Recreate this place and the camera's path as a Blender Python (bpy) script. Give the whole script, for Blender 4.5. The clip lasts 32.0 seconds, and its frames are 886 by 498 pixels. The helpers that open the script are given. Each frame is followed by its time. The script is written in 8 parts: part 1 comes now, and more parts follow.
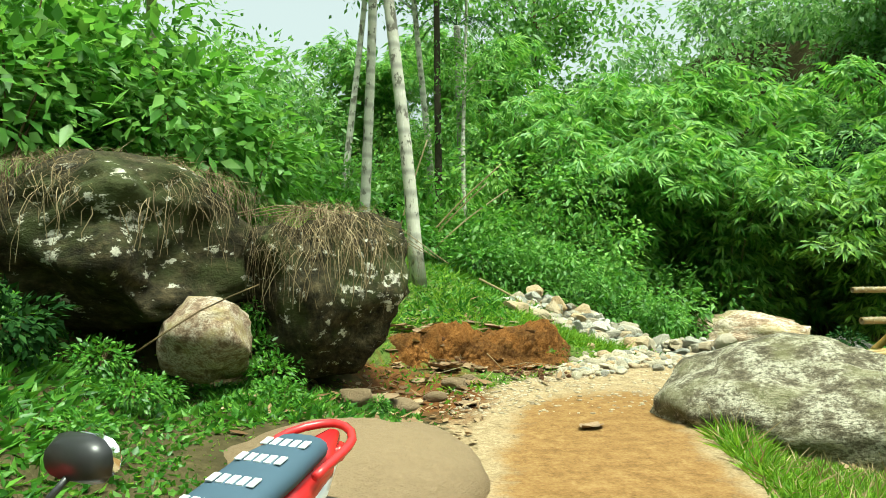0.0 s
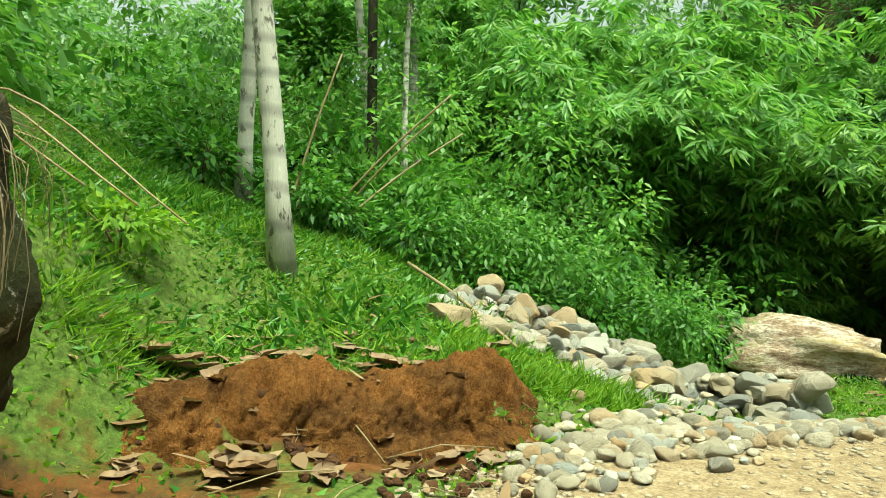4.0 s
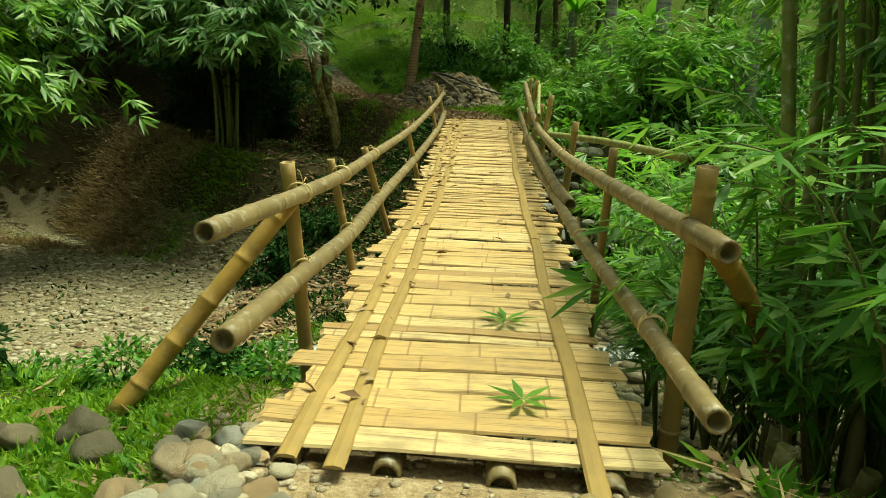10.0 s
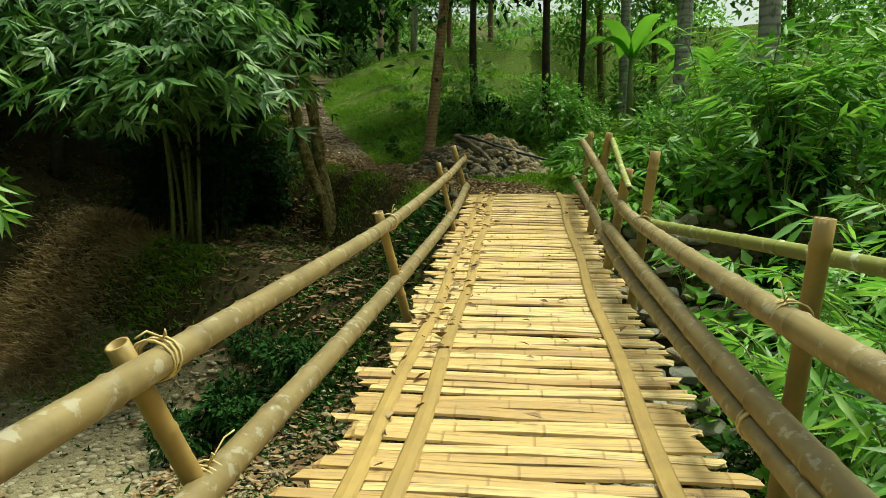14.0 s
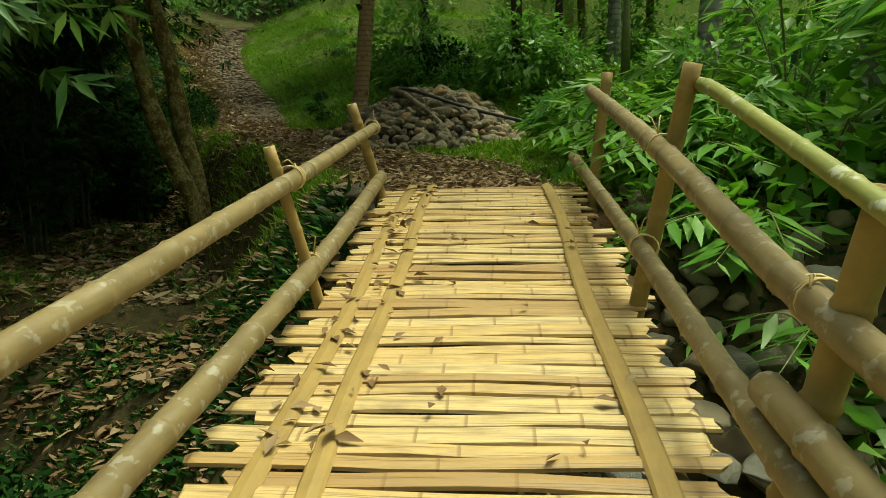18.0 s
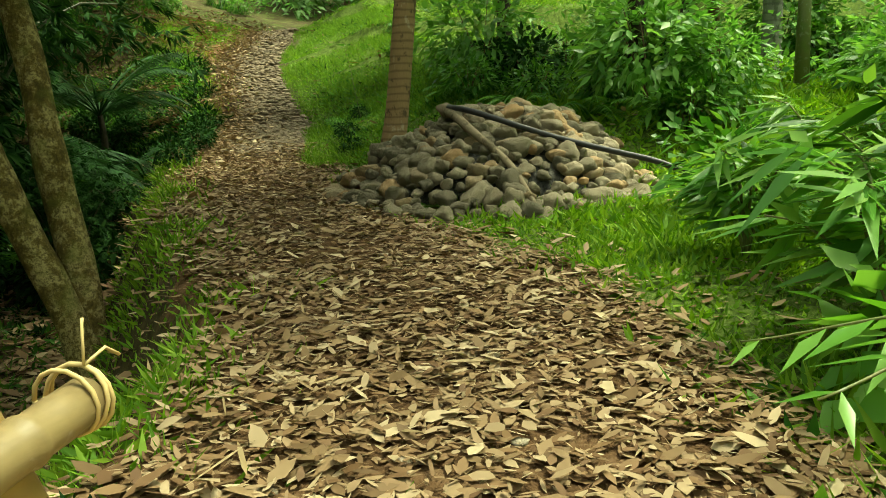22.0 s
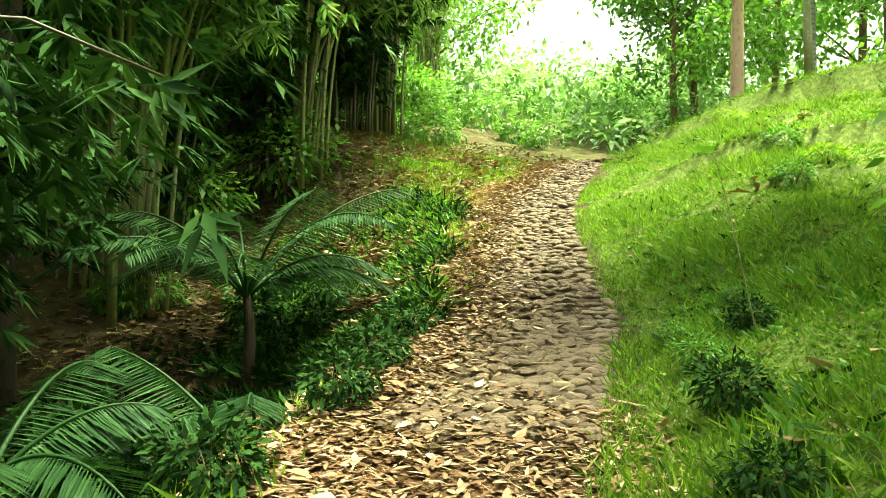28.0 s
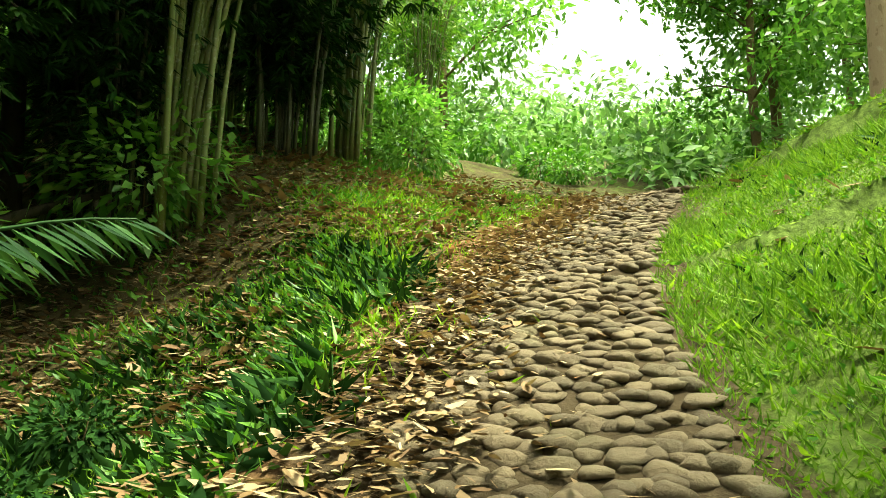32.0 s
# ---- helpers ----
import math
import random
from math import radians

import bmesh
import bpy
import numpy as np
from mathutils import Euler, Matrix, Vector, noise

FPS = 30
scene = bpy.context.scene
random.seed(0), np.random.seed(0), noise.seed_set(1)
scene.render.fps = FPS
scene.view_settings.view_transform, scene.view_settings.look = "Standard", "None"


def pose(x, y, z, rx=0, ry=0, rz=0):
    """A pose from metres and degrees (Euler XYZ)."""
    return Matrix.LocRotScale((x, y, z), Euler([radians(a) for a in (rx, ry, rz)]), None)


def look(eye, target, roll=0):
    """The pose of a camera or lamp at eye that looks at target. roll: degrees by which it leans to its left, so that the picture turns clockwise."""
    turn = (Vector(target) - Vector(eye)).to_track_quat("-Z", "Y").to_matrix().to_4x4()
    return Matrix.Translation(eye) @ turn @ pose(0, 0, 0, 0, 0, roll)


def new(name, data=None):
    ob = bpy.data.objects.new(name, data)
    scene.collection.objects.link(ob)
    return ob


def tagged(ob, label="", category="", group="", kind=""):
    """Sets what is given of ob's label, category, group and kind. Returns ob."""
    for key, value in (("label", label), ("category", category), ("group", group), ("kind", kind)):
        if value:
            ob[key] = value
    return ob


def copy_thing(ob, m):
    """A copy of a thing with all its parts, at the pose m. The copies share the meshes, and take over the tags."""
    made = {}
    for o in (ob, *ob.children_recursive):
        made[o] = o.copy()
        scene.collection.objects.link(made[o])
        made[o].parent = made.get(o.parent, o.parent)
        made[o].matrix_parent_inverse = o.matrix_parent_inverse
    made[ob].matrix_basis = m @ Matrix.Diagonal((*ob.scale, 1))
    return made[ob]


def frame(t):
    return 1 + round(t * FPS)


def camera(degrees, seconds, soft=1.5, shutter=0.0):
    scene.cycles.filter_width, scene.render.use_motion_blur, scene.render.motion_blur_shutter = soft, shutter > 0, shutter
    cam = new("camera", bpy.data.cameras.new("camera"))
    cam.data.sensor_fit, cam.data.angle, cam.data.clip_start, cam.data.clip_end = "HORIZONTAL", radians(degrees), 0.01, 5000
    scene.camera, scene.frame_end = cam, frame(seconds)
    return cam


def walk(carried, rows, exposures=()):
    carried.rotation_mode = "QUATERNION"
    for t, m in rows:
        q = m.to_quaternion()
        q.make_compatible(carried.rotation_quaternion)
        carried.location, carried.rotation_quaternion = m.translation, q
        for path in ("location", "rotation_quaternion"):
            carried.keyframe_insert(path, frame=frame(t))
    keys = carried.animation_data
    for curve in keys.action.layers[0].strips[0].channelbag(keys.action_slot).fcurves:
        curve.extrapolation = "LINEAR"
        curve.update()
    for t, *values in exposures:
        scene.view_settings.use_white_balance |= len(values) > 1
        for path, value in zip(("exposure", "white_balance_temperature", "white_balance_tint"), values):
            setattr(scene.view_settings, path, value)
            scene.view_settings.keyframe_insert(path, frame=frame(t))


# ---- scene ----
cam = camera(65.0, 32.0, 0.8)
PATH = [
    (0, (0.011, 0.018, 1.53), (0.014, 2.018, 1.534), -0.1),
    (0.5, (0.162, 0.65, 1.51), (0.21, 2.649, 1.522), 0.4),
    (1, (0.266, 1.252, 1.496), (0.18, 3.25, 1.523), 0.0),
    (1.5, (0.391, 1.856, 1.478), (0.354, 3.856, 1.514), 0.4),
    (2, (0.543, 2.474, 1.475), (0.396, 4.468, 1.519), 0.2),
    (2.5, (0.678, 3.055, 1.461), (0.564, 5.051, 1.506), 0.5),
    (4.5, (1.035, 5.372, 1.34), (1.209, 7.36, 1.21), 1.5),
    (5, (1.054, 5.954, 1.294), (1.404, 7.911, 1.07), 2.0),
    (5.5, (1.061, 6.528, 1.26), (1.606, 8.43, 0.969), 2.8),
    (6, (1.151, 7.004, 1.228), (2.045, 8.76, 0.884), 3.3),
    (6.5, (1.287, 7.41, 1.255), (2.508, 8.95, 0.882), 3.6),
    (7, (1.4, 7.7, 1.296), (2.982, 8.865, 0.924), 3.9),
    (7.5, (1.563, 7.902, 1.3), (3.351, 8.714, 0.924), 3.6),
    (8, (1.789, 8.104, 1.324), (3.671, 8.653, 0.928), 3.5),
    (8.5, (2.07, 8.299, 1.38), (4.0, 8.628, 0.974), 3.1),
    (9, (2.499, 8.457, 1.385), (4.425, 8.792, 0.964), 2.5),
    (9.5, (2.983, 8.644, 1.371), (4.916, 8.967, 0.972), 2.2),
    (10, (3.537, 8.82, 1.373), (5.492, 9.05, 1.02), 2.4),
    (10.5, (4.13, 8.983, 1.355), (6.083, 9.314, 1.078), 2.1),
    (11, (4.719, 9.028, 1.349), (6.683, 9.32, 1.108), 1.8),
    (11.5, (5.341, 9.057, 1.375), (7.288, 9.474, 1.179), 1.7),
    (12, (5.932, 9.07, 1.418), (7.888, 9.451, 1.253), 1.2),
    (12.5, (6.487, 9.092, 1.467), (8.442, 9.483, 1.31), 1.0),
    (13, (7.029, 9.136, 1.493), (9.0, 9.438, 1.334), 0.9),
    (13.5, (7.623, 9.142, 1.512), (9.59, 9.468, 1.352), 0.6),
    (14, (8.264, 9.198, 1.525), (10.227, 9.547, 1.362), 0.4),
    (14.5, (8.888, 9.204, 1.549), (10.858, 9.497, 1.369), 0.4),
    (16.5, (11.235, 9.317, 1.67), (13.203, 9.561, 1.406), -0.2),
    (17, (11.802, 9.347, 1.726), (13.764, 9.62, 1.453), -0.7),
    (17.5, (12.369, 9.365, 1.775), (14.337, 9.588, 1.496), -0.9),
    (18, (12.964, 9.413, 1.834), (14.926, 9.68, 1.551), -0.9),
    (18.5, (13.555, 9.466, 1.904), (15.511, 9.774, 1.62), -0.7),
    (19, (14.183, 9.501, 1.968), (16.13, 9.857, 1.679), -0.9),
    (19.5, (14.756, 9.575, 2.04), (16.697, 9.963, 1.751), -1.1),
    (20, (15.305, 9.607, 2.11), (17.249, 9.973, 1.819), -1.2),
    (20.5, (15.916, 9.659, 2.194), (17.841, 10.117, 1.902), -1.3),
    (21, (16.459, 9.708, 2.241), (18.395, 10.124, 1.954), -1.5),
    (21.5, (17.038, 9.75, 2.343), (18.949, 10.268, 2.058), -1.7),
    (22, (17.641, 9.844, 2.414), (19.55, 10.369, 2.136), -1.5),
    (22.5, (18.228, 9.928, 2.51), (20.104, 10.567, 2.239), -1.5),
    (23, (18.742, 10.075, 2.601), (20.586, 10.8, 2.326), -1.7),
    (23.5, (19.201, 10.26, 2.692), (20.941, 11.208, 2.422), -2.0),
    (24, (19.703, 10.483, 2.694), (21.32, 11.635, 2.451), -1.9),
    (24.5, (20.227, 10.728, 2.707), (21.843, 11.89, 2.512), -1.6),
    (25, (20.725, 10.981, 2.778), (22.315, 12.186, 2.633), -1.5),
    (25.5, (21.222, 11.226, 2.875), (22.838, 12.403, 2.805), -1.3),
    (26, (21.772, 11.551, 2.959), (23.299, 12.842, 2.991), -0.9),
    (26.5, (22.285, 11.861, 2.989), (23.805, 13.157, 3.082), 0.2),
    (28.5, (24.841, 13.378, 3.309), (26.377, 14.649, 3.471), 0.6),
    (29, (25.447, 13.757, 3.374), (27.041, 14.953, 3.548), 0.5),
    (29.5, (26.046, 14.191, 3.419), (27.633, 15.388, 3.642), 0.2),
    (30, (26.665, 14.575, 3.424), (28.295, 15.708, 3.666), 0.7),
    (30.5, (27.352, 14.981, 3.486), (28.96, 16.142, 3.745), 0.8),
    (31, (28.057, 15.386, 3.623), (29.668, 16.536, 3.91), 1.0),
    (31.5, (28.644, 15.754, 3.822), (30.151, 17.031, 4.131), 0.9),
    (32, (29.164, 16.128, 4.025), (30.606, 17.478, 4.335), 0.5),
]
EXPOSURES = [(0, 1.45, 6300, -13), (2.5, 1.4, 6400, -14), (5, 1.24, 6650, -18), (7, 1.1, 6900, -19), (9, 0.86, 7650, -21), (13, 0.92, 6850, -13), (16.5, 0.7, 7150, -17), (20, 0.6, 7450, -11), (21.3, 1.0, 7450, -10), (22, 1.85, 7700, -18), (23, 2.68, 7600, -17), (24.2, 2.98, 7800, -14), (25.5, 3.1, 7500, -10), (28.5, 3.0, 7600, -10), (32, 2.38, 7600, -14)]
walk(cam, [(t, look(eye, target, roll)) for t, eye, target, roll in PATH], EXPOSURES)

# ---- light ----
world = bpy.data.worlds.new("world")
scene.world = world
world.use_nodes = True
SUN_UP, SUN_TURN = 72.0, 150.0
wt = world.node_tree
sky = wt.nodes.new("ShaderNodeTexSky")
sky.sky_type = "NISHITA"
sky.sun_disc = False
sky.sun_elevation, sky.sun_rotation = radians(SUN_UP), radians(SUN_TURN)
sky.dust_density = 6.0
sky.air_density = 1.2
sky.ozone_density = 0.4
haze = wt.nodes.new("ShaderNodeHueSaturation")
haze.inputs["Saturation"].default_value = 0.22
wt.links.new(sky.outputs[0], haze.inputs["Color"])
wt.links.new(haze.outputs[0], wt.nodes["Background"].inputs[0])
wt.nodes["Background"].inputs[1].default_value = 0.1
sun_data = bpy.data.lights.new("sun", "SUN")
sun_data.energy, sun_data.angle, sun_data.color = 2.7, radians(20), (1.0, 0.95, 0.82)
sun = new("sun", sun_data)
sun_way = Vector((math.sin(radians(SUN_TURN)) * math.cos(radians(SUN_UP)), math.cos(radians(SUN_TURN)) * math.cos(radians(SUN_UP)), math.sin(radians(SUN_UP))))
sun.matrix_world = look(sun_way * 60, (0, 0, 0))

# ---- materials ----


class Nodes:
    """A small hand for writing node materials."""

    def __init__(self, name, rough=0.8, spec=0.25):
        self.m = bpy.data.materials.new(name)
        self.m.use_nodes = True
        self.t = self.m.node_tree
        self.p = self.t.nodes["Principled BSDF"]
        self.p.inputs["Roughness"].default_value = rough
        self.p.inputs["Specular IOR Level"].default_value = spec

    def add(self, kind, **values):
        n = self.t.nodes.new(kind)
        for key, value in values.items():
            n.inputs[key.replace("_", " ")].default_value = value
        return n

    def link(self, a, b):
        self.t.links.new(a, b)

    def coords(self, which="Object", scale=(1, 1, 1)):
        c = self.add("ShaderNodeTexCoord")
        mp = self.add("ShaderNodeMapping")
        mp.inputs["Scale"].default_value = scale
        self.link(c.outputs[which], mp.inputs[0])
        return mp.outputs[0]

    def noise(self, where, scale, detail=4.0, rough=0.6):
        n = self.add("ShaderNodeTexNoise", Scale=scale, Detail=detail, Roughness=rough)
        if where is not None:
            self.link(where, n.inputs["Vector"])
        return n.outputs["Fac"]

    def ramp(self, fac, *stops):
        r = self.add("ShaderNodeValToRGB")
        e = r.color_ramp.elements
        while len(e) < len(stops):
            e.new(0.5)
        for k, (at, c) in enumerate(stops):
            e[k].position, e[k].color = at, (*c, 1)
        self.link(fac, r.inputs[0])
        return r.outputs[0]

    def mix(self, fac, a, b, mode="MIX"):
        n = self.t.nodes.new("ShaderNodeMix")
        n.data_type, n.blend_type = "RGBA", mode
        for slot, v in ((0, fac), (6, a), (7, b)):
            if isinstance(v, (int, float)):
                n.inputs[slot].default_value = v
            elif isinstance(v, tuple):
                n.inputs[slot].default_value = (*v, 1)
            else:
                self.link(v, n.inputs[slot])
        return n.outputs[2]

    def math(self, op, a, b=0.0):
        n = self.t.nodes.new("ShaderNodeMath")
        n.operation = op
        for slot, v in ((0, a), (1, b)):
            if isinstance(v, (int, float)):
                n.inputs[slot].default_value = v
            else:
                self.link(v, n.inputs[slot])
        return n.outputs[0]

    def each(self, island=False):
        if island:
            return self.add("ShaderNodeNewGeometry").outputs["Random Per Island"]
        return self.add("ShaderNodeObjectInfo").outputs["Random"]

    def color(self, c):
        self.link(c, self.p.inputs["Base Color"])
        return self

    def bump(self, h, strength=0.4, distance=0.02):
        b = self.add("ShaderNodeBump", Strength=strength, Distance=distance)
        self.link(h, b.inputs["Height"])
        self.link(b.outputs[0], self.p.inputs["Normal"])
        return self


def leaf_material(name, dark, mid, light, glow=0.35, rough=0.42, spec=0.38):
    n = Nodes(name, rough, spec)
    big = n.noise(n.coords("Object"), 0.9, 2)
    c = n.ramp(n.each(True), (0.0, dark), (0.45, mid), (1.0, light))
    c = n.mix(n.math("MULTIPLY", big, 0.55), c, tuple(v * 0.55 for v in dark))
    n.color(c)
    tr = n.add("ShaderNodeBsdfTranslucent")
    n.link(n.mix(1.0, c, (1.0, 1.0, 0.65), "MULTIPLY"), tr.inputs["Color"])
    mx = n.add("ShaderNodeMixShader")
    mx.inputs[0].default_value = glow
    out = n.t.nodes["Material Output"]
    n.link(n.p.outputs[0], mx.inputs[1])
    n.link(tr.outputs[0], mx.inputs[2])
    n.link(mx.outputs[0], out.inputs["Surface"])
    return n.m


def stone_material(name, dark, mid, light, moss=0.0, island=False, shades=None):
    n = Nodes(name, 0.78, 0.3)
    w = n.coords("Object")
    grain = n.noise(w, 22, 6, 0.7)
    blot = n.noise(w, 3.0, 4)
    c = n.ramp(n.each(island), *(shades or ((0.0, dark), (0.5, mid), (1.0, light))))
    c = n.mix(n.math("MULTIPLY", blot, 0.3 if shades else 0.55), c, n.ramp(grain, (0.3, tuple(v * 0.6 for v in mid)), (0.75, tuple(min(0.7, v * 1.35) for v in mid))))
    if moss:
        m = n.ramp(n.noise(w, 2.2, 5), (0.5, (0, 0, 0)), (0.68, (1, 1, 1)))
        c = n.mix(n.math("MULTIPLY", m, moss), c, (0.07, 0.1, 0.03))
    n.color(c).bump(n.math("ADD", grain, blot), 0.85, 0.03)
    return n.m


def bamboo_material(name, base, blotch, lichen=0.0, each=0.35):
    """Weathered culm: streaks along its length, darker rings, pale lichen."""
    n = Nodes(name, 0.5, 0.4)
    w = n.coords("Object")
    streak = n.noise(n.coords("Object", (2.0, 14.0, 14.0)), 3.0, 5)
    patch = n.noise(w, 5.0, 5, 0.65)
    c = n.mix(n.math("MULTIPLY", n.each(), each), base, tuple(v * 0.55 for v in base))
    c = n.mix(n.ramp(patch, (0.42, (0, 0, 0)), (0.7, (0.85, 0.85, 0.85))), c, blotch)
    c = n.mix(n.math("MULTIPLY", streak, 0.5), c, tuple(v * 0.5 for v in blotch))
    if lichen:
        spots = n.ramp(n.noise(w, 16.0, 3), (0.58, (0, 0, 0)), (0.64, (1, 1, 1)))
        c = n.mix(n.math("MULTIPLY", spots, lichen), c, (0.55, 0.55, 0.5))
    n.color(c).bump(streak, 0.35, 0.004)
    return n.m


def slat_material():
    n = Nodes("split_bamboo", 0.48, 0.35)
    w = n.coords("Object", (40.0, 1.6, 10.0))
    fibre = n.noise(w, 2.0, 6, 0.7)
    stain = n.noise(n.coords("Generated", (1, 3, 1)), 2.3, 5, 0.6)
    c = n.ramp(n.each(), (0.0, (0.33, 0.2, 0.075)), (0.3, (0.52, 0.35, 0.135)), (0.65, (0.63, 0.45, 0.19)), (1.0, (0.63, 0.5, 0.26)))
    c = n.mix(n.ramp(fibre, (0.35, (0.55, 0.55, 0.55)), (0.7, (0, 0, 0))), c, (0.3, 0.19, 0.08))
    c = n.mix(n.ramp(stain, (0.47, (0, 0, 0)), (0.68, (0.75, 0.75, 0.75))), c, (0.27, 0.19, 0.1))
    sep = n.add("ShaderNodeSeparateXYZ")
    n.link(n.coords("Object"), sep.inputs[0])
    step = n.math("FRACT", n.math("ADD", n.math("MULTIPLY", sep.outputs[1], 2.6), n.math("MULTIPLY", n.each(), 17.0)))
    ring = n.ramp(step, (0.0, (1, 1, 1)), (0.022, (0.8, 0.8, 0.8)), (0.04, (0, 0, 0)))
    c = n.mix(n.math("MULTIPLY", ring, 0.75), c, (0.2, 0.11, 0.04))
    crack = n.ramp(n.noise(n.coords("Object", (60.0, 0.8, 1.0)), 1.0, 3), (0.4, (1, 1, 1)), (0.44, (0, 0, 0)))
    c = n.mix(n.math("MULTIPLY", crack, 0.7), c, (0.12, 0.07, 0.03))
    n.color(c).bump(fibre, 0.5, 0.006)
    return n.m


def bark_material(name, base, mark, light, rings=0.0):
    n = Nodes(name, 0.88, 0.15)
    w = n.coords("Object")
    patch = n.noise(n.coords("Object", (3, 3, 1.6)), 2.4, 5, 0.62)
    fine = n.noise(n.coords("Object", (9, 9, 2.0)), 6.0, 5, 0.7)
    c = n.ramp(patch, (0.4, mark), (0.455, base), (0.6, base), (0.7, light))
    c = n.mix(n.math("MULTIPLY", fine, 0.6), c, tuple(v * 0.6 for v in base))
    if rings:
        wave = n.add("ShaderNodeTexWave", Scale=rings, Distortion=2.2, Detail=4.0)
        wave.bands_direction = "Z"
        n.link(w, wave.inputs["Vector"])
        c = n.mix(n.ramp(wave.outputs["Fac"], (0.0, (0.55, 0.55, 0.55)), (0.35, (0, 0, 0))), c, tuple(v * 0.3 for v in base))
    n.color(c).bump(fine, 0.6, 0.02)
    return n.m


def ground_material():
    """One soil sheet: sandy road, red cut earth, leaf-strewn track, grassy banks and gravel river bed, by vertex masks."""
    n = Nodes("earth", 0.95, 0.1)
    w = n.coords("Object")
    big, fine, grit, patchy = n.noise(w, 0.7, 4), n.noise(w, 7.0, 6, 0.7), n.noise(w, 38.0, 4, 0.7), n.noise(w, 2.2, 4)

    def mask(name):
        a = n.t.nodes.new("ShaderNodeAttribute")
        a.attribute_name = name
        edge = n.math("ADD", a.outputs["Fac"], n.math("ADD", n.math("MULTIPLY", n.math("SUBTRACT", fine, 0.5), 0.8), n.math("MULTIPLY", n.math("SUBTRACT", patchy, 0.5), 0.9)))
        return n.ramp(edge, (0.36, (0, 0, 0)), (0.64, (1, 1, 1)))

    soil = n.ramp(fine, (0.3, (0.035, 0.03, 0.014)), (0.6, (0.08, 0.065, 0.03)), (0.8, (0.14, 0.105, 0.05)))
    sward = n.ramp(n.noise(w, 16.0, 5, 0.75), (0.3, (0.03, 0.045, 0.012)), (0.52, (0.085, 0.13, 0.025)), (0.75, (0.17, 0.23, 0.055)))
    mud = n.ramp(n.mix(0.4, fine, grit), (0.32, (0.11, 0.055, 0.02)), (0.5, (0.215, 0.122, 0.045)), (0.68, (0.31, 0.2, 0.09)))
    road = n.ramp(n.mix(0.5, fine, grit), (0.34, (0.13, 0.085, 0.045)), (0.5, (0.29, 0.215, 0.125)), (0.66, (0.44, 0.36, 0.24)))
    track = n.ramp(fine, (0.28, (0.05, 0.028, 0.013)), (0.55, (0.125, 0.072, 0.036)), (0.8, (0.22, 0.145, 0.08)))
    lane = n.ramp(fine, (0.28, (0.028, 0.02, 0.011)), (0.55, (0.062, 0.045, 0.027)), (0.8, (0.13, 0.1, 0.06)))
    red = n.ramp(fine, (0.3, (0.06, 0.024, 0.009)), (0.6, (0.145, 0.062, 0.02)), (0.8, (0.22, 0.115, 0.042)))
    bed = n.ramp(grit, (0.3, (0.1, 0.08, 0.045)), (0.5, (0.25, 0.21, 0.13)), (0.75, (0.4, 0.35, 0.24)))
    c = soil
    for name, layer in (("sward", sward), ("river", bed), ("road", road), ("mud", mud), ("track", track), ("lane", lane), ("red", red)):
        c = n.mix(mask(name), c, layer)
    c = n.mix(n.math("MULTIPLY", big, 0.35), c, n.mix(1.0, c, (0.6, 0.58, 0.5), "MULTIPLY"))
    n.color(c).bump(n.math("ADD", fine, n.math("MULTIPLY", grit, 0.5)), 0.7, 0.04)
    return n.m


M_EARTH = ground_material()
M_STONE = stone_material("river_stone", (0.11, 0.098, 0.07), (0.26, 0.21, 0.135), (0.45, 0.33, 0.18), 0.2, False, ((0.0, (0.09, 0.08, 0.052)), (0.3, (0.17, 0.145, 0.095)), (0.6, (0.24, 0.2, 0.13)), (0.8, (0.33, 0.28, 0.19)), (0.9, (0.32, 0.19, 0.08)), (1.0, (0.22, 0.19, 0.13))))
M_STONEREST = stone_material("far_river_stone", (0.11, 0.098, 0.07), (0.26, 0.21, 0.135), (0.45, 0.33, 0.18), 0.2, True, ((0.0, (0.09, 0.08, 0.052)), (0.3, (0.17, 0.145, 0.095)), (0.6, (0.24, 0.2, 0.13)), (0.8, (0.33, 0.28, 0.19)), (0.9, (0.32, 0.19, 0.08)), (1.0, (0.22, 0.19, 0.13))))
M_ROUGH = stone_material("quarry_stone", (0.11, 0.11, 0.108), (0.235, 0.21, 0.17), (0.5, 0.39, 0.24), 0.0, False, ((0.0, (0.16, 0.165, 0.15)), (0.25, (0.28, 0.275, 0.235)), (0.45, (0.36, 0.3, 0.2)), (0.62, (0.42, 0.29, 0.15)), (0.8, (0.36, 0.36, 0.31)), (1.0, (0.47, 0.44, 0.36))))
M_ROUGHREST = stone_material("small_quarry_stone", (0.11, 0.11, 0.108), (0.235, 0.21, 0.17), (0.5, 0.39, 0.24), 0.0, True, ((0.0, (0.16, 0.165, 0.15)), (0.25, (0.28, 0.275, 0.235)), (0.45, (0.36, 0.3, 0.2)), (0.62, (0.42, 0.29, 0.15)), (0.8, (0.36, 0.36, 0.31)), (1.0, (0.47, 0.44, 0.36))))
M_COBBLE = stone_material("path_cobble", (0.07, 0.053, 0.033), (0.125, 0.093, 0.057), (0.2, 0.152, 0.096), 0.15, True)
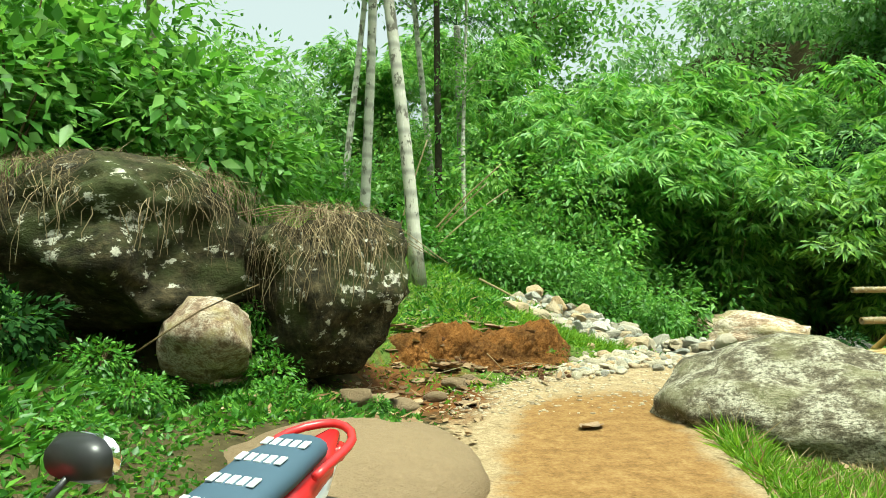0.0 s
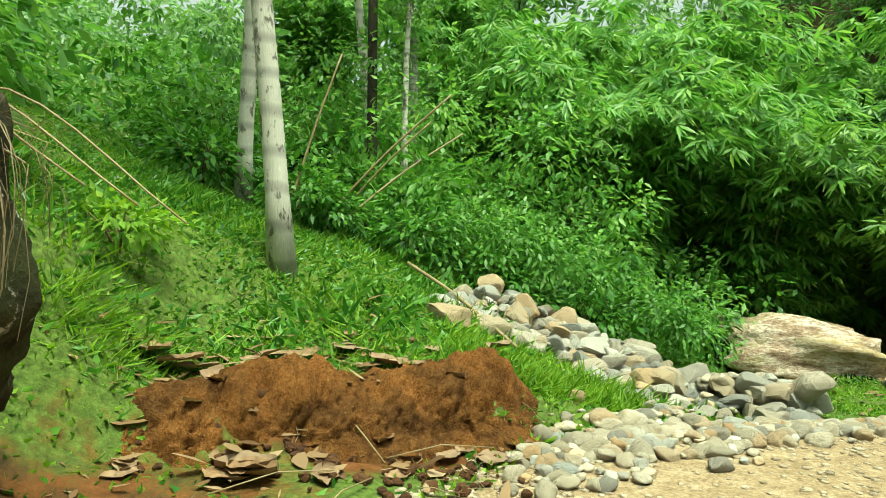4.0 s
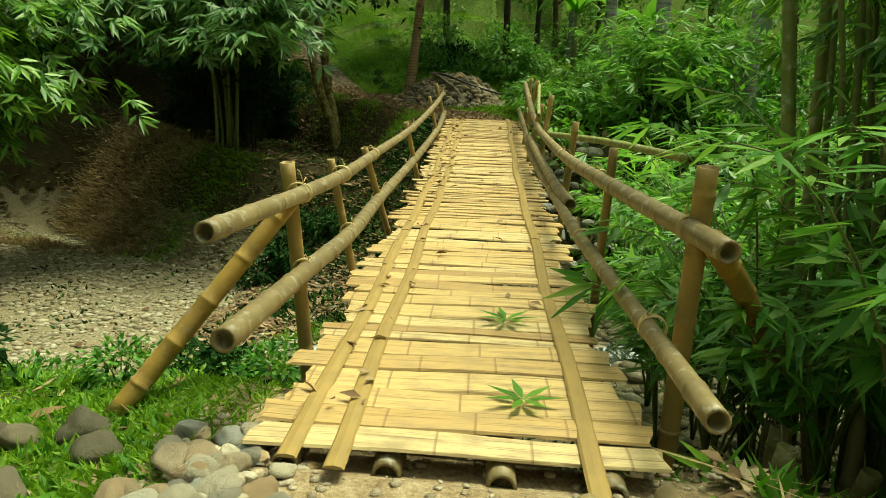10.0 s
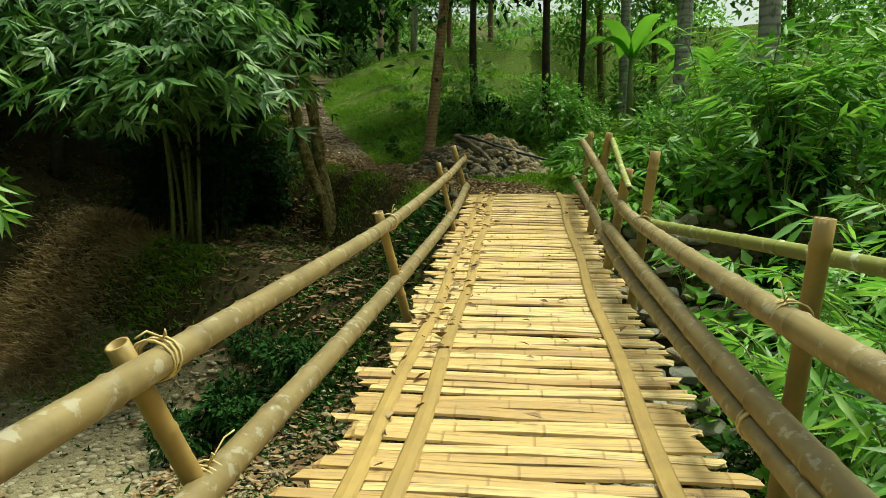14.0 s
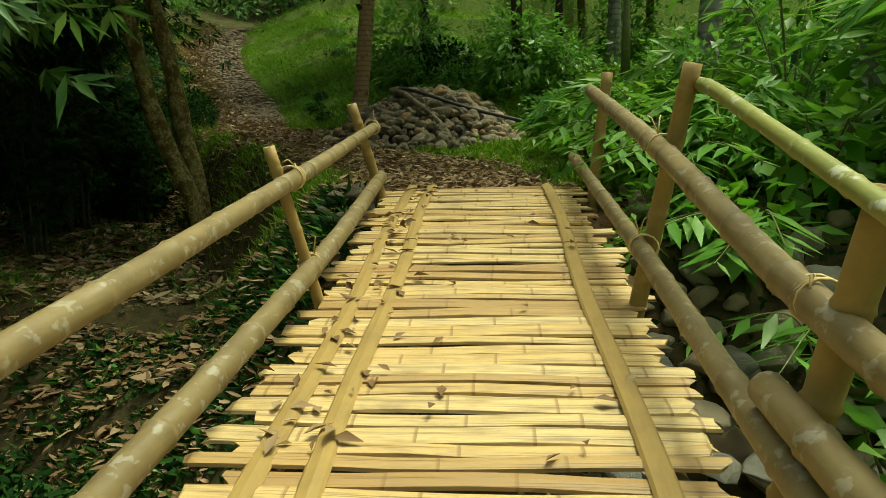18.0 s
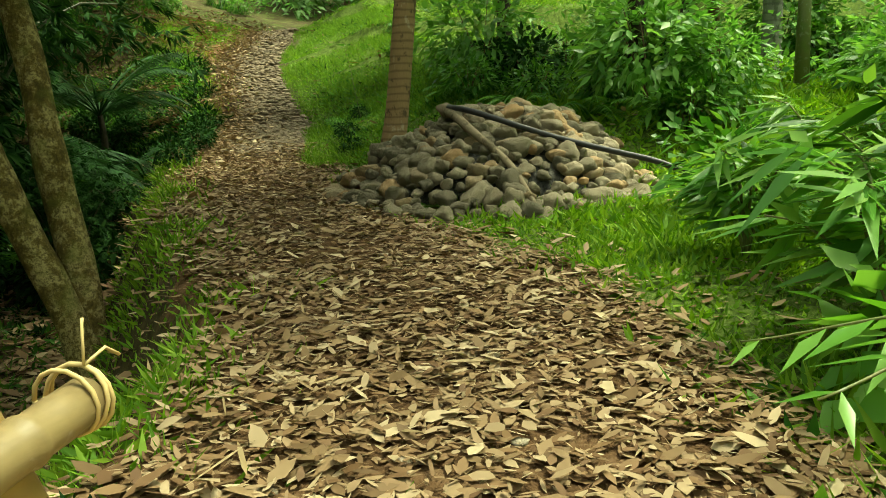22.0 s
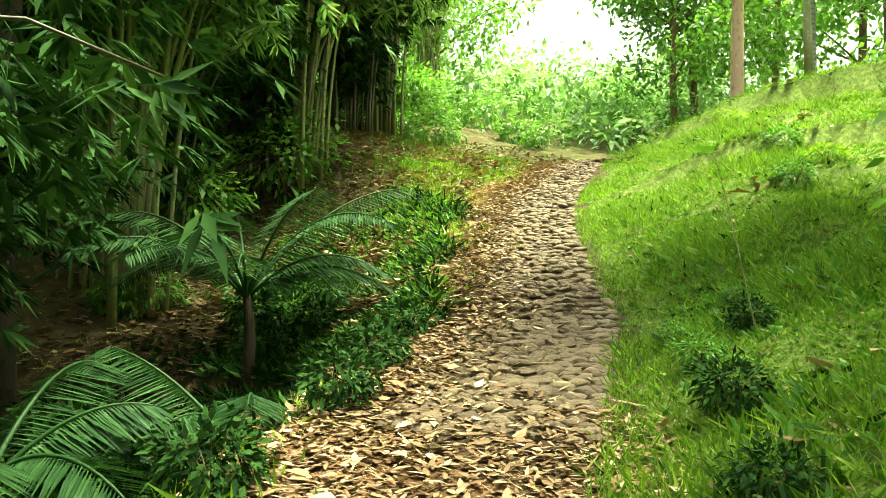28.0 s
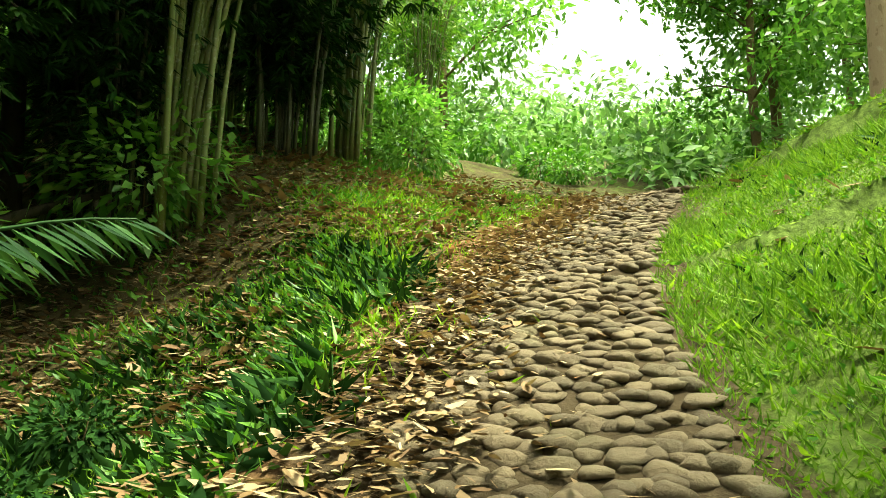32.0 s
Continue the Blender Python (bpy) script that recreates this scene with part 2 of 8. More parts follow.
M_BORDER = stone_material("border_stone", (0.2, 0.175, 0.13), (0.36, 0.3, 0.2), (0.52, 0.42, 0.27), 0.0, False, ((0.0, (0.24, 0.23, 0.2)), (0.3, (0.4, 0.35, 0.25)), (0.55, (0.52, 0.46, 0.34)), (0.72, (0.42, 0.27, 0.13)), (0.85, (0.6, 0.55, 0.43)), (1.0, (0.35, 0.37, 0.35))))
M_BORDERREST = stone_material("small_border_stone", (0.2, 0.175, 0.13), (0.36, 0.3, 0.2), (0.52, 0.42, 0.27), 0.0, True, ((0.0, (0.24, 0.23, 0.2)), (0.3, (0.4, 0.35, 0.25)), (0.55, (0.52, 0.46, 0.34)), (0.72, (0.42, 0.27, 0.13)), (0.85, (0.6, 0.55, 0.43)), (1.0, (0.35, 0.37, 0.35))))
M_TANROCK = stone_material("tan_boulder", (0.2, 0.14, 0.08), (0.22, 0.155, 0.09), (0.24, 0.17, 0.1))


def cliff_material():
    n = Nodes("mossy_cliff", 0.9, 0.15)
    w = n.coords("Object")
    a, b = n.noise(w, 1.3, 6, 0.65), n.noise(w, 9.0, 6, 0.7)
    c = n.ramp(b, (0.34, (0.006, 0.005, 0.003)), (0.52, (0.032, 0.027, 0.014)), (0.72, (0.1, 0.078, 0.042)))
    c = n.mix(n.ramp(a, (0.45, (0, 0, 0)), (0.6, (0.8, 0.8, 0.8))), c, (0.045, 0.055, 0.018))
    dist = n.t.nodes.new("ShaderNodeVectorMath")
    dist.operation = "DISTANCE"
    n.link(w, dist.inputs[0])
    dist.inputs[1].default_value = (0.55, -0.75, 0.15)
    near = n.ramp(dist.outputs["Value"], (0.2, (1, 1, 1)), (0.75, (0, 0, 0)))
    patch = n.ramp(n.math("ADD", n.noise(w, 7.0, 6, 0.72), n.math("MULTIPLY", near, 0.055)), (0.6, (0, 0, 0)), (0.63, (1, 1, 1)))
    lich = n.ramp(n.noise(n.coords("Object", (1.4, 1.4, 1.0)), 3.4, 7, 0.72), (0.7, (0, 0, 0)), (0.73, (0.5, 0.5, 0.5)))
    c = n.mix(n.math("MAXIMUM", lich, patch), c, n.ramp(b, (0.38, (0.1, 0.09, 0.065)), (0.52, (0.45, 0.43, 0.36))))
    n.color(c).bump(b, 0.8, 0.05)
    return n.m


M_CLIFF = cliff_material()


def lichen_material(name, dark, mid, pale, tint, size):
    """Weathered boulder: dark pitted ground, pale crusts at two scales, a little moss."""
    n = Nodes(name, 0.9, 0.15)
    w = n.coords("Object")
    a, f, g = n.noise(w, 2.4 * size, 7, 0.72), n.noise(w, 13.0 * size, 6, 0.75), n.noise(w, 1.1 * size, 4)
    c = n.ramp(a, (0.36, dark), (0.47, mid), (0.53, pale), (0.66, tuple(v * 1.2 for v in pale)))
    c = n.mix(n.ramp(f, (0.4, (0.85, 0.85, 0.85)), (0.55, (0, 0, 0))), c, dark)
    c = n.mix(n.ramp(g, (0.5, (0, 0, 0)), (0.65, (0.7, 0.7, 0.7))), c, tint)
    n.color(c).bump(n.math("ADD", a, f), 0.9, 0.04)
    return n.m


M_LICHEN = lichen_material("lichen_rock", (0.06, 0.05, 0.032), (0.19, 0.165, 0.115), (0.42, 0.39, 0.3), (0.17, 0.16, 0.08), 2.2)
M_DARKROCK = lichen_material("dark_boulder", (0.028, 0.027, 0.025), (0.065, 0.062, 0.056), (0.12, 0.115, 0.1), (0.06, 0.062, 0.04), 2.0)
M_MOSSBARK = lichen_material("mossy_bark", (0.06, 0.046, 0.013), (0.15, 0.115, 0.03), (0.31, 0.26, 0.11), (0.115, 0.125, 0.024), 2.6)
M_BOULDER = lichen_material("pale_boulder", (0.17, 0.115, 0.075), (0.42, 0.3, 0.21), (0.6, 0.51, 0.4), (0.36, 0.28, 0.11), 1.6)
M_ORANGE = lichen_material("ochre_stone", (0.36, 0.19, 0.06), (0.5, 0.29, 0.09), (0.56, 0.36, 0.14), (0.47, 0.3, 0.12), 1.2)
M_RAIL = bamboo_material("grey_bamboo", (0.27, 0.2, 0.088), (0.14, 0.1, 0.045), 0.25)
M_POST = bamboo_material("tan_bamboo", (0.4, 0.265, 0.085), (0.27, 0.18, 0.065))
M_GREENPOLE = bamboo_material("green_bamboo", (0.288, 0.288, 0.064), (0.2, 0.224, 0.072), 0.5)
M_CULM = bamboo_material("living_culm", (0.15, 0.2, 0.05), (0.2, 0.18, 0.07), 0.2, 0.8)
# Living culm again, its colour lowered to stand for shade.
M_SHADECULM = bamboo_material("shaded_culm", (0.05, 0.06, 0.02), (0.07, 0.06, 0.028), 0.1, 0.8)
M_GOLDPOLE = bamboo_material("golden_bamboo", (0.4, 0.25, 0.05), (0.24, 0.15, 0.045), 0.1)
M_DRYPOLE = bamboo_material("dry_bamboo", (0.325, 0.247, 0.13), (0.26, 0.189, 0.091))
M_SLAT = slat_material()
M_CORD = Nodes("split_cord", 0.7).m
M_CORD.node_tree.nodes["Principled BSDF"].inputs["Base Color"].default_value = (0.5, 0.38, 0.18, 1)
M_WHITEBARK = bark_material("pale_bark", (0.56, 0.54, 0.46), (0.06, 0.05, 0.035), (0.72, 0.7, 0.64), 0.9)
M_BROWNBARK = bark_material("brown_bark", (0.14, 0.1, 0.05), (0.06, 0.05, 0.025), (0.3, 0.28, 0.18))
M_PINKBARK = bark_material("pinkish_bark", (0.4, 0.28, 0.19), (0.25, 0.17, 0.1), (0.52, 0.42, 0.32))
M_PALMBARK = bark_material("palm_bark", (0.3, 0.2, 0.1), (0.06, 0.042, 0.024), (0.5, 0.42, 0.29), 3.4)
M_GREYPALM = bark_material("grey_palm_bark", (0.3, 0.3, 0.26), (0.12, 0.13, 0.09), (0.5, 0.5, 0.46), 2.0)
M_DARKBARK = bark_material("dark_bark", (0.05, 0.042, 0.028), (0.02, 0.018, 0.012), (0.09, 0.085, 0.06))
L_BAMBOO = leaf_material("bamboo_leaf", (0.04, 0.13, 0.014), (0.135, 0.31, 0.035), (0.32, 0.52, 0.09), 0.4)
L_BAMBOO_DEEP = leaf_material("deep_bamboo_leaf", (0.03, 0.1, 0.02), (0.1, 0.24, 0.055), (0.32, 0.5, 0.19), 0.45)
L_BAMBOO_LIGHT = leaf_material("young_bamboo_leaf", (0.085, 0.24, 0.04), (0.18, 0.41, 0.07), (0.36, 0.58, 0.14), 0.5)
L_SHRUB = leaf_material("shrub_leaf", (0.035, 0.13, 0.015), (0.085, 0.25, 0.025), (0.2, 0.42, 0.055), 0.42)
L_GRASS = leaf_material("grass_blade", (0.09, 0.22, 0.015), (0.2, 0.39, 0.025), (0.36, 0.54, 0.06), 0.48, 0.65)
# Near-black greens: deep shade put into leaves of clumps, crowns, shrubs and weeds.
L_DARK = leaf_material("shade_toned_leaf", (0.009, 0.03, 0.008), (0.018, 0.056, 0.011), (0.045, 0.11, 0.024), 0.15, 0.8, 0.06)
L_BANKGRASS = leaf_material("bank_grass", (0.07, 0.16, 0.015), (0.15, 0.3, 0.03), (0.28, 0.44, 0.07), 0.4, 0.7, 0.15)
L_TREE = leaf_material("tree_leaf", (0.07, 0.2, 0.03), (0.15, 0.35, 0.06), (0.28, 0.5, 0.12), 0.52)
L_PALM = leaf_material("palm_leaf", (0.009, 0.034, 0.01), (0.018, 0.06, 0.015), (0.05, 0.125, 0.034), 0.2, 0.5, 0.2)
L_BRIGHT = leaf_material("fresh_leaf", (0.09, 0.26, 0.02), (0.18, 0.42, 0.05), (0.32, 0.55, 0.12), 0.5, 0.4)
L_BANANA = leaf_material("banana_leaf", (0.12, 0.3, 0.04), (0.16, 0.38, 0.05), (0.2, 0.44, 0.07), 0.5, 0.35)
L_DRY = leaf_material("fallen_leaf", (0.112, 0.0562, 0.0225), (0.24, 0.143, 0.0638), (0.435, 0.323, 0.188), 0.1, 0.7)
L_STRAW = leaf_material("dry_grass", (0.22, 0.15, 0.07), (0.38, 0.28, 0.14), (0.55, 0.43, 0.25), 0.25, 0.8)

# ---- mesh helpers ----


def np_mesh(name, verts, faces, smooth=False):
    """A mesh from an array of places and an array of faces with one number of corners."""
    verts, faces = np.asarray(verts, np.float32), np.asarray(faces, np.int32)
    me = bpy.data.meshes.new(name)
    me.vertices.add(len(verts))
    me.vertices.foreach_set("co", verts.ravel())
    k = faces.shape[1]
    me.loops.add(faces.size)
    me.loops.foreach_set("vertex_index", faces.ravel())
    me.polygons.add(len(faces))
    me.polygons.foreach_set("loop_start", np.arange(0, faces.size, k, dtype=np.int32))
    me.polygons.foreach_set("loop_total", np.full(len(faces), k, np.int32))
    if smooth:
        me.polygons.foreach_set("use_smooth", np.ones(len(faces), bool))
    me.update(calc_edges=True)
    return me


def piece(name, me, material, parent=None, m=None, label=""):
    """One mesh object, under its thing where one is given."""
    if material and not me.materials:
        me.materials.append(material)
    ob = new(name, me)
    if parent is not None:
        ob.parent = parent
    if m is not None:
        ob.matrix_basis = m
    if label:
        tagged(ob, label)
    return ob


def part(name, bm, material, parent, label=""):
    me = bpy.data.meshes.new(name)
    bm.to_mesh(me)
    bm.free()
    return piece(name, me, material, parent, None, label)


def thing(name, label, category, group="", kind="", at=None):
    ob = tagged(new(name), label, category, group, kind)
    if at is not None:
        ob.matrix_basis = at if isinstance(at, Matrix) else Matrix.Translation(at)
    return ob


def smooth_line(points, step):
    """A smooth line through points, with about that spacing."""
    p = np.array(points, float)
    if len(p) == 2:
        k = max(2, int(np.linalg.norm(p[1] - p[0]) / step) + 1)
        return p[0] + (p[1] - p[0]) * np.linspace(0, 1, k)[:, None]
    q = np.vstack([2 * p[0] - p[1], p, 2 * p[-1] - p[-2]])
    out = []
    for i in range(1, len(q) - 2):
        k = max(1, int(np.linalg.norm(q[i + 1] - q[i]) / step))
        for u in np.arange(k) / k:
            a, b, c, d = q[i - 1], q[i], q[i + 1], q[i + 2]
            out.append(0.5 * (2 * b + (c - a) * u + (2 * a - 5 * b + 4 * c - d) * u**2 + (3 * b - a - 3 * c + d) * u**3))
    return np.array(out + [p[-1]])


def tube(line, radii, sides=10, hollow=False, half=False):
    """Places and quads of a tube along a line; hollow: sunk ends."""
    line, radii = np.asarray(line, float), np.asarray(radii, float)
    if hollow:
        t0, t1 = line[1] - line[0], line[-1] - line[-2]
        t0, t1 = t0 / np.linalg.norm(t0), t1 / np.linalg.norm(t1)
        line = np.vstack([line[0] + 0.06 * t0, line[0], line, line[-1], line[-1] - 0.06 * t1])
        radii = np.r_[radii[0] * 0.72, radii[0] * 0.75, radii, radii[-1] * 0.75, radii[-1] * 0.72]
    tan = np.gradient(line if not hollow else np.vstack([line[2], line[2], line[2:-2], line[-3], line[-3]]), axis=0)
    if hollow:
        tan[:2], tan[-2:] = t0, t1
        tan[2], tan[-3] = t0, t1
    tan /= np.linalg.norm(tan, axis=1)[:, None] + 1e-9
    ref = np.array([0, 0, 1.0]) if abs(tan[len(tan) // 2, 2]) < 0.9 else np.array([1.0, 0, 0])
    side = np.cross(tan, ref)
    side /= np.linalg.norm(side, axis=1)[:, None] + 1e-9
    up = np.cross(side, tan)
    a = np.linspace(0, 2 * np.pi, sides, endpoint=False)
    v = line[:, None] + radii[:, None, None] * (np.cos(a)[None, :, None] * side[:, None] + np.sin(a)[None, :, None] * up[:, None])
    n = len(line)
    i, j = np.meshgrid(np.arange(n - 1), np.arange(sides), indexing="ij")
    k = (j + 1) % sides
    f = np.stack([i * sides + j, i * sides + k, (i + 1) * sides + k, (i + 1) * sides + j], -1).reshape(-1, 4)
    v = np.vstack([v.reshape(-1, 3), line[0], line[-1]])
    j = np.arange(sides)
    k = (j + 1) % sides
    c0, c1 = len(v) - 2 + 0 * j, len(v) - 1 + 0 * j
    caps = np.vstack([np.stack([j, j, c0, k], -1)[:, [1, 2, 2, 3]], np.stack([(n - 1) * sides + k, c1, c1, (n - 1) * sides + j], -1)])
    tri = np.vstack([np.stack([k, j, c0], -1), np.stack([(n - 1) * sides + j, (n - 1) * sides + k, c1], -1)])
    quads = np.vstack([f])
    return v, quads, tri


def tube_mesh(name, line, radii, sides=10, hollow=False):
    v, f, tri = tube(line, radii, sides, hollow)
    me = bpy.data.meshes.new(name)
    me.from_pydata(v.tolist(), [], f.tolist() + tri.tolist())
    me.polygons.foreach_set("use_smooth", np.ones(len(me.polygons), bool))
    me.update()
    return me


def culm_line(points, radius, taper=0.85, gap=0.34, seed=0):
    """A bamboo pole's line and radii, with a swollen ring at each node."""
    rng = np.random.RandomState(seed)
    line = smooth_line(points, 0.085)
    run = np.r_[0, np.cumsum(np.linalg.norm(np.diff(line, axis=0), axis=1))]
    r = radius * (1 - (1 - taper) * run / run[-1])
    node = rng.uniform(0.1, gap)
    places, fat = list(run), list(r)
    while node < run[-1] - 0.05:
        base = radius * (1 - (1 - taper) * node / run[-1])
        for off, k in ((-0.016, 1.0), (-0.006, 1.1), (0.006, 1.1), (0.016, 0.97)):
            places.append(node + off)
            fat.append(base * k)
        node += gap * rng.uniform(0.8, 1.15)
    order = np.argsort(places)
    places, fat = np.array(places)[order], np.array(fat)[order]
    keep = np.r_[True, np.diff(places) > 0.003]
    places, fat = places[keep], fat[keep]
    return np.stack([np.interp(places, run, line[:, a]) for a in range(3)], 1), fat


def pole(name, points, radius, material, parent=None, label="", taper=0.85, gap=0.34, seed=0, sides=12, hollow=True):
    line, fat = culm_line(points, radius, taper, gap, seed)
    return piece(name, tube_mesh(name, line, fat, sides, hollow), material, parent, None, label)


def leaves(base, way, face, length, width, fold=0.15, droop=0.0):
    """Places and faces of many pointed leaves: base, way along, face normal (rows), length and width (rows)."""
    base, way, face = (np.asarray(a, float) for a in (base, way, face))
    way = way / (np.linalg.norm(way, axis=1)[:, None] + 1e-9)
    side = np.cross(way, face)
    side /= np.linalg.norm(side, axis=1)[:, None] + 1e-9
    up = np.cross(side, way)
    n = len(base)
    length, width = np.broadcast_to(length, n)[:, None], np.broadcast_to(width, n)[:, None]
    tip = base + way * length - np.array([0, 0, 1.0]) * length * droop
    mid = base + (tip - base) * 0.4
    left = mid + side * width * 0.5 + up * width * fold
    right = mid - side * width * 0.5 + up * width * fold
    v = np.stack([base, left, tip, right], 1).reshape(-1, 3)
    k = 4 * np.arange(n)[:, None]
    return v, np.concatenate([k + [0, 2, 1], k + [0, 3, 2]], 0)


def join_parts(*some):
    vs, fs, n = [], [], 0
    for v, f in some:
        vs.append(v)
        fs.append(f + n)
        n += len(v)
    return np.vstack(vs), np.vstack(fs)


def unit(rng, n):
    v = rng.normal(size=(n, 3))
    return v / np.linalg.norm(v, axis=1)[:, None]


# ---- the lie of the land ----
DECK_X = np.array([5.9, 8.2, 10.4, 13.2, 16.2, 18.9, 19.3])
DECK_Z = np.array([0.07, 0.24, 0.42, 0.64, 1.06, 1.5, 1.57])


def deck_z(x):
    return sum(np.interp(np.asarray(x) + o, DECK_X, DECK_Z) for o in (-0.8, -0.4, 0, 0.4, 0.8)) / 5


def deck_y(x):
    return 9.06 + (np.asarray(x) - 6.2) * 0.064


ROUTE = np.array([(0.5, -12, 0.0), (0.85, 3, 0), (1.35, 6.6, 0), (2.7, 8.4, 0), (6.4, 9.05, 0.06), (12.5, 9.45, 0.5), (18.6, 9.85, 1.44),
                  (21.1, 11.0, 1.66), (23.6, 13.2, 1.95), (26.5, 15.1, 2.3), (29.9, 16.65, 3.0), (31.7, 18.0, 3.85), (33.5, 19.1, 4.65), (37.2, 20.4, 6.1), (41, 20.3, 6.9), (48, 17.5, 7.6)])


def ease(a, b, x):
    u = np.clip((x - a) / (b - a), 0, 1)
    return u * u * (3 - 2 * u)


def along_route(x, y):
    """Height of the route nearest to a place, how far to its left the place lies, and how far along."""
    best = np.full(x.shape, 1e9)
    z, d, run = np.zeros(x.shape), np.zeros(x.shape), np.zeros(x.shape)
    total = 0.0
    for a, b in zip(ROUTE[:-1], ROUTE[1:]):
        ab = b[:2] - a[:2]
        size = np.hypot(*ab)
        u = np.clip(((x - a[0]) * ab[0] + (y - a[1]) * ab[1]) / size**2, 0, 1)
        px, py = a[0] + u * ab[0], a[1] + u * ab[1]
        dist = np.hypot(x - px, y - py)
        left = np.sign(ab[0] * (y - a[1]) - ab[1] * (x - a[0]))
        hit = dist < best
        best = np.where(hit, dist, best)
        z = np.where(hit, a[2] + u * (b[2] - a[2]), z)
        d = np.where(hit, dist * left, d)
        run = np.where(hit, total + u * size, run)
        total += size
    return z, d, run


def wobble(x, y):
    return 0.05 * np.sin(1.7 * x + 0.6 * y) * np.sin(1.3 * y - 0.4 * x) + 0.03 * np.sin(4.1 * x + 1.0) * np.sin(3.7 * y + 0.5 * x) + 0.012 * np.sin(9 * x) * np.sin(8 * y + x)


def cut_foot(x):
    """Foot of the dug bank beside the road."""
    return 8.45 + 0.42 * (np.asarray(x) + 0.5)


def ground_z(x, y, detail=True):
    x, y = np.asarray(x, float), np.asarray(y, float)
    zr, d, _ = along_route(x, y)
    side = np.abs(d)
    # west bank: a slope up to the north-west, down to the dry river bed
    west = np.maximum(np.maximum(-0.04 - 0.155 * np.clip(side - 1.0, 0, 30), -1.4), 0.95 - 0.37 * x + 0.055 * (y - 11))
    low = 0.04 + 0.2 * np.clip(-0.35 - x, 0, 1.2) + 0.5 * np.clip(-1.6 - x - 1.1 * np.exp(-(((y - 5.9) / 0.7) ** 2)), 0, 9)
    rise = ease(6.9, 9.0, y) + (ease(cut_foot(x), cut_foot(x) + 0.34, y) - ease(6.9, 9.0, y)) * ease(-1.1, -0.6, x)
    behind = y - cut_foot(x) - 0.34
    shelf = np.minimum(west, 0.36 + 0.13 * behind)
    west = np.where((x > -1.6) & (x < 3), west + (shelf - west) * (1 - ease(1.2, 3.2, behind)) * ease(-1.6, -0.5, x), west)
    west = np.where((x < 3) & (d > 0), low + (west - low) * rise, west)
    west = np.minimum(west, 3.6 + 0.05 * np.abs(x))
    right = -0.06 - 0.16 * np.clip(side - 1.0, 0, 6) - 0.5 * ease(5.5, 8.5, x)
    west = np.where((d < 0) & (x < 9.0), right, west)
    # river valley under the bridge
    bed = -1.2 - 0.75 * ease(10.5, 14.5, y) + 0.06 * np.sin(x * 0.8)
    east_right = zr + 0.06 * np.clip(side - 1.2, 0, 6) + ease(25.2, 27.6, x) * 0.33 * np.clip(side - 0.95, 0, 2.0) + 0.1 * ease(27, 29.5, x - 0.6 * (y - 9)) * ease(2.0, 4.0, side)
    gully = ease(0.85, 2.6 - 0.65 * ease(19.5, 21.0, x) * ease(26.5, 24.5, x), side) * (1.5 - 0.75 * ease(25, 28, x)) * (1 - ease(31.0, 34.0, x)) - 0.3 * np.clip(side - 5.0, 0, 30) * ease(18, 21, x)
    east_left = zr - gully + ease(31.0, 34.0, x) * 0.3 * np.clip(side - 1.2, 0, 4.5)
    east = np.where(d > 0, east_left, east_right)
    shore = ease(15.2, 18.3, x - 0.12 * (9.5 - y) - 0.72 * np.clip(y - 12, 0, 10))
    valley = np.where(x < 11, west + (bed - west) * ease(6.7 + 0.25 * np.clip(d - 1, 0, 6), 9.0 + 0.25 * np.clip(d - 1, 0, 6), x), bed)
    land = valley + (east - valley) * shore
    land = np.where(x < 6.3, west, land)
    # the track itself
    half = np.where(x < 6.3, 0.95, 0.75)
    on = (1 - ease(half, half + 0.55, side)) * np.where((x > 6.35) & (x < 18.3), 0, 1)
    z = land + (zr - land) * on
    # far hills close the valley
    z = z + 0.3 * np.clip(y - 22, 0, 16) * ease(60, 30, np.abs(x - 8)) * ease(34, 24, x) + 0.3 * np.clip(-9 - y, 0, 60) + 0.14 * np.clip(-7 - x, 0, 60) + 0.05 * np.clip(x - 48, 0, 80)
    if detail:
        z = z + wobble(x, y) * (1 - 0.75 * on)
    under = (x > 5.95) & (x < 19.0) & (np.abs(y - deck_y(x)) < 1.0)
    return np.where(under, np.minimum(z, deck_z(x) - 0.1), z)


def gz(x, y):
    return float(ground_z(np.array([x]), np.array([y]))[0])


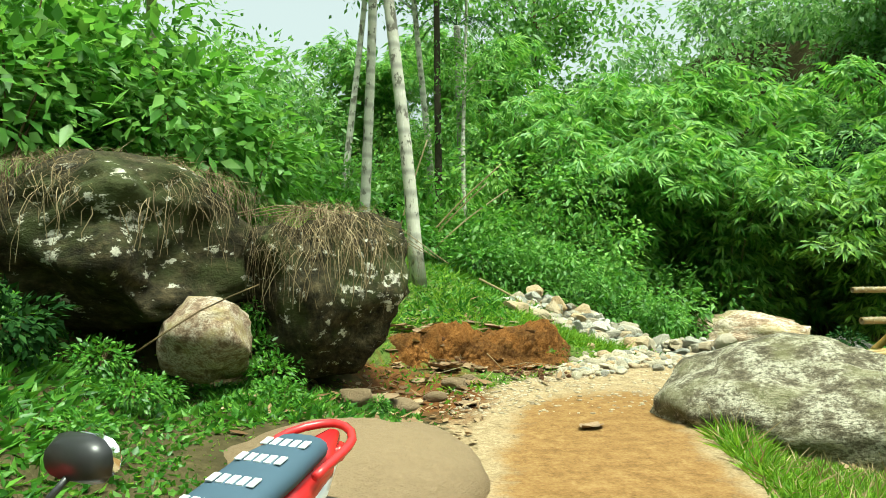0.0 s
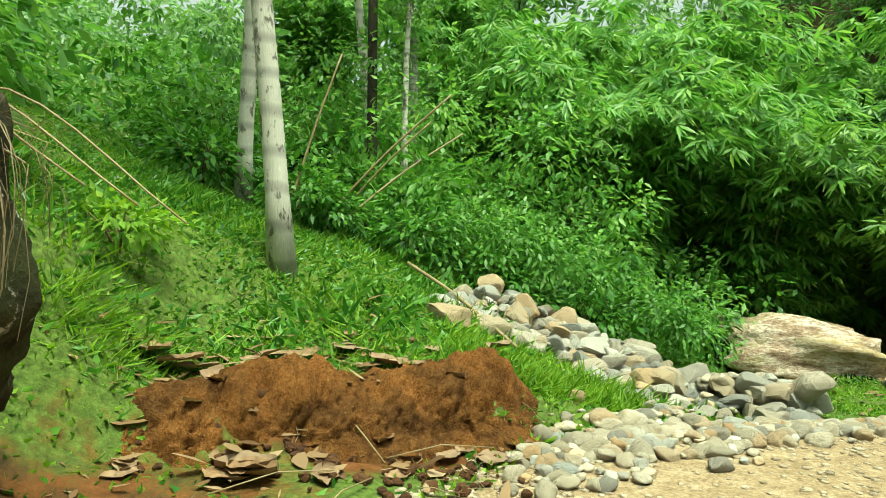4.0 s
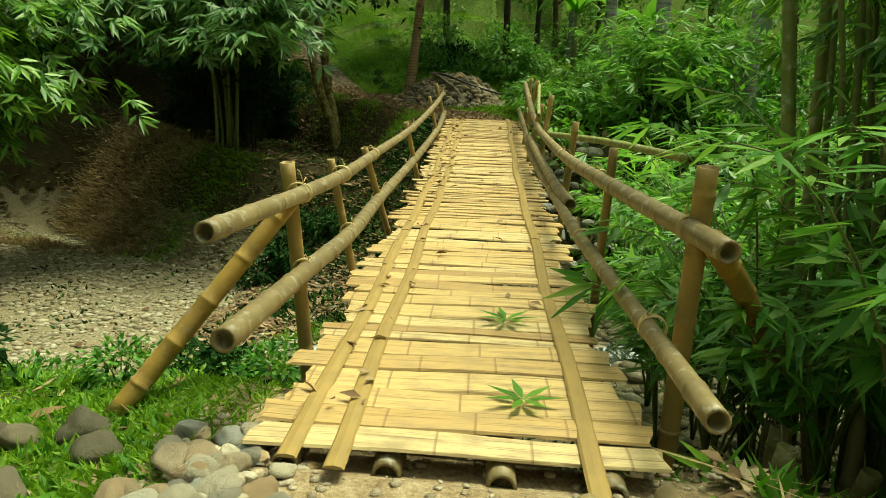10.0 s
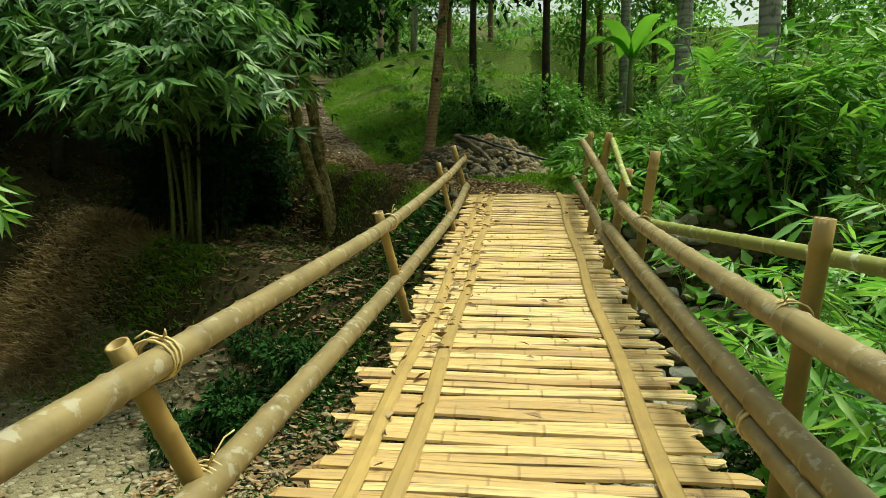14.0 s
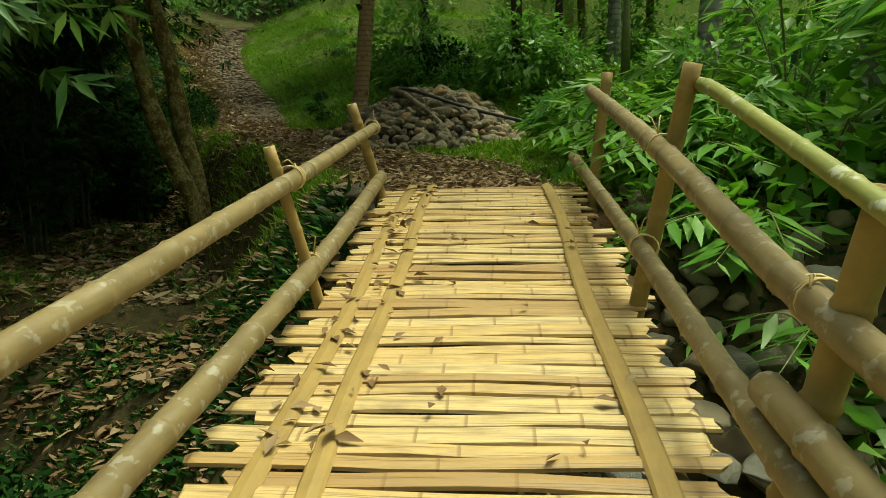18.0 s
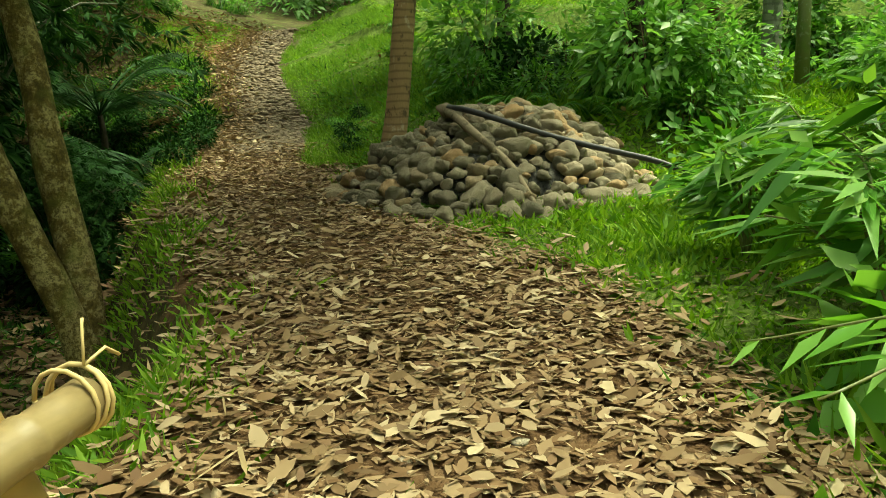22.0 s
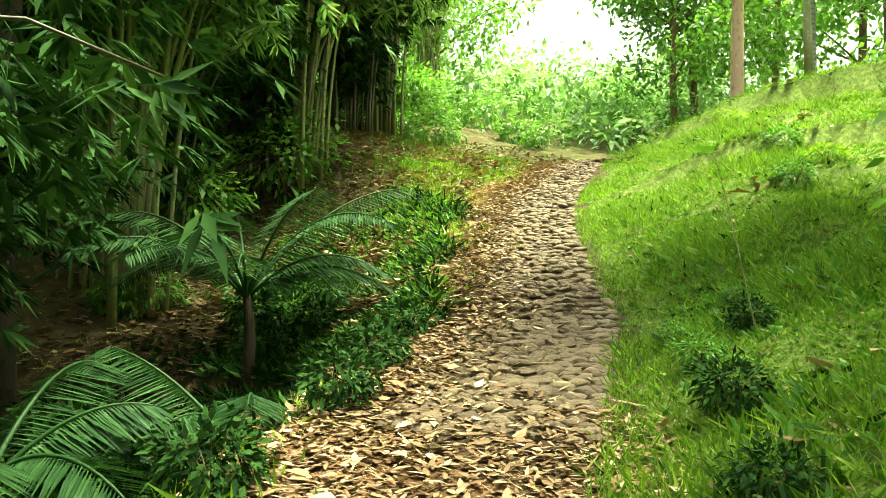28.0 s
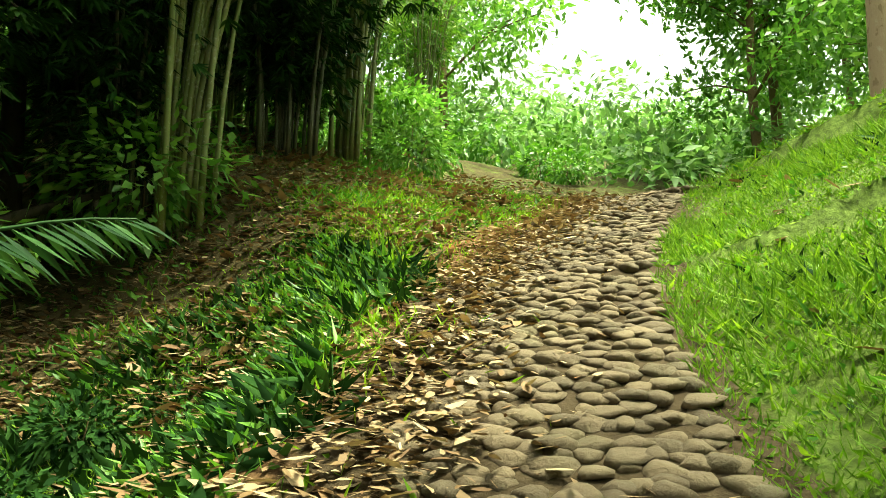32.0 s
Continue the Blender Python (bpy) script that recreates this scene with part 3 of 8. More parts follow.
def build_ground():
    def axis(lo, hi, step, far):
        near = np.arange(lo, hi + 1e-6, step)
        out = np.cumsum(step * 1.25 ** np.arange(1, 40))
        out = out[out < far]
        return np.r_[lo - out[::-1], near, hi + out]

    xs, ys = axis(-4.5, 38.5, 0.16, 600), axis(-2.0, 24.0, 0.16, 600)
    gx, gy = np.meshgrid(xs, ys, indexing="ij")
    gzz = ground_z(gx, gy)
    zr, d, run = along_route(gx, gy)
    n, m = len(xs), len(ys)
    i, j = np.meshgrid(np.arange(n - 1), np.arange(m - 1), indexing="ij")
    f = np.stack([i * m + j, (i + 1) * m + j, (i + 1) * m + j + 1, i * m + j + 1], -1).reshape(-1, 4)
    me = np_mesh("ground", np.stack([gx, gy, gzz], -1).reshape(-1, 3), f, True)
    side = np.abs(d)
    masks = {
        "road": (1 - ease(0.95, 1.5, side)) * (gx < 6.9) * (gy > -14),
        "track": np.where(gx > 27, 1 - ease(0.75, 1.25, np.abs(d - 0.2)), 1 - ease(0.7, 1.5, side)) * (gx > 17.4),
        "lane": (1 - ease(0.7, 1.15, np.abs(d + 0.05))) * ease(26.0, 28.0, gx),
        "red": np.maximum(np.exp(-(((gx - 0.5) / 1.1) ** 2 + ((gy - 9.15) / 0.6) ** 2)) * 1.1, 1.0 * np.exp(-(((gx + 0.2) / 0.85) ** 2 + ((gy - 7.4) / 1.3) ** 2))) + (gx > 30.5) * (gx < 36) * np.exp(-(((d - 1.2) / 0.3) ** 2)) * 0.5,
        "mud": (1 - ease(0.3, 1.25, np.abs(d + 0.1))) * ease(8.6, 6.4, gy) * (gx < 4) * 0.95,
        "sward": np.where(gx < 7, (d > 0) * np.where((gx < 0) & (gy < 8), 0.25, 0.75) + (d < 0) * 0.45, np.where(gx < 18, 0.15 + 0.5 * ease(4.0, 2.0, gy), np.where(d < 0, 0.85, np.where(gx > 34, 0.4, 0.1)))) * (side > 0.8) * (1 - 0.9 * np.exp(-(((gx + 0.3) / 0.9) ** 2 + ((gy - 6.2) / 1.6) ** 2))),
        "river": ease(-0.85, -1.05, gzz) * ease(6.0, 8.0, gx) * ease(18.0, 16.0, gx - 0.72 * np.clip(gy - 12, 0, 10)) * ease(2.5, 4.5, gy) * ease(30, 26, gy),
    }
    for name, values in masks.items():
        a = me.attributes.new(name, "FLOAT", "POINT")
        a.data.foreach_set("value", values.ravel().astype(np.float32))
    tagged(piece("ground", me, M_EARTH), "sloping earth ground with track, banks and dry river bed", "ground", "", "structure")


build_ground()

# ---- stones ----


def rock_mesh(name, seed, level=2, rough=0.25, flat=0.7, angular=0.0, boxy=0.0):
    bm = bmesh.new()
    bmesh.ops.create_icosphere(bm, subdivisions=level, radius=1)
    off = Vector((seed * 7.3, seed * 3.1, seed * 1.7))
    cuts = [Vector(c) for c in unit(np.random.RandomState(seed), 9)] if angular else []
    for v in bm.verts:
        p = Vector([math.copysign(abs(c) ** (1 - boxy), c) for c in v.co])
        for c in cuts:
            far = p.dot(c) - (1 - angular)
            if far > 0:
                p -= c * far * 0.9
        k = 1 + rough * noise.noise(p * 1.1 + off) + rough * 0.35 * noise.noise(p * 3.1 + off)
        if level > 3:
            k += 0.05 * noise.noise(p * 7.0 + off) + 0.035 * abs(noise.noise(p * 13.0 + off)) + 0.015 * noise.noise(p * 29.0 + off)
        v.co = Vector((p.x * k, p.y * k, p.z * k * flat))
    me = bpy.data.meshes.new(name)
    bm.to_mesh(me)
    bm.free()
    me.polygons.foreach_set("use_smooth", np.full(len(me.polygons), not angular))
    return me


def with_material(meshes, material):
    for me in meshes:
        me.materials.append(material)
    return meshes


ROUND = with_material([rock_mesh("stone", k, 3, 0.3, 0.76, 0.27) for k in range(8)], M_STONE)
for me in ROUND:
    me.polygons.foreach_set("use_smooth", np.ones(len(me.polygons), bool))
CUT = with_material([rock_mesh("stone", 20 + k, 3, 0.14, 0.75, 0.48) for k in range(6)], M_ROUGH)
EDGE = with_material([rock_mesh("stone", 40 + k, 3, 0.24, 0.72, 0.26) for k in range(5)], M_BORDER)
for me in EDGE:
    me.polygons.foreach_set("use_smooth", np.ones(len(me.polygons), bool))


def scatter_stones(parent, meshes, spots, rng, name="stone"):
    """Stones at (x, y, z, size) under one thing."""
    for x, y, z, size in spots:
        s = Matrix.Diagonal((size * rng.uniform(0.8, 1.25), size * rng.uniform(0.75, 1.1), size * rng.uniform(0.75, 1.15), 1))
        m = pose(x, y, z, rng.uniform(-25, 25), rng.uniform(-25, 25), rng.uniform(0, 360)) @ s
        piece(name, meshes[rng.randint(len(meshes))], None, parent, m)


def stone_rest(parent, meshes, spots, material, rng):
    """Stones past the countable ones, as one mesh."""
    shapes = []
    for me in meshes:
        co, fi = np.zeros(len(me.vertices) * 3), np.zeros(len(me.polygons) * 3, int)
        me.vertices.foreach_get("co", co)
        me.polygons.foreach_get("vertices", fi)
        shapes.append((co.reshape(-1, 3), fi.reshape(-1, 3)))
    parts = []
    for x, y, z, size in spots:
        co, fi = shapes[rng.randint(len(shapes))]
        a = rng.uniform(0, 6.28)
        w = co * size * rng.uniform(0.75, 1.2, 3)
        parts.append((np.stack([w[:, 0] * math.cos(a) - w[:, 1] * math.sin(a) + x, w[:, 0] * math.sin(a) + w[:, 1] * math.cos(a) + y, w[:, 2] + z], 1), fi))
    tagged(piece("stone_rest", np_mesh("stone_rest", *join_parts(*parts), True), material, parent), "", "", "", "stuff")


def stone_heap():
    """Dome of rounded stones at the foot of the palm."""
    rng = np.random.RandomState(5)
    heap = thing("stone_heap", "dome-shaped heap of rounded grey-brown river stones beside the track", "stone heap")
    spots = []
    cx, cy, rx, ry, top = 25.15, 11.35, 1.65, 1.6, 0.7
    for ring in np.arange(1.04, -0.01, -0.056):
        count = max(1, int(2 * math.pi * ring * 1.65 / 0.175))
        for k in range(count):
            a = 2 * math.pi * (k + rng.uniform(-0.3, 0.3)) / count
            r = ring + rng.uniform(-0.03, 0.03)
            x, y = cx + rx * r * math.cos(a), cy + ry * r * math.sin(a)
            z = gz(x, y) + top * max(0.0, 1 - ring**2.0) * (1 + 0.25 * (x - cx) / rx) + rng.uniform(-0.03, 0.05)
            spots.append((x, y, z, 0.058 + 0.092 * rng.rand() ** 1.9))
    spots.sort(key=lambda p: math.hypot(p[0] - 23.0, p[1] - 12.3) - 1.2 * (p[2] - 1.9))
    scatter_stones(heap, ROUND, spots[:300], rng)
    stone_rest(heap, ROUND[:4], spots[300:], M_STONEREST, rng)
    core = rock_mesh("core", 77, 3, 0.1, 0.62)
    piece("core", core, M_DARKROCK, heap, pose(cx + 0.1, cy, gz(cx, cy) - 0.15) @ Matrix.Diagonal((rx * 0.84, ry * 0.84, 0.95, 1)))
    return heap


def rubble_pile():
    """Long spill of angular quarry stones on the bank left of the road."""
    rng = np.random.RandomState(8)
    pile = thing("rubble_pile", "long spill of angular grey and tan stones on the bank", "stone pile")
    spots = []
    while len(spots) < 560:
        u, v = rng.uniform(0, 1), rng.normal(0, 0.36)
        x, y = 1.6 + 2.9 * u + 0.7 * v, 13.1 - 2.2 * u + 1.15 * v
        size = 0.065 + 0.19 * rng.rand() ** 2.1
        h = 0.32 * math.exp(-((v / 0.36) ** 2)) * rng.uniform(0.05, 1)
        spots.append((x, y, gz(x, y) + 0.03 + h, size))
    spots.sort(key=lambda p: -p[3])
    scatter_stones(pile, CUT, spots[:298], rng)
    stone_rest(pile, CUT[:4], spots[298:], M_ROUGHREST, rng)


def road_edge():
    rng = np.random.RandomState(9)
    edge = thing("stone_edging", "loose band of pale rounded stones edging the sandy road", "stone edging")
    line = smooth_line([(1.55, 8.8, 0), (1.9, 9.15, 0), (2.5, 9.4, 0), (3.4, 9.62, 0), (4.6, 9.75, 0), (6.2, 9.95, 0)], 0.02)
    spots = []
    for k in range(760):
        p = line[rng.randint(len(line))]
        wide = 0.3 if p[0] < 3.1 else 0.15
        x, y = p[0] + rng.normal(0, wide * 0.6), p[1] + rng.normal(0, wide)
        if x > 1.5 - 0.6 * (9.0 - y):
            spots.append((x, y, gz(x, y) + 0.02, 0.03 + 0.072 * rng.rand() ** 1.8))
    spots.sort(key=lambda p: -p[3])
    scatter_stones(edge, EDGE, spots[:298], rng)
    stone_rest(edge, EDGE[:3], spots[298:], M_BORDERREST, rng)
    near = thing("stone_edging", "loose pale stones edging the road on the bamboo side", "stone edging")
    line = smooth_line([(3.2, 7.7, 0), (4.4, 7.95, 0), (5.6, 8.1, 0)], 0.02)
    spots = []
    for k in range(70):
        p = line[rng.randint(len(line))]
        x, y = p[0] + rng.normal(0, 0.2), p[1] + rng.normal(0, 0.16)
        spots.append((x, y, gz(x, y) + 0.01, rng.uniform(0.02, 0.07)))
    scatter_stones(near, EDGE, spots, rng)
    group = thing("stone_cluster", "cluster of rounded grey stones lying in the grass", "stones")
    spots = [(5.95 + rng.normal(0, 0.3), 11.15 + rng.normal(0, 0.25), 0, rng.uniform(0.07, 0.14)) for k in range(18)]
    scatter_stones(group, ROUND, [(x, y, gz(x, y) + 0.04, s) for x, y, z, s in spots], rng)


def boulder(name, label, material, at, size, seed, turn=0, level=4, rough=0.35, flat=1.0, angular=0.0, boxy=0.0):
    me = rock_mesh(name, seed, level, rough, flat, angular, boxy)
    ob = piece(name, me, material, None, pose(*at, 0, 0, turn) @ Matrix.Diagonal((*size, 1)))
    me.polygons.foreach_set("use_smooth", np.ones(len(me.polygons), bool))
    return tagged(ob, label, "boulder")


boulder("boulder", "large pale pinkish limestone boulder at the river's edge", M_BOULDER, (7.75, 17.1, -0.67), (1.75, 1.0, 0.68), 3, -32, 5, 0.34, 1.0, 0.34, 0.2)
boulder("boulder", "low dark grey boulder at the river's edge", M_DARKROCK, (8.3, 14.5, -0.75), (0.7, 0.56, 0.42), 6, 0)
boulder("boulder", "small grey boulder behind the pale one", M_STONE, (10.6, 17.4, -1.6), (0.7, 0.55, 0.5), 7, 0)
boulder("boulder", "broad lichen-covered grey boulder beside the road", M_LICHEN, (3.38, 6.45, 0.08), (1.3, 0.85, 0.66), 11, 10)
boulder("boulder", "huge dark mossy overhanging rock with dry roots", M_CLIFF, (-3.3, 6.7, 1.6), (1.7, 1.3, 0.8), 14, -18, 5, 0.3, 1.0, 0.25, 0.25)
boulder("boulder", "tall dark rock with pale lichen patches", M_CLIFF, (-1.12, 7.0, 1.1), (0.8, 0.9, 0.8), 16, 12, 5, 0.22, 1.0, 0.2, 0.38)
boulder("boulder", "smooth tan boulder half sunk in the earth beside the track", M_TANROCK, (-0.62, 4.5, -0.06), (0.95, 0.85, 0.47), 25, 15, 4, 0.08)
boulder("boulder", "pale angular rock below the overhang", M_BOULDER, (-1.9, 5.95, 0.76), (0.46, 0.36, 0.4), 18, 0, 4, 0.22, 1.0, 0.35, 0.2)
boulder("boulder", "long ochre stone at the road's edge", M_ORANGE, (4.96, 8.1, 0.08), (0.3, 0.12, 0.11), 21, -38, 4, 0.25, 1.0, 0.3, 0.2)
boulder("boulder", "ochre stone at the road's edge", M_ORANGE, (4.32, 7.97, 0.03), (0.13, 0.1, 0.08), 22, 0, 4, 0.25, 1.0, 0.3, 0.2)
stone_heap()
rubble_pile()
road_edge()

# ---- the bamboo bridge ----
def build_bridge():
    rng = np.random.RandomState(3)
    b = thing("footbridge", "weathered bamboo footbridge with split-bamboo deck and pole rails", "footbridge")
    x = 6.05
    while x < 18.95:
        wide = rng.uniform(0.06, 0.12) if x > 10.5 else rng.uniform(0.1, 0.24)
        left, right = 0.8 + rng.uniform(-0.09, 0.07), -0.8 + rng.uniform(-0.07, 0.09)
        n = 9
        v, f = [], []
        lift = rng.uniform(-0.005, 0.01)
        bow, taper, wave = rng.uniform(-0.008, 0.008), rng.uniform(-0.07, 0.07), rng.uniform(0, 6)
        for k, s in enumerate(np.linspace(right, left, n)):
            skew = rng.uniform(-0.004, 0.004)
            for px, pz in ((0, 0), (0.04, 0.012), (0.5, 0.017), (0.96, 0.012), (1, 0), (0.5, -0.006)):
                v.append(((px - 0.5) * wide * (1 + taper * s) + skew + bow * s * s + 0.003 * math.sin(7 * s + wave), s + (rng.uniform(-0.03, 0.03) if k in (0, n - 1) else 0), pz + 0.006 * math.sin(4 * s + wave) + rng.uniform(-0.001, 0.001)))
        for k in range(n - 1):
            for c in range(6):
                a, e = k * 6 + c, k * 6 + (c + 1) % 6
                f.append((a, e, e + 6, a + 6))
        f += [(5, 4, 3, 2, 1, 0), tuple((n - 1) * 6 + c for c in range(6))]
        me = bpy.data.meshes.new("slat")
        me.from_pydata(v, [], f)
        me.materials.append(M_SLAT)
        cx = x + wide / 2
        tilt = -math.degrees(math.atan2(float(deck_z(cx + 0.1) - deck_z(cx - 0.1)), 0.2))
        piece("slat", me, None, b, pose(cx, float(deck_y(cx)), float(deck_z(cx)) + lift, 0, tilt, 3.7 + rng.uniform(-1.2, 1.2)))
        x += wide + rng.uniform(0.0, 0.008) + (0.016 if rng.rand() < 0.1 else 0)
    # runners lying along the deck, in lengths
    for off, start in ((0.62, 5.9), (0.44, 5.85), (-0.55, 5.6)):
        x = start
        k = 0
        while x < 18.8:
            end = min(x + rng.uniform(3.4, 4.4), 18.95)
            xs = np.linspace(x, end, 22)
            top = np.stack([xs, deck_y(xs) + off + 0.012 * np.sin(xs * 2.3 + off * 9), deck_z(xs) + 0.022 + 0.006 * (k % 2)], 1)
            w = 0.042
            v, f = [], []
            prof = [(-1, 0), (-0.75, 0.55), (0, 0.8), (0.75, 0.55), (1, 0), (0, -0.12)]
            for p in top:
                for a, c in prof:
                    v.append((p[0], p[1] + a * w, p[2] + c * 0.018))
            for q in range(len(top) - 1):
                for c in range(6):
                    a, e = q * 6 + c, q * 6 + (c + 1) % 6
                    f.append((a, a + 6, e + 6, e))
            f += [(0, 1, 2, 3, 4, 5), tuple((len(top) - 1) * 6 + 5 - c for c in range(6))]
            me = bpy.data.meshes.new("runner")
            me.from_pydata(v, [], f)
            piece("runner", me, M_POST, b)
            x = end - 0.12
            k += 1
    # bearers under the deck
    for off in (-0.62, -0.2, 0.25, 0.66):
        xs = np.linspace(6.0, 19.1, 9)
        pole("bearer", np.stack([xs, deck_y(xs) + off, deck_z(xs) - 0.075], 1), 0.06, M_RAIL, b, seed=int(off * 100) + 90)
    # rails
    lu = [(5.88, 9.96, 0.955), (7.26, 10.05, 0.965), (8.31, 10.1, 1.0), (9.95, 10.26, 1.07), (13.08, 10.43, 1.31), (16.19, 10.56, 1.71), (18.56, 10.72, 2.02)]
    ll = [(6.0, 9.95, 0.515), (7.3, 10.03, 0.53), (8.37, 10.05, 0.59), (10.1, 10.22, 0.66), (13.3, 10.42, 0.88), (16.3, 10.52, 1.27), (18.58, 10.68, 1.62)]
    ru = [(6.3, 8.03, 0.93), (6.72, 8.11, 0.965), (8.44, 8.34, 1.05), (10.68, 8.49, 1.12), (13.62, 8.66, 1.3), (14.7, 8.76, 1.46), (16.2, 8.88, 1.83), (18.62, 9.0, 2.27)]
    rl = [(5.66, 8.19, 0.5), (6.72, 8.23, 0.49), (8.4, 8.44, 0.64), (10.66, 8.58, 0.76), (13.6, 8.8, 1.0), (16.2, 8.95, 1.38), (19.02, 9.11, 1.76)]
    for k, line in enumerate((lu, ll, ru, rl)):
        pole("rail", line, (0.043, 0.053, 0.05, 0.044)[k], M_RAIL, b, "grey weathered bamboo rail", 0.95, 0.42, 11 + k)
    pole("rail", [(9.5, 8.45, 0.75), (10.68, 8.56, 0.84), (12.9, 8.72, 1.04), (14.7, 8.85, 1.24)], 0.05, M_RAIL, b, "dark weathered bamboo rail doubling the lower one", 0.95, 0.42, 18)
    # posts: foot on the bank or bearer, head above the rail, thickness
    posts = [(7.5, 10.06, -0.5, 7.28, 10.15, 1.13, 0.044), (8.5, 10.0, -0.1, 8.31, 10.2, 1.1, 0.03), (10.3, 10.12, 0.1, 9.85, 10.33, 1.13, 0.034), (13.4, 10.33, 0.35, 13.06, 10.52, 1.38, 0.036), (16.3, 10.43, 0.8, 16.12, 10.66, 1.86, 0.03), (18.6, 10.58, 1.1, 18.39, 10.86, 2.2, 0.042),
             (6.95, 8.05, -0.6, 6.64, 8.06, 1.24, 0.05), (8.62, 8.3, -0.4, 8.36, 8.26, 1.26, 0.032), (10.82, 8.5, -0.1, 10.68, 8.38, 1.45, 0.036), (13.7, 8.74, 0.3, 13.66, 8.56, 1.84, 0.04), (16.35, 8.98, 0.8, 16.1, 8.76, 2.18, 0.042), (18.55, 9.0, 1.2, 18.55, 8.88, 2.4, 0.044)]
    for k, (x0, y0, z0, x1, y1, z1, r) in enumerate(posts):
        pole("post", [(x0, y0, z0), ((x0 + x1) / 2 + 0.012, (y0 + y1) / 2, (z0 + z1) / 2), (x1, y1, z1)], r, M_POST, b, "", 0.95, 0.3, 30 + k, 12)
    pole("post", [(14.75, 8.9, 0.4), (14.52, 8.68, 1.74)], 0.046, M_POST, b, "short stout post", 0.97, 0.3, 45, 12)
    # raking braces
    pole("brace", [(6.6, 10.81, -0.14), (7.22, 10.1, 0.93)], 0.055, M_GOLDPOLE, b, "thick golden bamboo brace", 0.9, 0.3, 50)
    pole("brace", [(6.62, 8.02, 0.93), (6.9, 7.78, 0.66), (7.25, 7.56, 0.36), (7.5, 7.36, 0.05)], 0.055, M_GOLDPOLE, b, "thick golden bamboo brace", 0.9, 0.3, 51)
    pole("brace", [(16.3, 8.72, 2.12), (15.9, 8.73, 2.06), (15.44, 8.73, 1.95), (14.5, 8.73, 1.72), (13.9, 8.72, 1.56)], 0.03, M_GREENPOLE, b, "yellow-green bamboo brace", 0.85, 0.4, 52)
    pole("brace", [(13.9, 8.6, 1.3), (12.68, 8.42, 1.29), (10.71, 8.08, 1.27), (8.6, 7.7, 1.2)], 0.038, M_GREENPOLE, b, "yellow-green bamboo side rail", 0.85, 0.4, 53)
    # cord lashings where rails meet posts
    for rail in (lu, ll, ru, rl):
        for x, y, z in rail[1:-1] + ([rail[-1]] if rail is lu else []):
            for turn in range(3):
                a = np.linspace(0, 2 * np.pi, 15)
                lean = rng.uniform(-0.35, 0.35)
                ring = np.stack([x + 0.018 * (turn - 1) + 0.05 * lean * np.sin(a) + rng.uniform(-0.01, 0.01), y + (0.02 if rail in (lu, ll) else -0.02) + 0.064 * np.cos(a), z + 0.058 * np.sin(a)], 1)
                piece("lashing", tube_mesh("lashing", ring, np.full(15, 0.0045), 5), M_CORD, b)
            for turn in range(2):
                way = np.array([rng.uniform(-0.09, 0.09), rng.uniform(-0.05, 0.05), rng.uniform(-0.02, 0.09)])
                top = np.array([x, y, z + 0.058])
                piece("loose_end", tube_mesh("loose_end", smooth_line([top, top + way * 0.6 + [0, 0, 0.02], top + way], 0.03), np.full(len(smooth_line([top, top + way * 0.6 + [0, 0, 0.02], top + way], 0.03)), 0.0035), 4), M_CORD, b)


build_bridge()

# ---- plants ----


def spray_leaves(rng, tips, ways, count, length, width, spread=0.9, droop=0.2):
    """Flat fans of pointed leaves at the tips of twigs."""
    m = len(tips)
    ways = ways / (np.linalg.norm(ways, axis=1)[:, None] + 1e-9)
    up = np.array([0, 0, 1.0]) + rng.normal(0, 0.45, (m, 3))
    side = np.cross(ways, up)
    side /= np.linalg.norm(side, axis=1)[:, None] + 1e-9
    up = np.cross(side, ways)
    a = np.tile(np.linspace(-1.25, 1.25, count) * spread, m) + rng.normal(0, 0.16, m * count)
    k = np.repeat(np.arange(m), count)
    way = ways[k] * np.cos(a)[:, None] + side[k] * np.sin(a)[:, None] + rng.normal(0, 0.12, (m * count, 3))
    base = tips[k] + rng.normal(0, 0.02, (m * count, 3)) - ways[k] * (0.12 * np.abs(a) * length)[:, None]
    return leaves(base, way, up[k] + rng.normal(0, 0.25, (m * count, 3)), length * rng.uniform(0.65, 1.15, m * count), width * rng.uniform(0.8, 1.25, m * count), 0.18, droop)


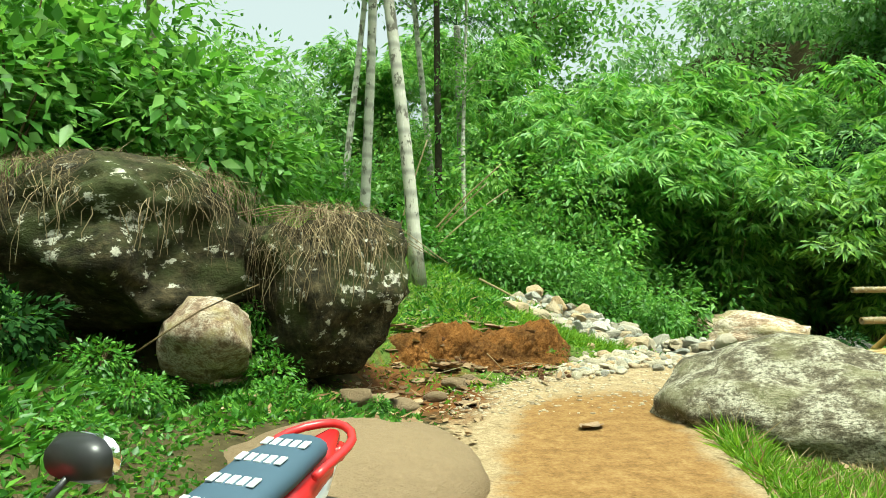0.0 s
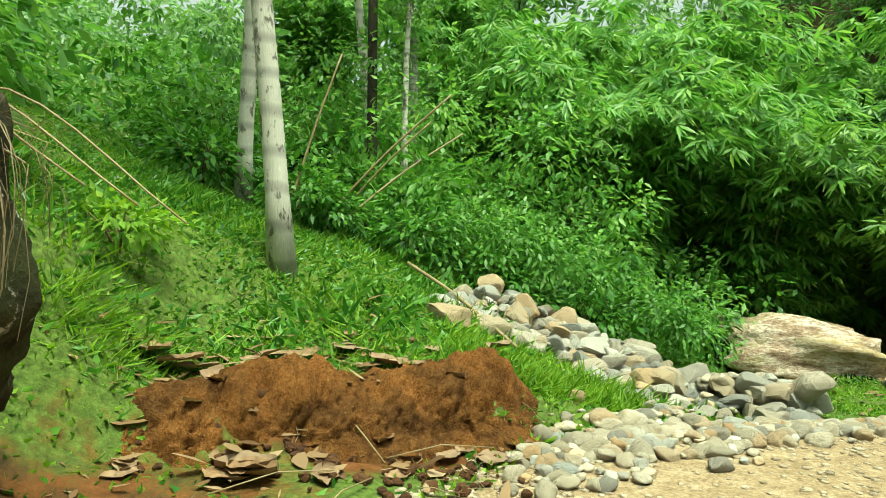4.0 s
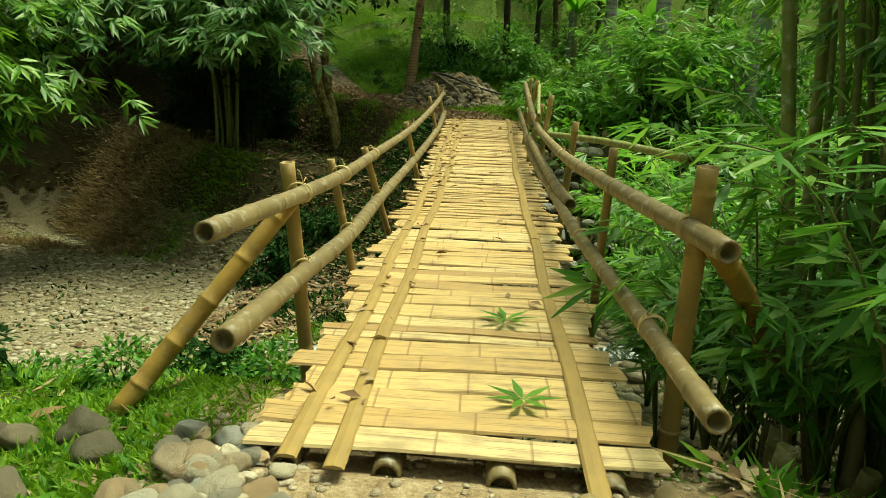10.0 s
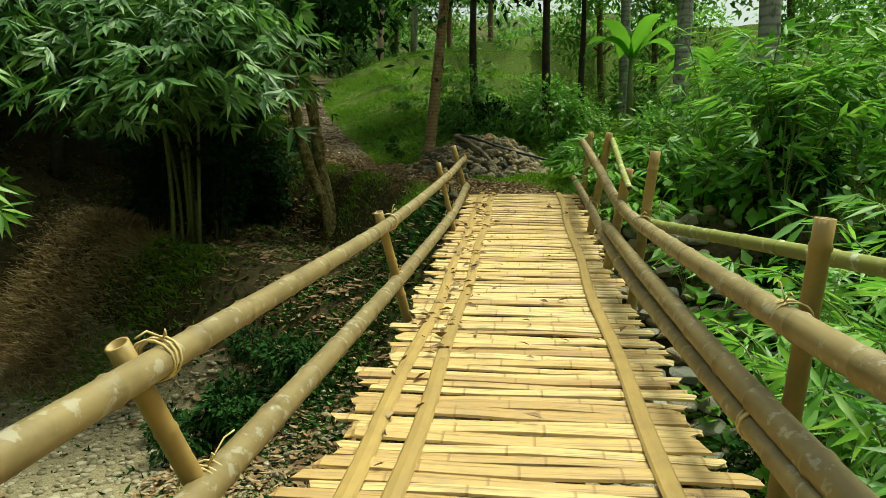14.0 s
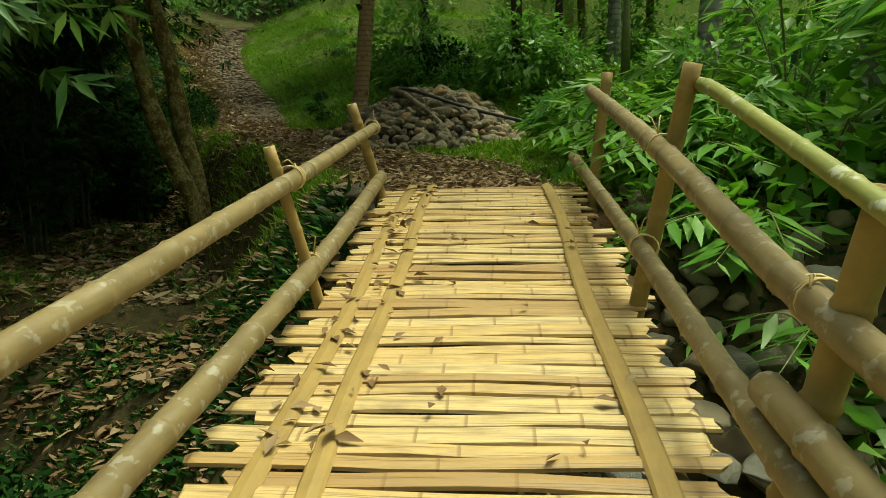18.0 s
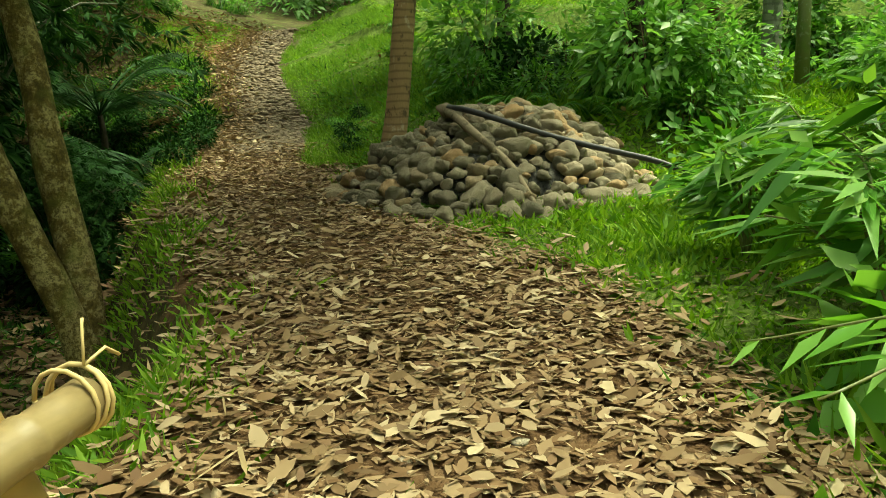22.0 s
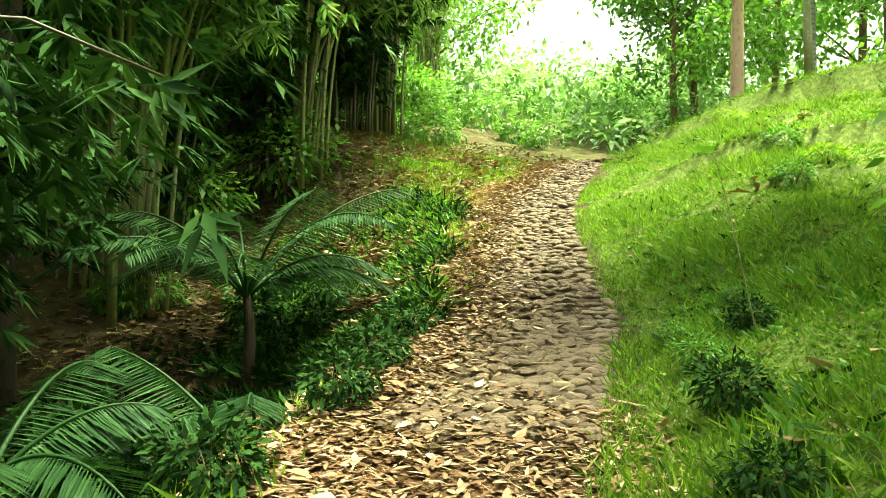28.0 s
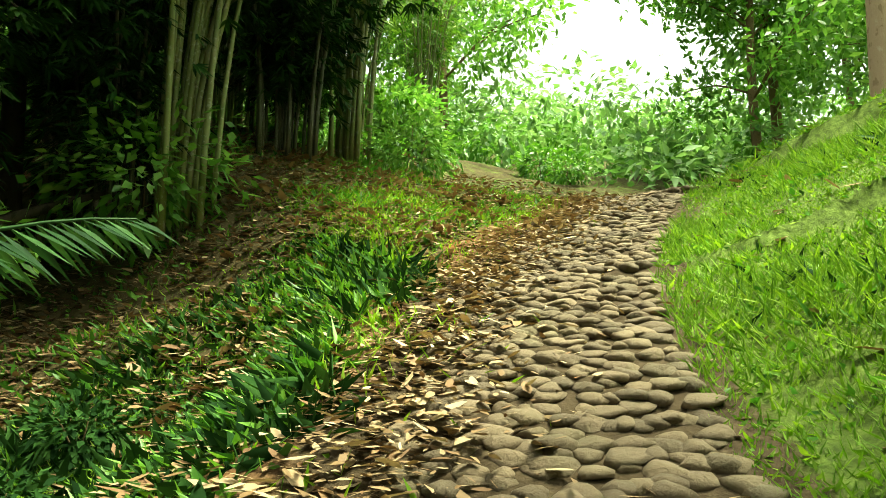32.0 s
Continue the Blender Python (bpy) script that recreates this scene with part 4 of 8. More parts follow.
def bamboo_clump_parts(seed, culms, height, reach, per, leaf=0.2, low=0.15, fan=(0, 360), droop=0.28):
    """Culm tubes and one leaf mesh for a clump of arching bamboo round its origin."""
    rng = np.random.RandomState(seed)
    tubes, tips, ways = [], [], []
    for k in range(culms):
        a = radians(rng.uniform(*fan))
        r0 = rng.uniform(0.05, 0.7)
        out = reach * rng.uniform(0.35, 1.0)
        h = height * rng.uniform(0.7, 1.05)
        u = np.linspace(0, 1, 11)
        rad = r0 + out * u**2.3
        z = h * (1 - (1 - u) ** 1.35) - droop * h * np.clip(u - 0.6, 0, 1) ** 2 * 4
        bend = 0.25 * u * rng.uniform(-1, 1)
        line = np.stack([rad * np.cos(a + bend), rad * np.sin(a + bend), z - 0.25], 1)
        tubes.append((line, np.linspace(0.045, 0.012, 11) * rng.uniform(0.8, 1.15)))
        m = per
        s = rng.uniform(low, 1.0, m) ** 0.8
        p = np.stack([np.interp(s, u, line[:, c]) for c in range(3)], 1)
        turn = rng.uniform(0, 2 * np.pi, m)
        far = rng.uniform(0.1, 1.25, m) * (0.5 + 0.5 * s)
        tip = p + np.stack([np.cos(turn) * far, np.sin(turn) * far, -0.4 * far**1.5 + rng.uniform(-0.1, 0.25, m)], 1)
        tips.append(tip)
        ways.append(np.stack([np.cos(turn), np.sin(turn), -0.5 + 0 * turn], 1))
    tips, ways = np.vstack(tips), np.vstack(ways)
    v, f = spray_leaves(rng, tips, ways, 7, leaf, leaf * 0.2)
    return tubes, np_mesh("foliage", v, f)


def make_bamboo(label, seed, culms, height, reach, per, leaf_material_, leaf=0.2, low=0.15, shown=12, fan=(0, 360), droop=0.28, culm=None):
    b = thing("bamboo_clump", label, "bamboo", "bamboo thicket")
    tubes, foliage = bamboo_clump_parts(seed, culms, height, reach, per, leaf, low, fan, droop)
    for line, radii in tubes[:shown]:
        piece("culm", tube_mesh("culm", line, radii, 7), culm or M_CULM, b)
    piece("foliage", foliage, leaf_material_, b)
    return b


def plant(first, x, y, turn=0, size=1.0, z=None):
    return copy_thing(first, pose(x, y, gz(x, y) if z is None else z, 0, 0, turn) @ Matrix.Scale(size, 4))


def place_first(first, x, y, turn=0, size=1.0, z=None):
    first.matrix_basis = pose(x, y, gz(x, y) if z is None else z, 0, 0, turn) @ Matrix.Scale(size, 4)


def shrub_mesh(seed, count, radius, height, leaf, broad=0.45):
    rng = np.random.RandomState(seed)
    d = unit(rng, count)
    r = rng.uniform(0.35, 1, count) ** 0.6
    lump = 1 + 0.35 * np.sin(5 * d[:, 0] + seed) * np.sin(4 * d[:, 1] + 2 * d[:, 2])
    p = d * (r * lump)[:, None] * [radius, radius, height * 0.5] + [0, 0, height * 0.5]
    way = d + rng.normal(0, 0.5, (count, 3)) - [0, 0, 0.25]
    face = d * 0.4 + [0, 0, 1] + rng.normal(0, 0.4, (count, 3))
    v, f = leaves(p, way, face, leaf * rng.uniform(0.5, 1.2, count), leaf * broad * rng.uniform(0.7, 1.2, count), 0.12, 0.15)
    return np_mesh("foliage", v, f)


def make_shrub(label, seed, count, radius, height, leaf, material, broad=0.45, category="shrub"):
    s = thing("shrub", label, category, "undergrowth")
    rng = np.random.RandomState(seed + 50)
    for k in range(4):
        a = rng.uniform(0, 6.28)
        tip = np.array([math.cos(a) * radius * 0.5, math.sin(a) * radius * 0.5, height * 0.75])
        piece("stem", tube_mesh("stem", smooth_line([(0, 0, -0.05), tip * [0.4, 0.4, 0.5], tip], 0.2), np.linspace(0.014, 0.005, len(smooth_line([(0, 0, -0.05), tip * [0.4, 0.4, 0.5], tip], 0.2))), 5), M_BROWNBARK, s)
    piece("foliage", shrub_mesh(seed, count, radius, height, leaf, broad), material, s)
    return s


def tree_parts(seed, height, radius, lean, crown_from, crown_r, count, leaf):
    rng = np.random.RandomState(seed)
    u = np.linspace(0, 1, 16)
    line = np.stack([lean[0] * u * height + 0.06 * np.sin(u * 7 + seed), lean[1] * u * height + 0.06 * np.cos(u * 6 + seed) - 0.06, u * height - 0.2], 1)
    fat = radius * (1 - 0.6 * u) * (1 + 0.35 * np.exp(-u * height / 0.35))
    limbs, tips = [], []
    for k in range(14):
        s = rng.uniform(crown_from, 0.98)
        p = np.array([np.interp(s, u, line[:, c]) for c in range(3)])
        a = rng.uniform(0, 6.28)
        far = crown_r * rng.uniform(0.5, 1.0) * (1.15 - 0.6 * (s - crown_from))
        q = p + [math.cos(a) * far, math.sin(a) * far, far * rng.uniform(0.15, 0.7)]
        limbs.append(([p, (p + q) / 2 + [0, 0, 0.12 * far], q], radius * 0.25))
        for w in np.linspace(0.35, 1, 5):
            tips.append(p + (q - p) * w)
    tips = np.array(tips)
    c = tips[rng.randint(len(tips), size=count)] + rng.normal(0, 0.34, (count, 3)) * crown_r * 0.5
    v, f = leaves(c, rng.normal(0, 1, (count, 3)) - [0, 0, 0.4], np.array([0, 0, 1.0]) + rng.normal(0, 0.6, (count, 3)), leaf * rng.uniform(0.6, 1.2, count), leaf * 0.45, 0.1, 0.1)
    return line, fat, limbs, np_mesh("crown", v, f)


def make_tree(label, seed, height, radius, lean, bark, leaf_mat, crown_from=0.5, crown_r=1.8, count=2600, leaf=0.2, sides=12):
    t = thing("tree", label, "tree")
    line, fat, limbs, crown = tree_parts(seed, height, radius, lean, crown_from, crown_r, count, leaf)
    piece("trunk", tube_mesh("trunk", line, fat, sides), bark, t)
    for pts, r in limbs:
        l = smooth_line(pts, 0.3)
        piece("limb", tube_mesh("limb", l, np.linspace(r, r * 0.3, len(l)), 6), bark, t)
    piece("crown", crown, leaf_mat, t)
    return t


def frond_mesh(seed, length, arch, leaflets=34, leaflet=0.42, wide=0.035, lift=0.9):
    """A feathered palm frond from the origin along +x."""
    rng = np.random.RandomState(seed)
    u = np.linspace(0, 1, 14)
    mid = np.stack([length * u * 0.92, 0 * u, length * (lift * u - arch * u**2)], 1)
    v0, f0, _ = tube(mid, np.linspace(0.022, 0.004, 14), 5)
    f0 = np.vstack([f0[:, [0, 1, 2]], f0[:, [0, 2, 3]]])
    s = np.repeat(np.linspace(0.16, 1.0, leaflets), 2)
    p = np.stack([np.interp(s, u, mid[:, c]) for c in range(3)], 1)
    sign = np.tile([1.0, -1.0], leaflets)
    grow = np.sin(np.pi * np.clip(s, 0.1, 0.97)) ** 0.5
    way = np.stack([0.65 + 0 * s, sign, 0.12 - 0.3 * s + rng.normal(0, 0.08, len(s))], 1)
    lv, lf = leaves(p, way, np.stack([0 * s, 0.3 * sign, 1 + 0 * s], 1), leaflet * (0.35 + 0.65 * grow), wide, 0.2, 0.3)
    return np_mesh("frond", *join_parts((v0, f0), (lv, lf)))


def make_palm(label, height, radius, lean, bark, fronds=13, length=2.6, seed=1, category="palm", foot=(0.0, 0.0)):
    t = thing("palm", label, category)
    u = np.linspace(0, 1, 140) ** 1.2
    line = np.stack([lean[0] * height * u, lean[1] * height * u, height * u - 0.25], 1)
    line[:, :2] += np.array(foot) * np.exp(-u * height / 0.3)[:, None]
    fat = radius * (1 - 0.3 * u) * (1 + 0.75 * np.exp(-(u * height - 0.05) / 0.25) + 0.02 * np.sin(u * height * 55))
    piece("trunk", tube_mesh("trunk", line, fat, 16), bark, t)
    rng = np.random.RandomState(seed)
    for k in range(fronds):
        me = frond_mesh(seed * 20 + k, length * rng.uniform(0.8, 1.1), rng.uniform(0.5, 1.5))
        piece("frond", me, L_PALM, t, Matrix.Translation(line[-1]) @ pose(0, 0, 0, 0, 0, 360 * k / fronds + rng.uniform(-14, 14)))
    return t


def ground_palm(label, x, y, z, count, length, seed, material, turn=(0, 360)):
    t = thing("young_palm", label, "palm", at=(x, y, z))
    rng = np.random.RandomState(seed)
    down = gz(x, y) - z - 0.1
    if down < -0.3:
        stem = smooth_line([(0, 0, 0.12), (0.04, -0.03, down / 2), (0, 0, down)], 0.15)
        piece("stem", tube_mesh("stem", stem, np.linspace(0.045, 0.075, len(stem)), 9), M_DARKBARK, t)
    for k in range(count):
        me = frond_mesh(seed * 31 + k, length * rng.uniform(0.7, 1.1), rng.uniform(0.45, 0.95), 46, 0.42, 0.03, rng.uniform(0.7, 1.4))
        piece("frond", me, material, t, pose(0, 0, 0.02 * (k % 3), 0, 0, turn[0] + (turn[1] - turn[0]) * k / count + rng.uniform(-12, 12)))
    return t


# grass and ground cover, as joined stuff
def grass_field(name, label, seed, count, where, height, material, wide=0.012, lean=0.45, kind_name="grass"):
    """Blades scattered where the test of (x, y, d, z) keeps them; sizes by the ground."""
    rng = np.random.RandomState(seed)
    (x0, x1), (y0, y1), test = where
    x, y = rng.uniform(x0, x1, count), rng.uniform(y0, y1, count)
    zr, d, run = along_route(x, y)
    z = ground_z(x, y)
    keep = test(x, y, d, z) > rng.rand(count)
    x, y, z = x[keep], y[keep], z[keep]
    n = len(x)
    way = np.stack([rng.normal(0, lean, n), rng.normal(0, lean, n), np.ones(n)], 1)
    tall = height * rng.uniform(0.45, 1.25, n) * (0.75 + 0.5 * np.sin(x * 2.1 + 1) * np.sin(y * 1.9))
    v, f = leaves(np.stack([x, y, z - 0.01], 1), way, rng.normal(0, 1, (n, 3)) * [1, 1, 0.2], np.maximum(tall, 0.03), 1.35 * wide * rng.uniform(0.6, 1.5, n), 0.15, 0.35)
    return tagged(piece(name, np_mesh(name, v, f), material), label, kind_name, "", "stuff")


def curled_leaves(rng, base, way, face, long, wide):
    """Fallen leaves: six-cornered blades, unevenly cut and curled."""
    way = way / np.linalg.norm(way, axis=1)[:, None]
    side = np.cross(way, face)
    side /= np.linalg.norm(side, axis=1)[:, None] + 1e-9
    up = np.cross(side, way)
    n = len(base)
    curl = rng.uniform(-0.4, 0.5, n)
    rows = []
    for u, w in ((0, 0), (0.28, 1), (0.72, 0.8), (1, 0), (0.7, -0.85), (0.3, -1)):
        k = w * rng.uniform(0.6, 1.1, n) * wide * 0.5
        rows.append(base + way * (long * (u + rng.uniform(-0.06, 0.06, n)))[:, None] + side * k[:, None] + up * (curl * np.abs(k) + 0.12 * curl * long * (u - 0.5) ** 2)[:, None])
    v = np.stack(rows, 1).reshape(-1, 3)
    k = 6 * np.arange(n)[:, None]
    return v, np.concatenate([k + [0, 5, 1], k + [1, 5, 4], k + [1, 4, 2], k + [2, 4, 3]], 0)


def litter(name, label, seed, count, where, size, material, lift=0.006):
    rng = np.random.RandomState(seed)
    (x0, x1), (y0, y1), test = where
    x, y = rng.uniform(x0, x1, count), rng.uniform(y0, y1, count)
    zr, d, run = along_route(x, y)
    z = ground_z(x, y)
    keep = test(x, y, d, z) > rng.rand(count)
    x, y, z = x[keep], y[keep], z[keep]
    n = len(x)
    a = rng.uniform(0, 6.28, n)
    way = np.stack([np.cos(a), np.sin(a), rng.normal(0.05, 0.2, n)], 1)
    face = np.array([0, 0, 1.0]) + rng.normal(0, 0.2, (n, 3))
    long = size * rng.uniform(0.35, 1.6, n)
    v, f = curled_leaves(rng, np.stack([x, y, z + lift + rng.uniform(0, 0.02, n)], 1), way, face, long, long * rng.uniform(0.16, 0.6, n))
    return tagged(piece(name, np_mesh(name, v, f), material), label, "leaf litter", "", "stuff")


def bump(x, y, cx, cy, rx, ry):
    return np.exp(-(((x - cx) / rx) ** 2 + ((y - cy) / ry) ** 2))


L_PALELITTER = leaf_material("pale_litter", (0.13, 0.075, 0.03), (0.3, 0.2, 0.1), (0.6, 0.48, 0.3), 0.1, 0.7)


# ground cover
def cover(seed, count, box, test, height, broad, name, label, material, lean=0.7):
    """Small broad weeds and blades mixed, as one sheet of growth."""
    return grass_field(name, label, seed, count, (box[:2], box[2:], test), height, material, broad, lean)


def west_test(x, y, d, z):
    return (np.abs(d) > 1.2) * (z > -1.0) * np.where(d > 0, 1.0, 0.55) * (1 - 0.97 * bump(x, y, 0.85, 9.3, 0.8, 0.65)) * (1 - 0.9 * bump(x, y, 2.8, 12, 1.0, 1.0)) * (1 - 0.95 * bump(x, y, -0.2, 6.2, 0.85, 1.9)) * (1 - 0.97 * bump(x, y, 0.35, 8.3, 1.1, 0.6)) * np.where((x < -0.2) & (y < 7.5), 0.35, 1.0)


def east_test(x, y, d, z):
    return (np.abs(d) > 0.8) * np.where(d > 0, np.where(x < 31.5, 0.25, 0.4), 1.0) * (1 - 0.95 * bump(x, y, 25.25, 11.35, 1.75, 1.7)) * (1 - 0.75 * bump(x, y, 20.5, 10.5, 2.0, 1.3))


cover(1, 140000, (-6, 9, -4, 17), west_test, 0.12, 0.02, "grass", "bright short grass on the west bank", L_GRASS)
cover(21, 66000, (-6, 8, -3, 20), west_test, 0.12, 0.028, "weeds", "broad-leaved green weeds among the grass", L_SHRUB, 1.0)
cover(2, 90000, (19, 39, 7, 23), east_test, 0.2, 0.013, "grass", "tall bright grass on the east bank", L_GRASS)
cover(22, 34000, (18.5, 40, 5, 26), east_test, 0.13, 0.03, "weeds", "broad-leaved weeds along the climbing path", L_SHRUB, 1.0)
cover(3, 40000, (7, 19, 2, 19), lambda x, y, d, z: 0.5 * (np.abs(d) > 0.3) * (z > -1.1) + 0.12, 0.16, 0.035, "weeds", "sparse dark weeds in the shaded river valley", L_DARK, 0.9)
def on_track(x, y, d, z):
    return np.exp(-((d / 1.15) ** 2)) * (0.6 + 0.4 * np.sin(x * 3.1 + y) * np.sin(y * 2.3)) + 0.04


def on_cobbles(x, y, d, z):
    return 0.9 * np.exp(-(((d - 0.6) / 0.5) ** 2)) + 0.05 * (np.abs(d) < 0.8)


litter("leaf_litter", "brown crumbled leaves strewn over the east track", 4, 38000, ((18.95, 27.5), (8.5, 17), on_track), 0.06, L_DRY)
litter("leaf_litter", "pale dry leaves strewn over the east track", 44, 20000, ((18.95, 27.5), (8.5, 17), on_track), 0.085, L_PALELITTER)
litter("leaf_litter", "pale dry bamboo leaves along the cobbled path", 5, 34000, ((24.5, 38), (12.5, 25), on_cobbles), 0.085, L_PALELITTER)
litter("leaf_litter", "brown dry leaves along the cobbled path", 45, 26000, ((24.5, 38), (12.5, 25), on_cobbles), 0.07, L_DRY)
litter("leaf_litter", "pale dry leaves lying on the cobbles", 46, 16000, ((26, 38), (13, 25), on_cobbles), 0.09, L_PALELITTER, 0.045)
litter("leaf_litter", "dry leaves on the shaded slopes", 6, 26000, ((5, 40), (3, 30), lambda x, y, d, z: 0.35 * (np.abs(d) > 0.8) * np.where((x > 15) & (x < 19.5) & (d > 0), 0.1, 1)), 0.13, L_DRY)
litter("leaf_litter", "large curled brown leaves on the cut bank", 7, 700, ((-1.5, 2.2), (7.2, 11), lambda x, y, d, z: bump(x, y, 0.3, 9.0, 1.0, 1.0) * (d > 0.7)), 0.17, L_DRY, 0.02)
litter("leaf_litter", "pale bamboo sheaths below the roadside bamboo", 8, 9000, ((3, 8.5), (3.5, 8), lambda x, y, d, z: (d < -1.1) * 0.9), 0.1, L_PALELITTER, 0.012)


# Paler, bluer green: distance haze is mixed into this leaf colour.
L_FAR = leaf_material("haze_toned_leaf", (0.1, 0.24, 0.06), (0.2, 0.38, 0.13), (0.32, 0.5, 0.22), 0.5)


def thicket(name, label, seed, blobs, box, test, rise, leaf, material, per=90, radius=(0.5, 1.1)):
    """Far undergrowth nobody could count: leaves in uneven clumps over the slopes."""
    rng = np.random.RandomState(seed)
    cx, cy = rng.uniform(box[0], box[1], blobs), rng.uniform(box[2], box[3], blobs)
    d = along_route(cx, cy)[1]
    keep = np.array([test(a, b, e) for a, b, e in zip(cx, cy, d)])
    cx, cy = cx[keep], cy[keep]
    n = len(cx)
    cz = ground_z(cx, cy, False) + rng.uniform(0, 1, n) ** 1.5 * rise
    r = rng.uniform(*radius, n)
    way = unit(rng, n * per)
    k = np.repeat(np.arange(n), per)
    p = np.stack([cx, cy, cz], 1)[k] + way * (r[k] * rng.uniform(0.5, 1.0, n * per))[:, None] * [1, 1, 0.75]
    v, f = leaves(p, way + rng.normal(0, 0.5, p.shape) - [0, 0, 0.3], way * 0.5 + [0, 0, 1] + rng.normal(0, 0.4, p.shape), leaf * rng.uniform(0.5, 1.2, len(p)), leaf * 0.42, 0.15, 0.15)
    return tagged(piece(name, np_mesh(name, v, f), material), label, "undergrowth", "", "stuff")


thicket("undergrowth", "dense green undergrowth on the northern slope", 31, 1250, (-9, 34, 15, 58), lambda x, y, d: (y > 17 + 0.35 * abs(x - 4) * (x > 4) or x < 4) and not (16 < x < 28 and y < 27), 1.6, 0.24, L_SHRUB)
thicket("undergrowth", "dense undergrowth on the western slope", 32, 330, (-14, -3.6, -8, 20), lambda x, y, d: x < -5.2 or y > 8.5, 4.0, 0.2, L_TREE)
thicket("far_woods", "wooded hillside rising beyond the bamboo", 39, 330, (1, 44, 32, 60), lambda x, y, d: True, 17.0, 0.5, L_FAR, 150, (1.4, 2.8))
thicket("undergrowth", "dense undergrowth in the southern valley", 33, 330, (7, 30, -10, 6.5), lambda x, y, d: d < -2.6, 1.8, 0.24, L_SHRUB)
thicket("undergrowth", "bright undergrowth on the eastern rise", 34, 260, (27, 62, 0, 20), lambda x, y, d: d < -5.0, 1.2, 0.25, L_TREE)
thicket("undergrowth", "undergrowth beyond the climbing path", 35, 420, (18, 62, 17, 46), lambda x, y, d: (d > 5.0 or x > 45) and not (x < 27 and y < 26), 1.8, 0.25, L_SHRUB)
thicket("far_woods", "far woods in haze-paled green closing the valley", 36, 520, (-34, 72, -24, 62), lambda x, y, d: (x < -13 or x > 46 or y > 33 or y < -8) and not (-18 < x < -3 and y > 20) and not (46 < x and 25 < y < 46), 7.5, 0.5, L_FAR, 150, (1.2, 2.6))
thicket("far_woods", "low woods in haze-paled green beyond the crest of the path", 37, 150, (44, 74, 22, 48), lambda x, y, d: True, 3.2, 0.45, L_FAR, 130, (1.0, 2.0))
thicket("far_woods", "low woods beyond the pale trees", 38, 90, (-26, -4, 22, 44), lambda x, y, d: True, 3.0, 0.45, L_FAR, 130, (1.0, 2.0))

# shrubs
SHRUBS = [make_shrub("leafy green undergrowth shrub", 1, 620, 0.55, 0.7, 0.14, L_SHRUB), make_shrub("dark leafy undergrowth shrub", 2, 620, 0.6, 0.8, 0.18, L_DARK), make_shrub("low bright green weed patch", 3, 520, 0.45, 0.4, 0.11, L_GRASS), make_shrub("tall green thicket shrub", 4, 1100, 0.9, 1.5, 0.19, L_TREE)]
place_first(SHRUBS[0], 3.4, 14.9)
place_first(SHRUBS[1], 3.2, 17.6)
place_first(SHRUBS[2], -1.3, 10.0)
place_first(SHRUBS[3], 2.0, 17.5)


def sow(kinds, seed, count, x0, x1, y0, y1, test, size=(0.7, 1.3)):
    rng = np.random.RandomState(seed)
    done = 0
    while done < count:
        x, y = rng.uniform(x0, x1), rng.uniform(y0, y1)
        zr, d, run = along_route(np.array([x]), np.array([y]))
        if test(x, y, float(d[0])):
            plant(SHRUBS[kinds[rng.randint(len(kinds))]], x, y, rng.uniform(0, 360), rng.uniform(*size))
            done += 1


sow((0, 0, 1, 3), 11, 34, -4, 6, 14.5, 20, lambda x, y, d: not (1 < x < 4.5 and y < 14.8) and not (x > 3.8 and y < 17.5))
sow((0, 0, 1), 12, 15, -4, -1.2, 3.6, 5.6, lambda x, y, d: math.hypot(x + 0.6, y - 4.5) > 1.2, (0.35, 0.55))
sow((0, 1), 13, 12, 4.5, 8.5, 3, 7, lambda x, y, d: d < -1.9)
sow((1, 1, 0), 14, 34, 19.5, 27, 14.2, 20, lambda x, y, d: d > 1.9 and x > 24.2, (0.6, 1.0))
sow((0, 0, 2, 3), 15, 40, 20, 33, 3, 13, lambda x, y, d: d < -2.4 and math.hypot(x - 25.1, y - 11.3) > 2.5)
sow((0, 2), 16, 16, 29, 38, 12, 19, lambda x, y, d: d < -3.0, (0.35, 0.6))
sow((1, 1), 17, 8, 16, 18.0, 12.2, 14.6, lambda x, y, d: True, (0.5, 0.8))
sow((0, 1), 18, 24, 13, 19, 2, 7.4, lambda x, y, d: True)
sow((0, 3), 19, 26, 28, 42, 21, 30, lambda x, y, d: d > 2.6)

# bamboo
B_LIGHT = make_bamboo("bright green feathery bamboo clump on the hillside", 1, 34, 7.5, 3.6, 62, L_BAMBOO_LIGHT, 0.42)
B_DARK = make_bamboo("dark green drooping bamboo clump over the river", 2, 34, 6.2, 3.2, 66, L_BAMBOO, 0.36, 0.12)
B_HANG = make_bamboo("dark bamboo clump hanging over the dry river bed", 9, 60, 7.4, 4.9, 72, L_BAMBOO_DEEP, 0.36, 0.4, 8, (150, 222), 0.8)
place_first(B_HANG, 21.4, 16.6, 0, 1.0)
B_ARCH = make_bamboo("bamboo clump arching over the climbing path", 13, 30, 8.2, 4.4, 40, L_BAMBOO_DEEP, 0.28, 0.42, 18, (-135, -40), 0.5)
place_first(B_ARCH, 28.4, 22.0, 0, 1.0)
for x, y, t, s in ((32.8, 24.2, 10, 1.0), (36.6, 25.6, -20, 1.0)):
    plant(B_ARCH, x, y, t, s)
B_TALL = make_bamboo("tall slender bamboo clump beside the path", 3, 26, 9.5, 2.6, 34, L_BAMBOO, 0.26, 0.28, 26)
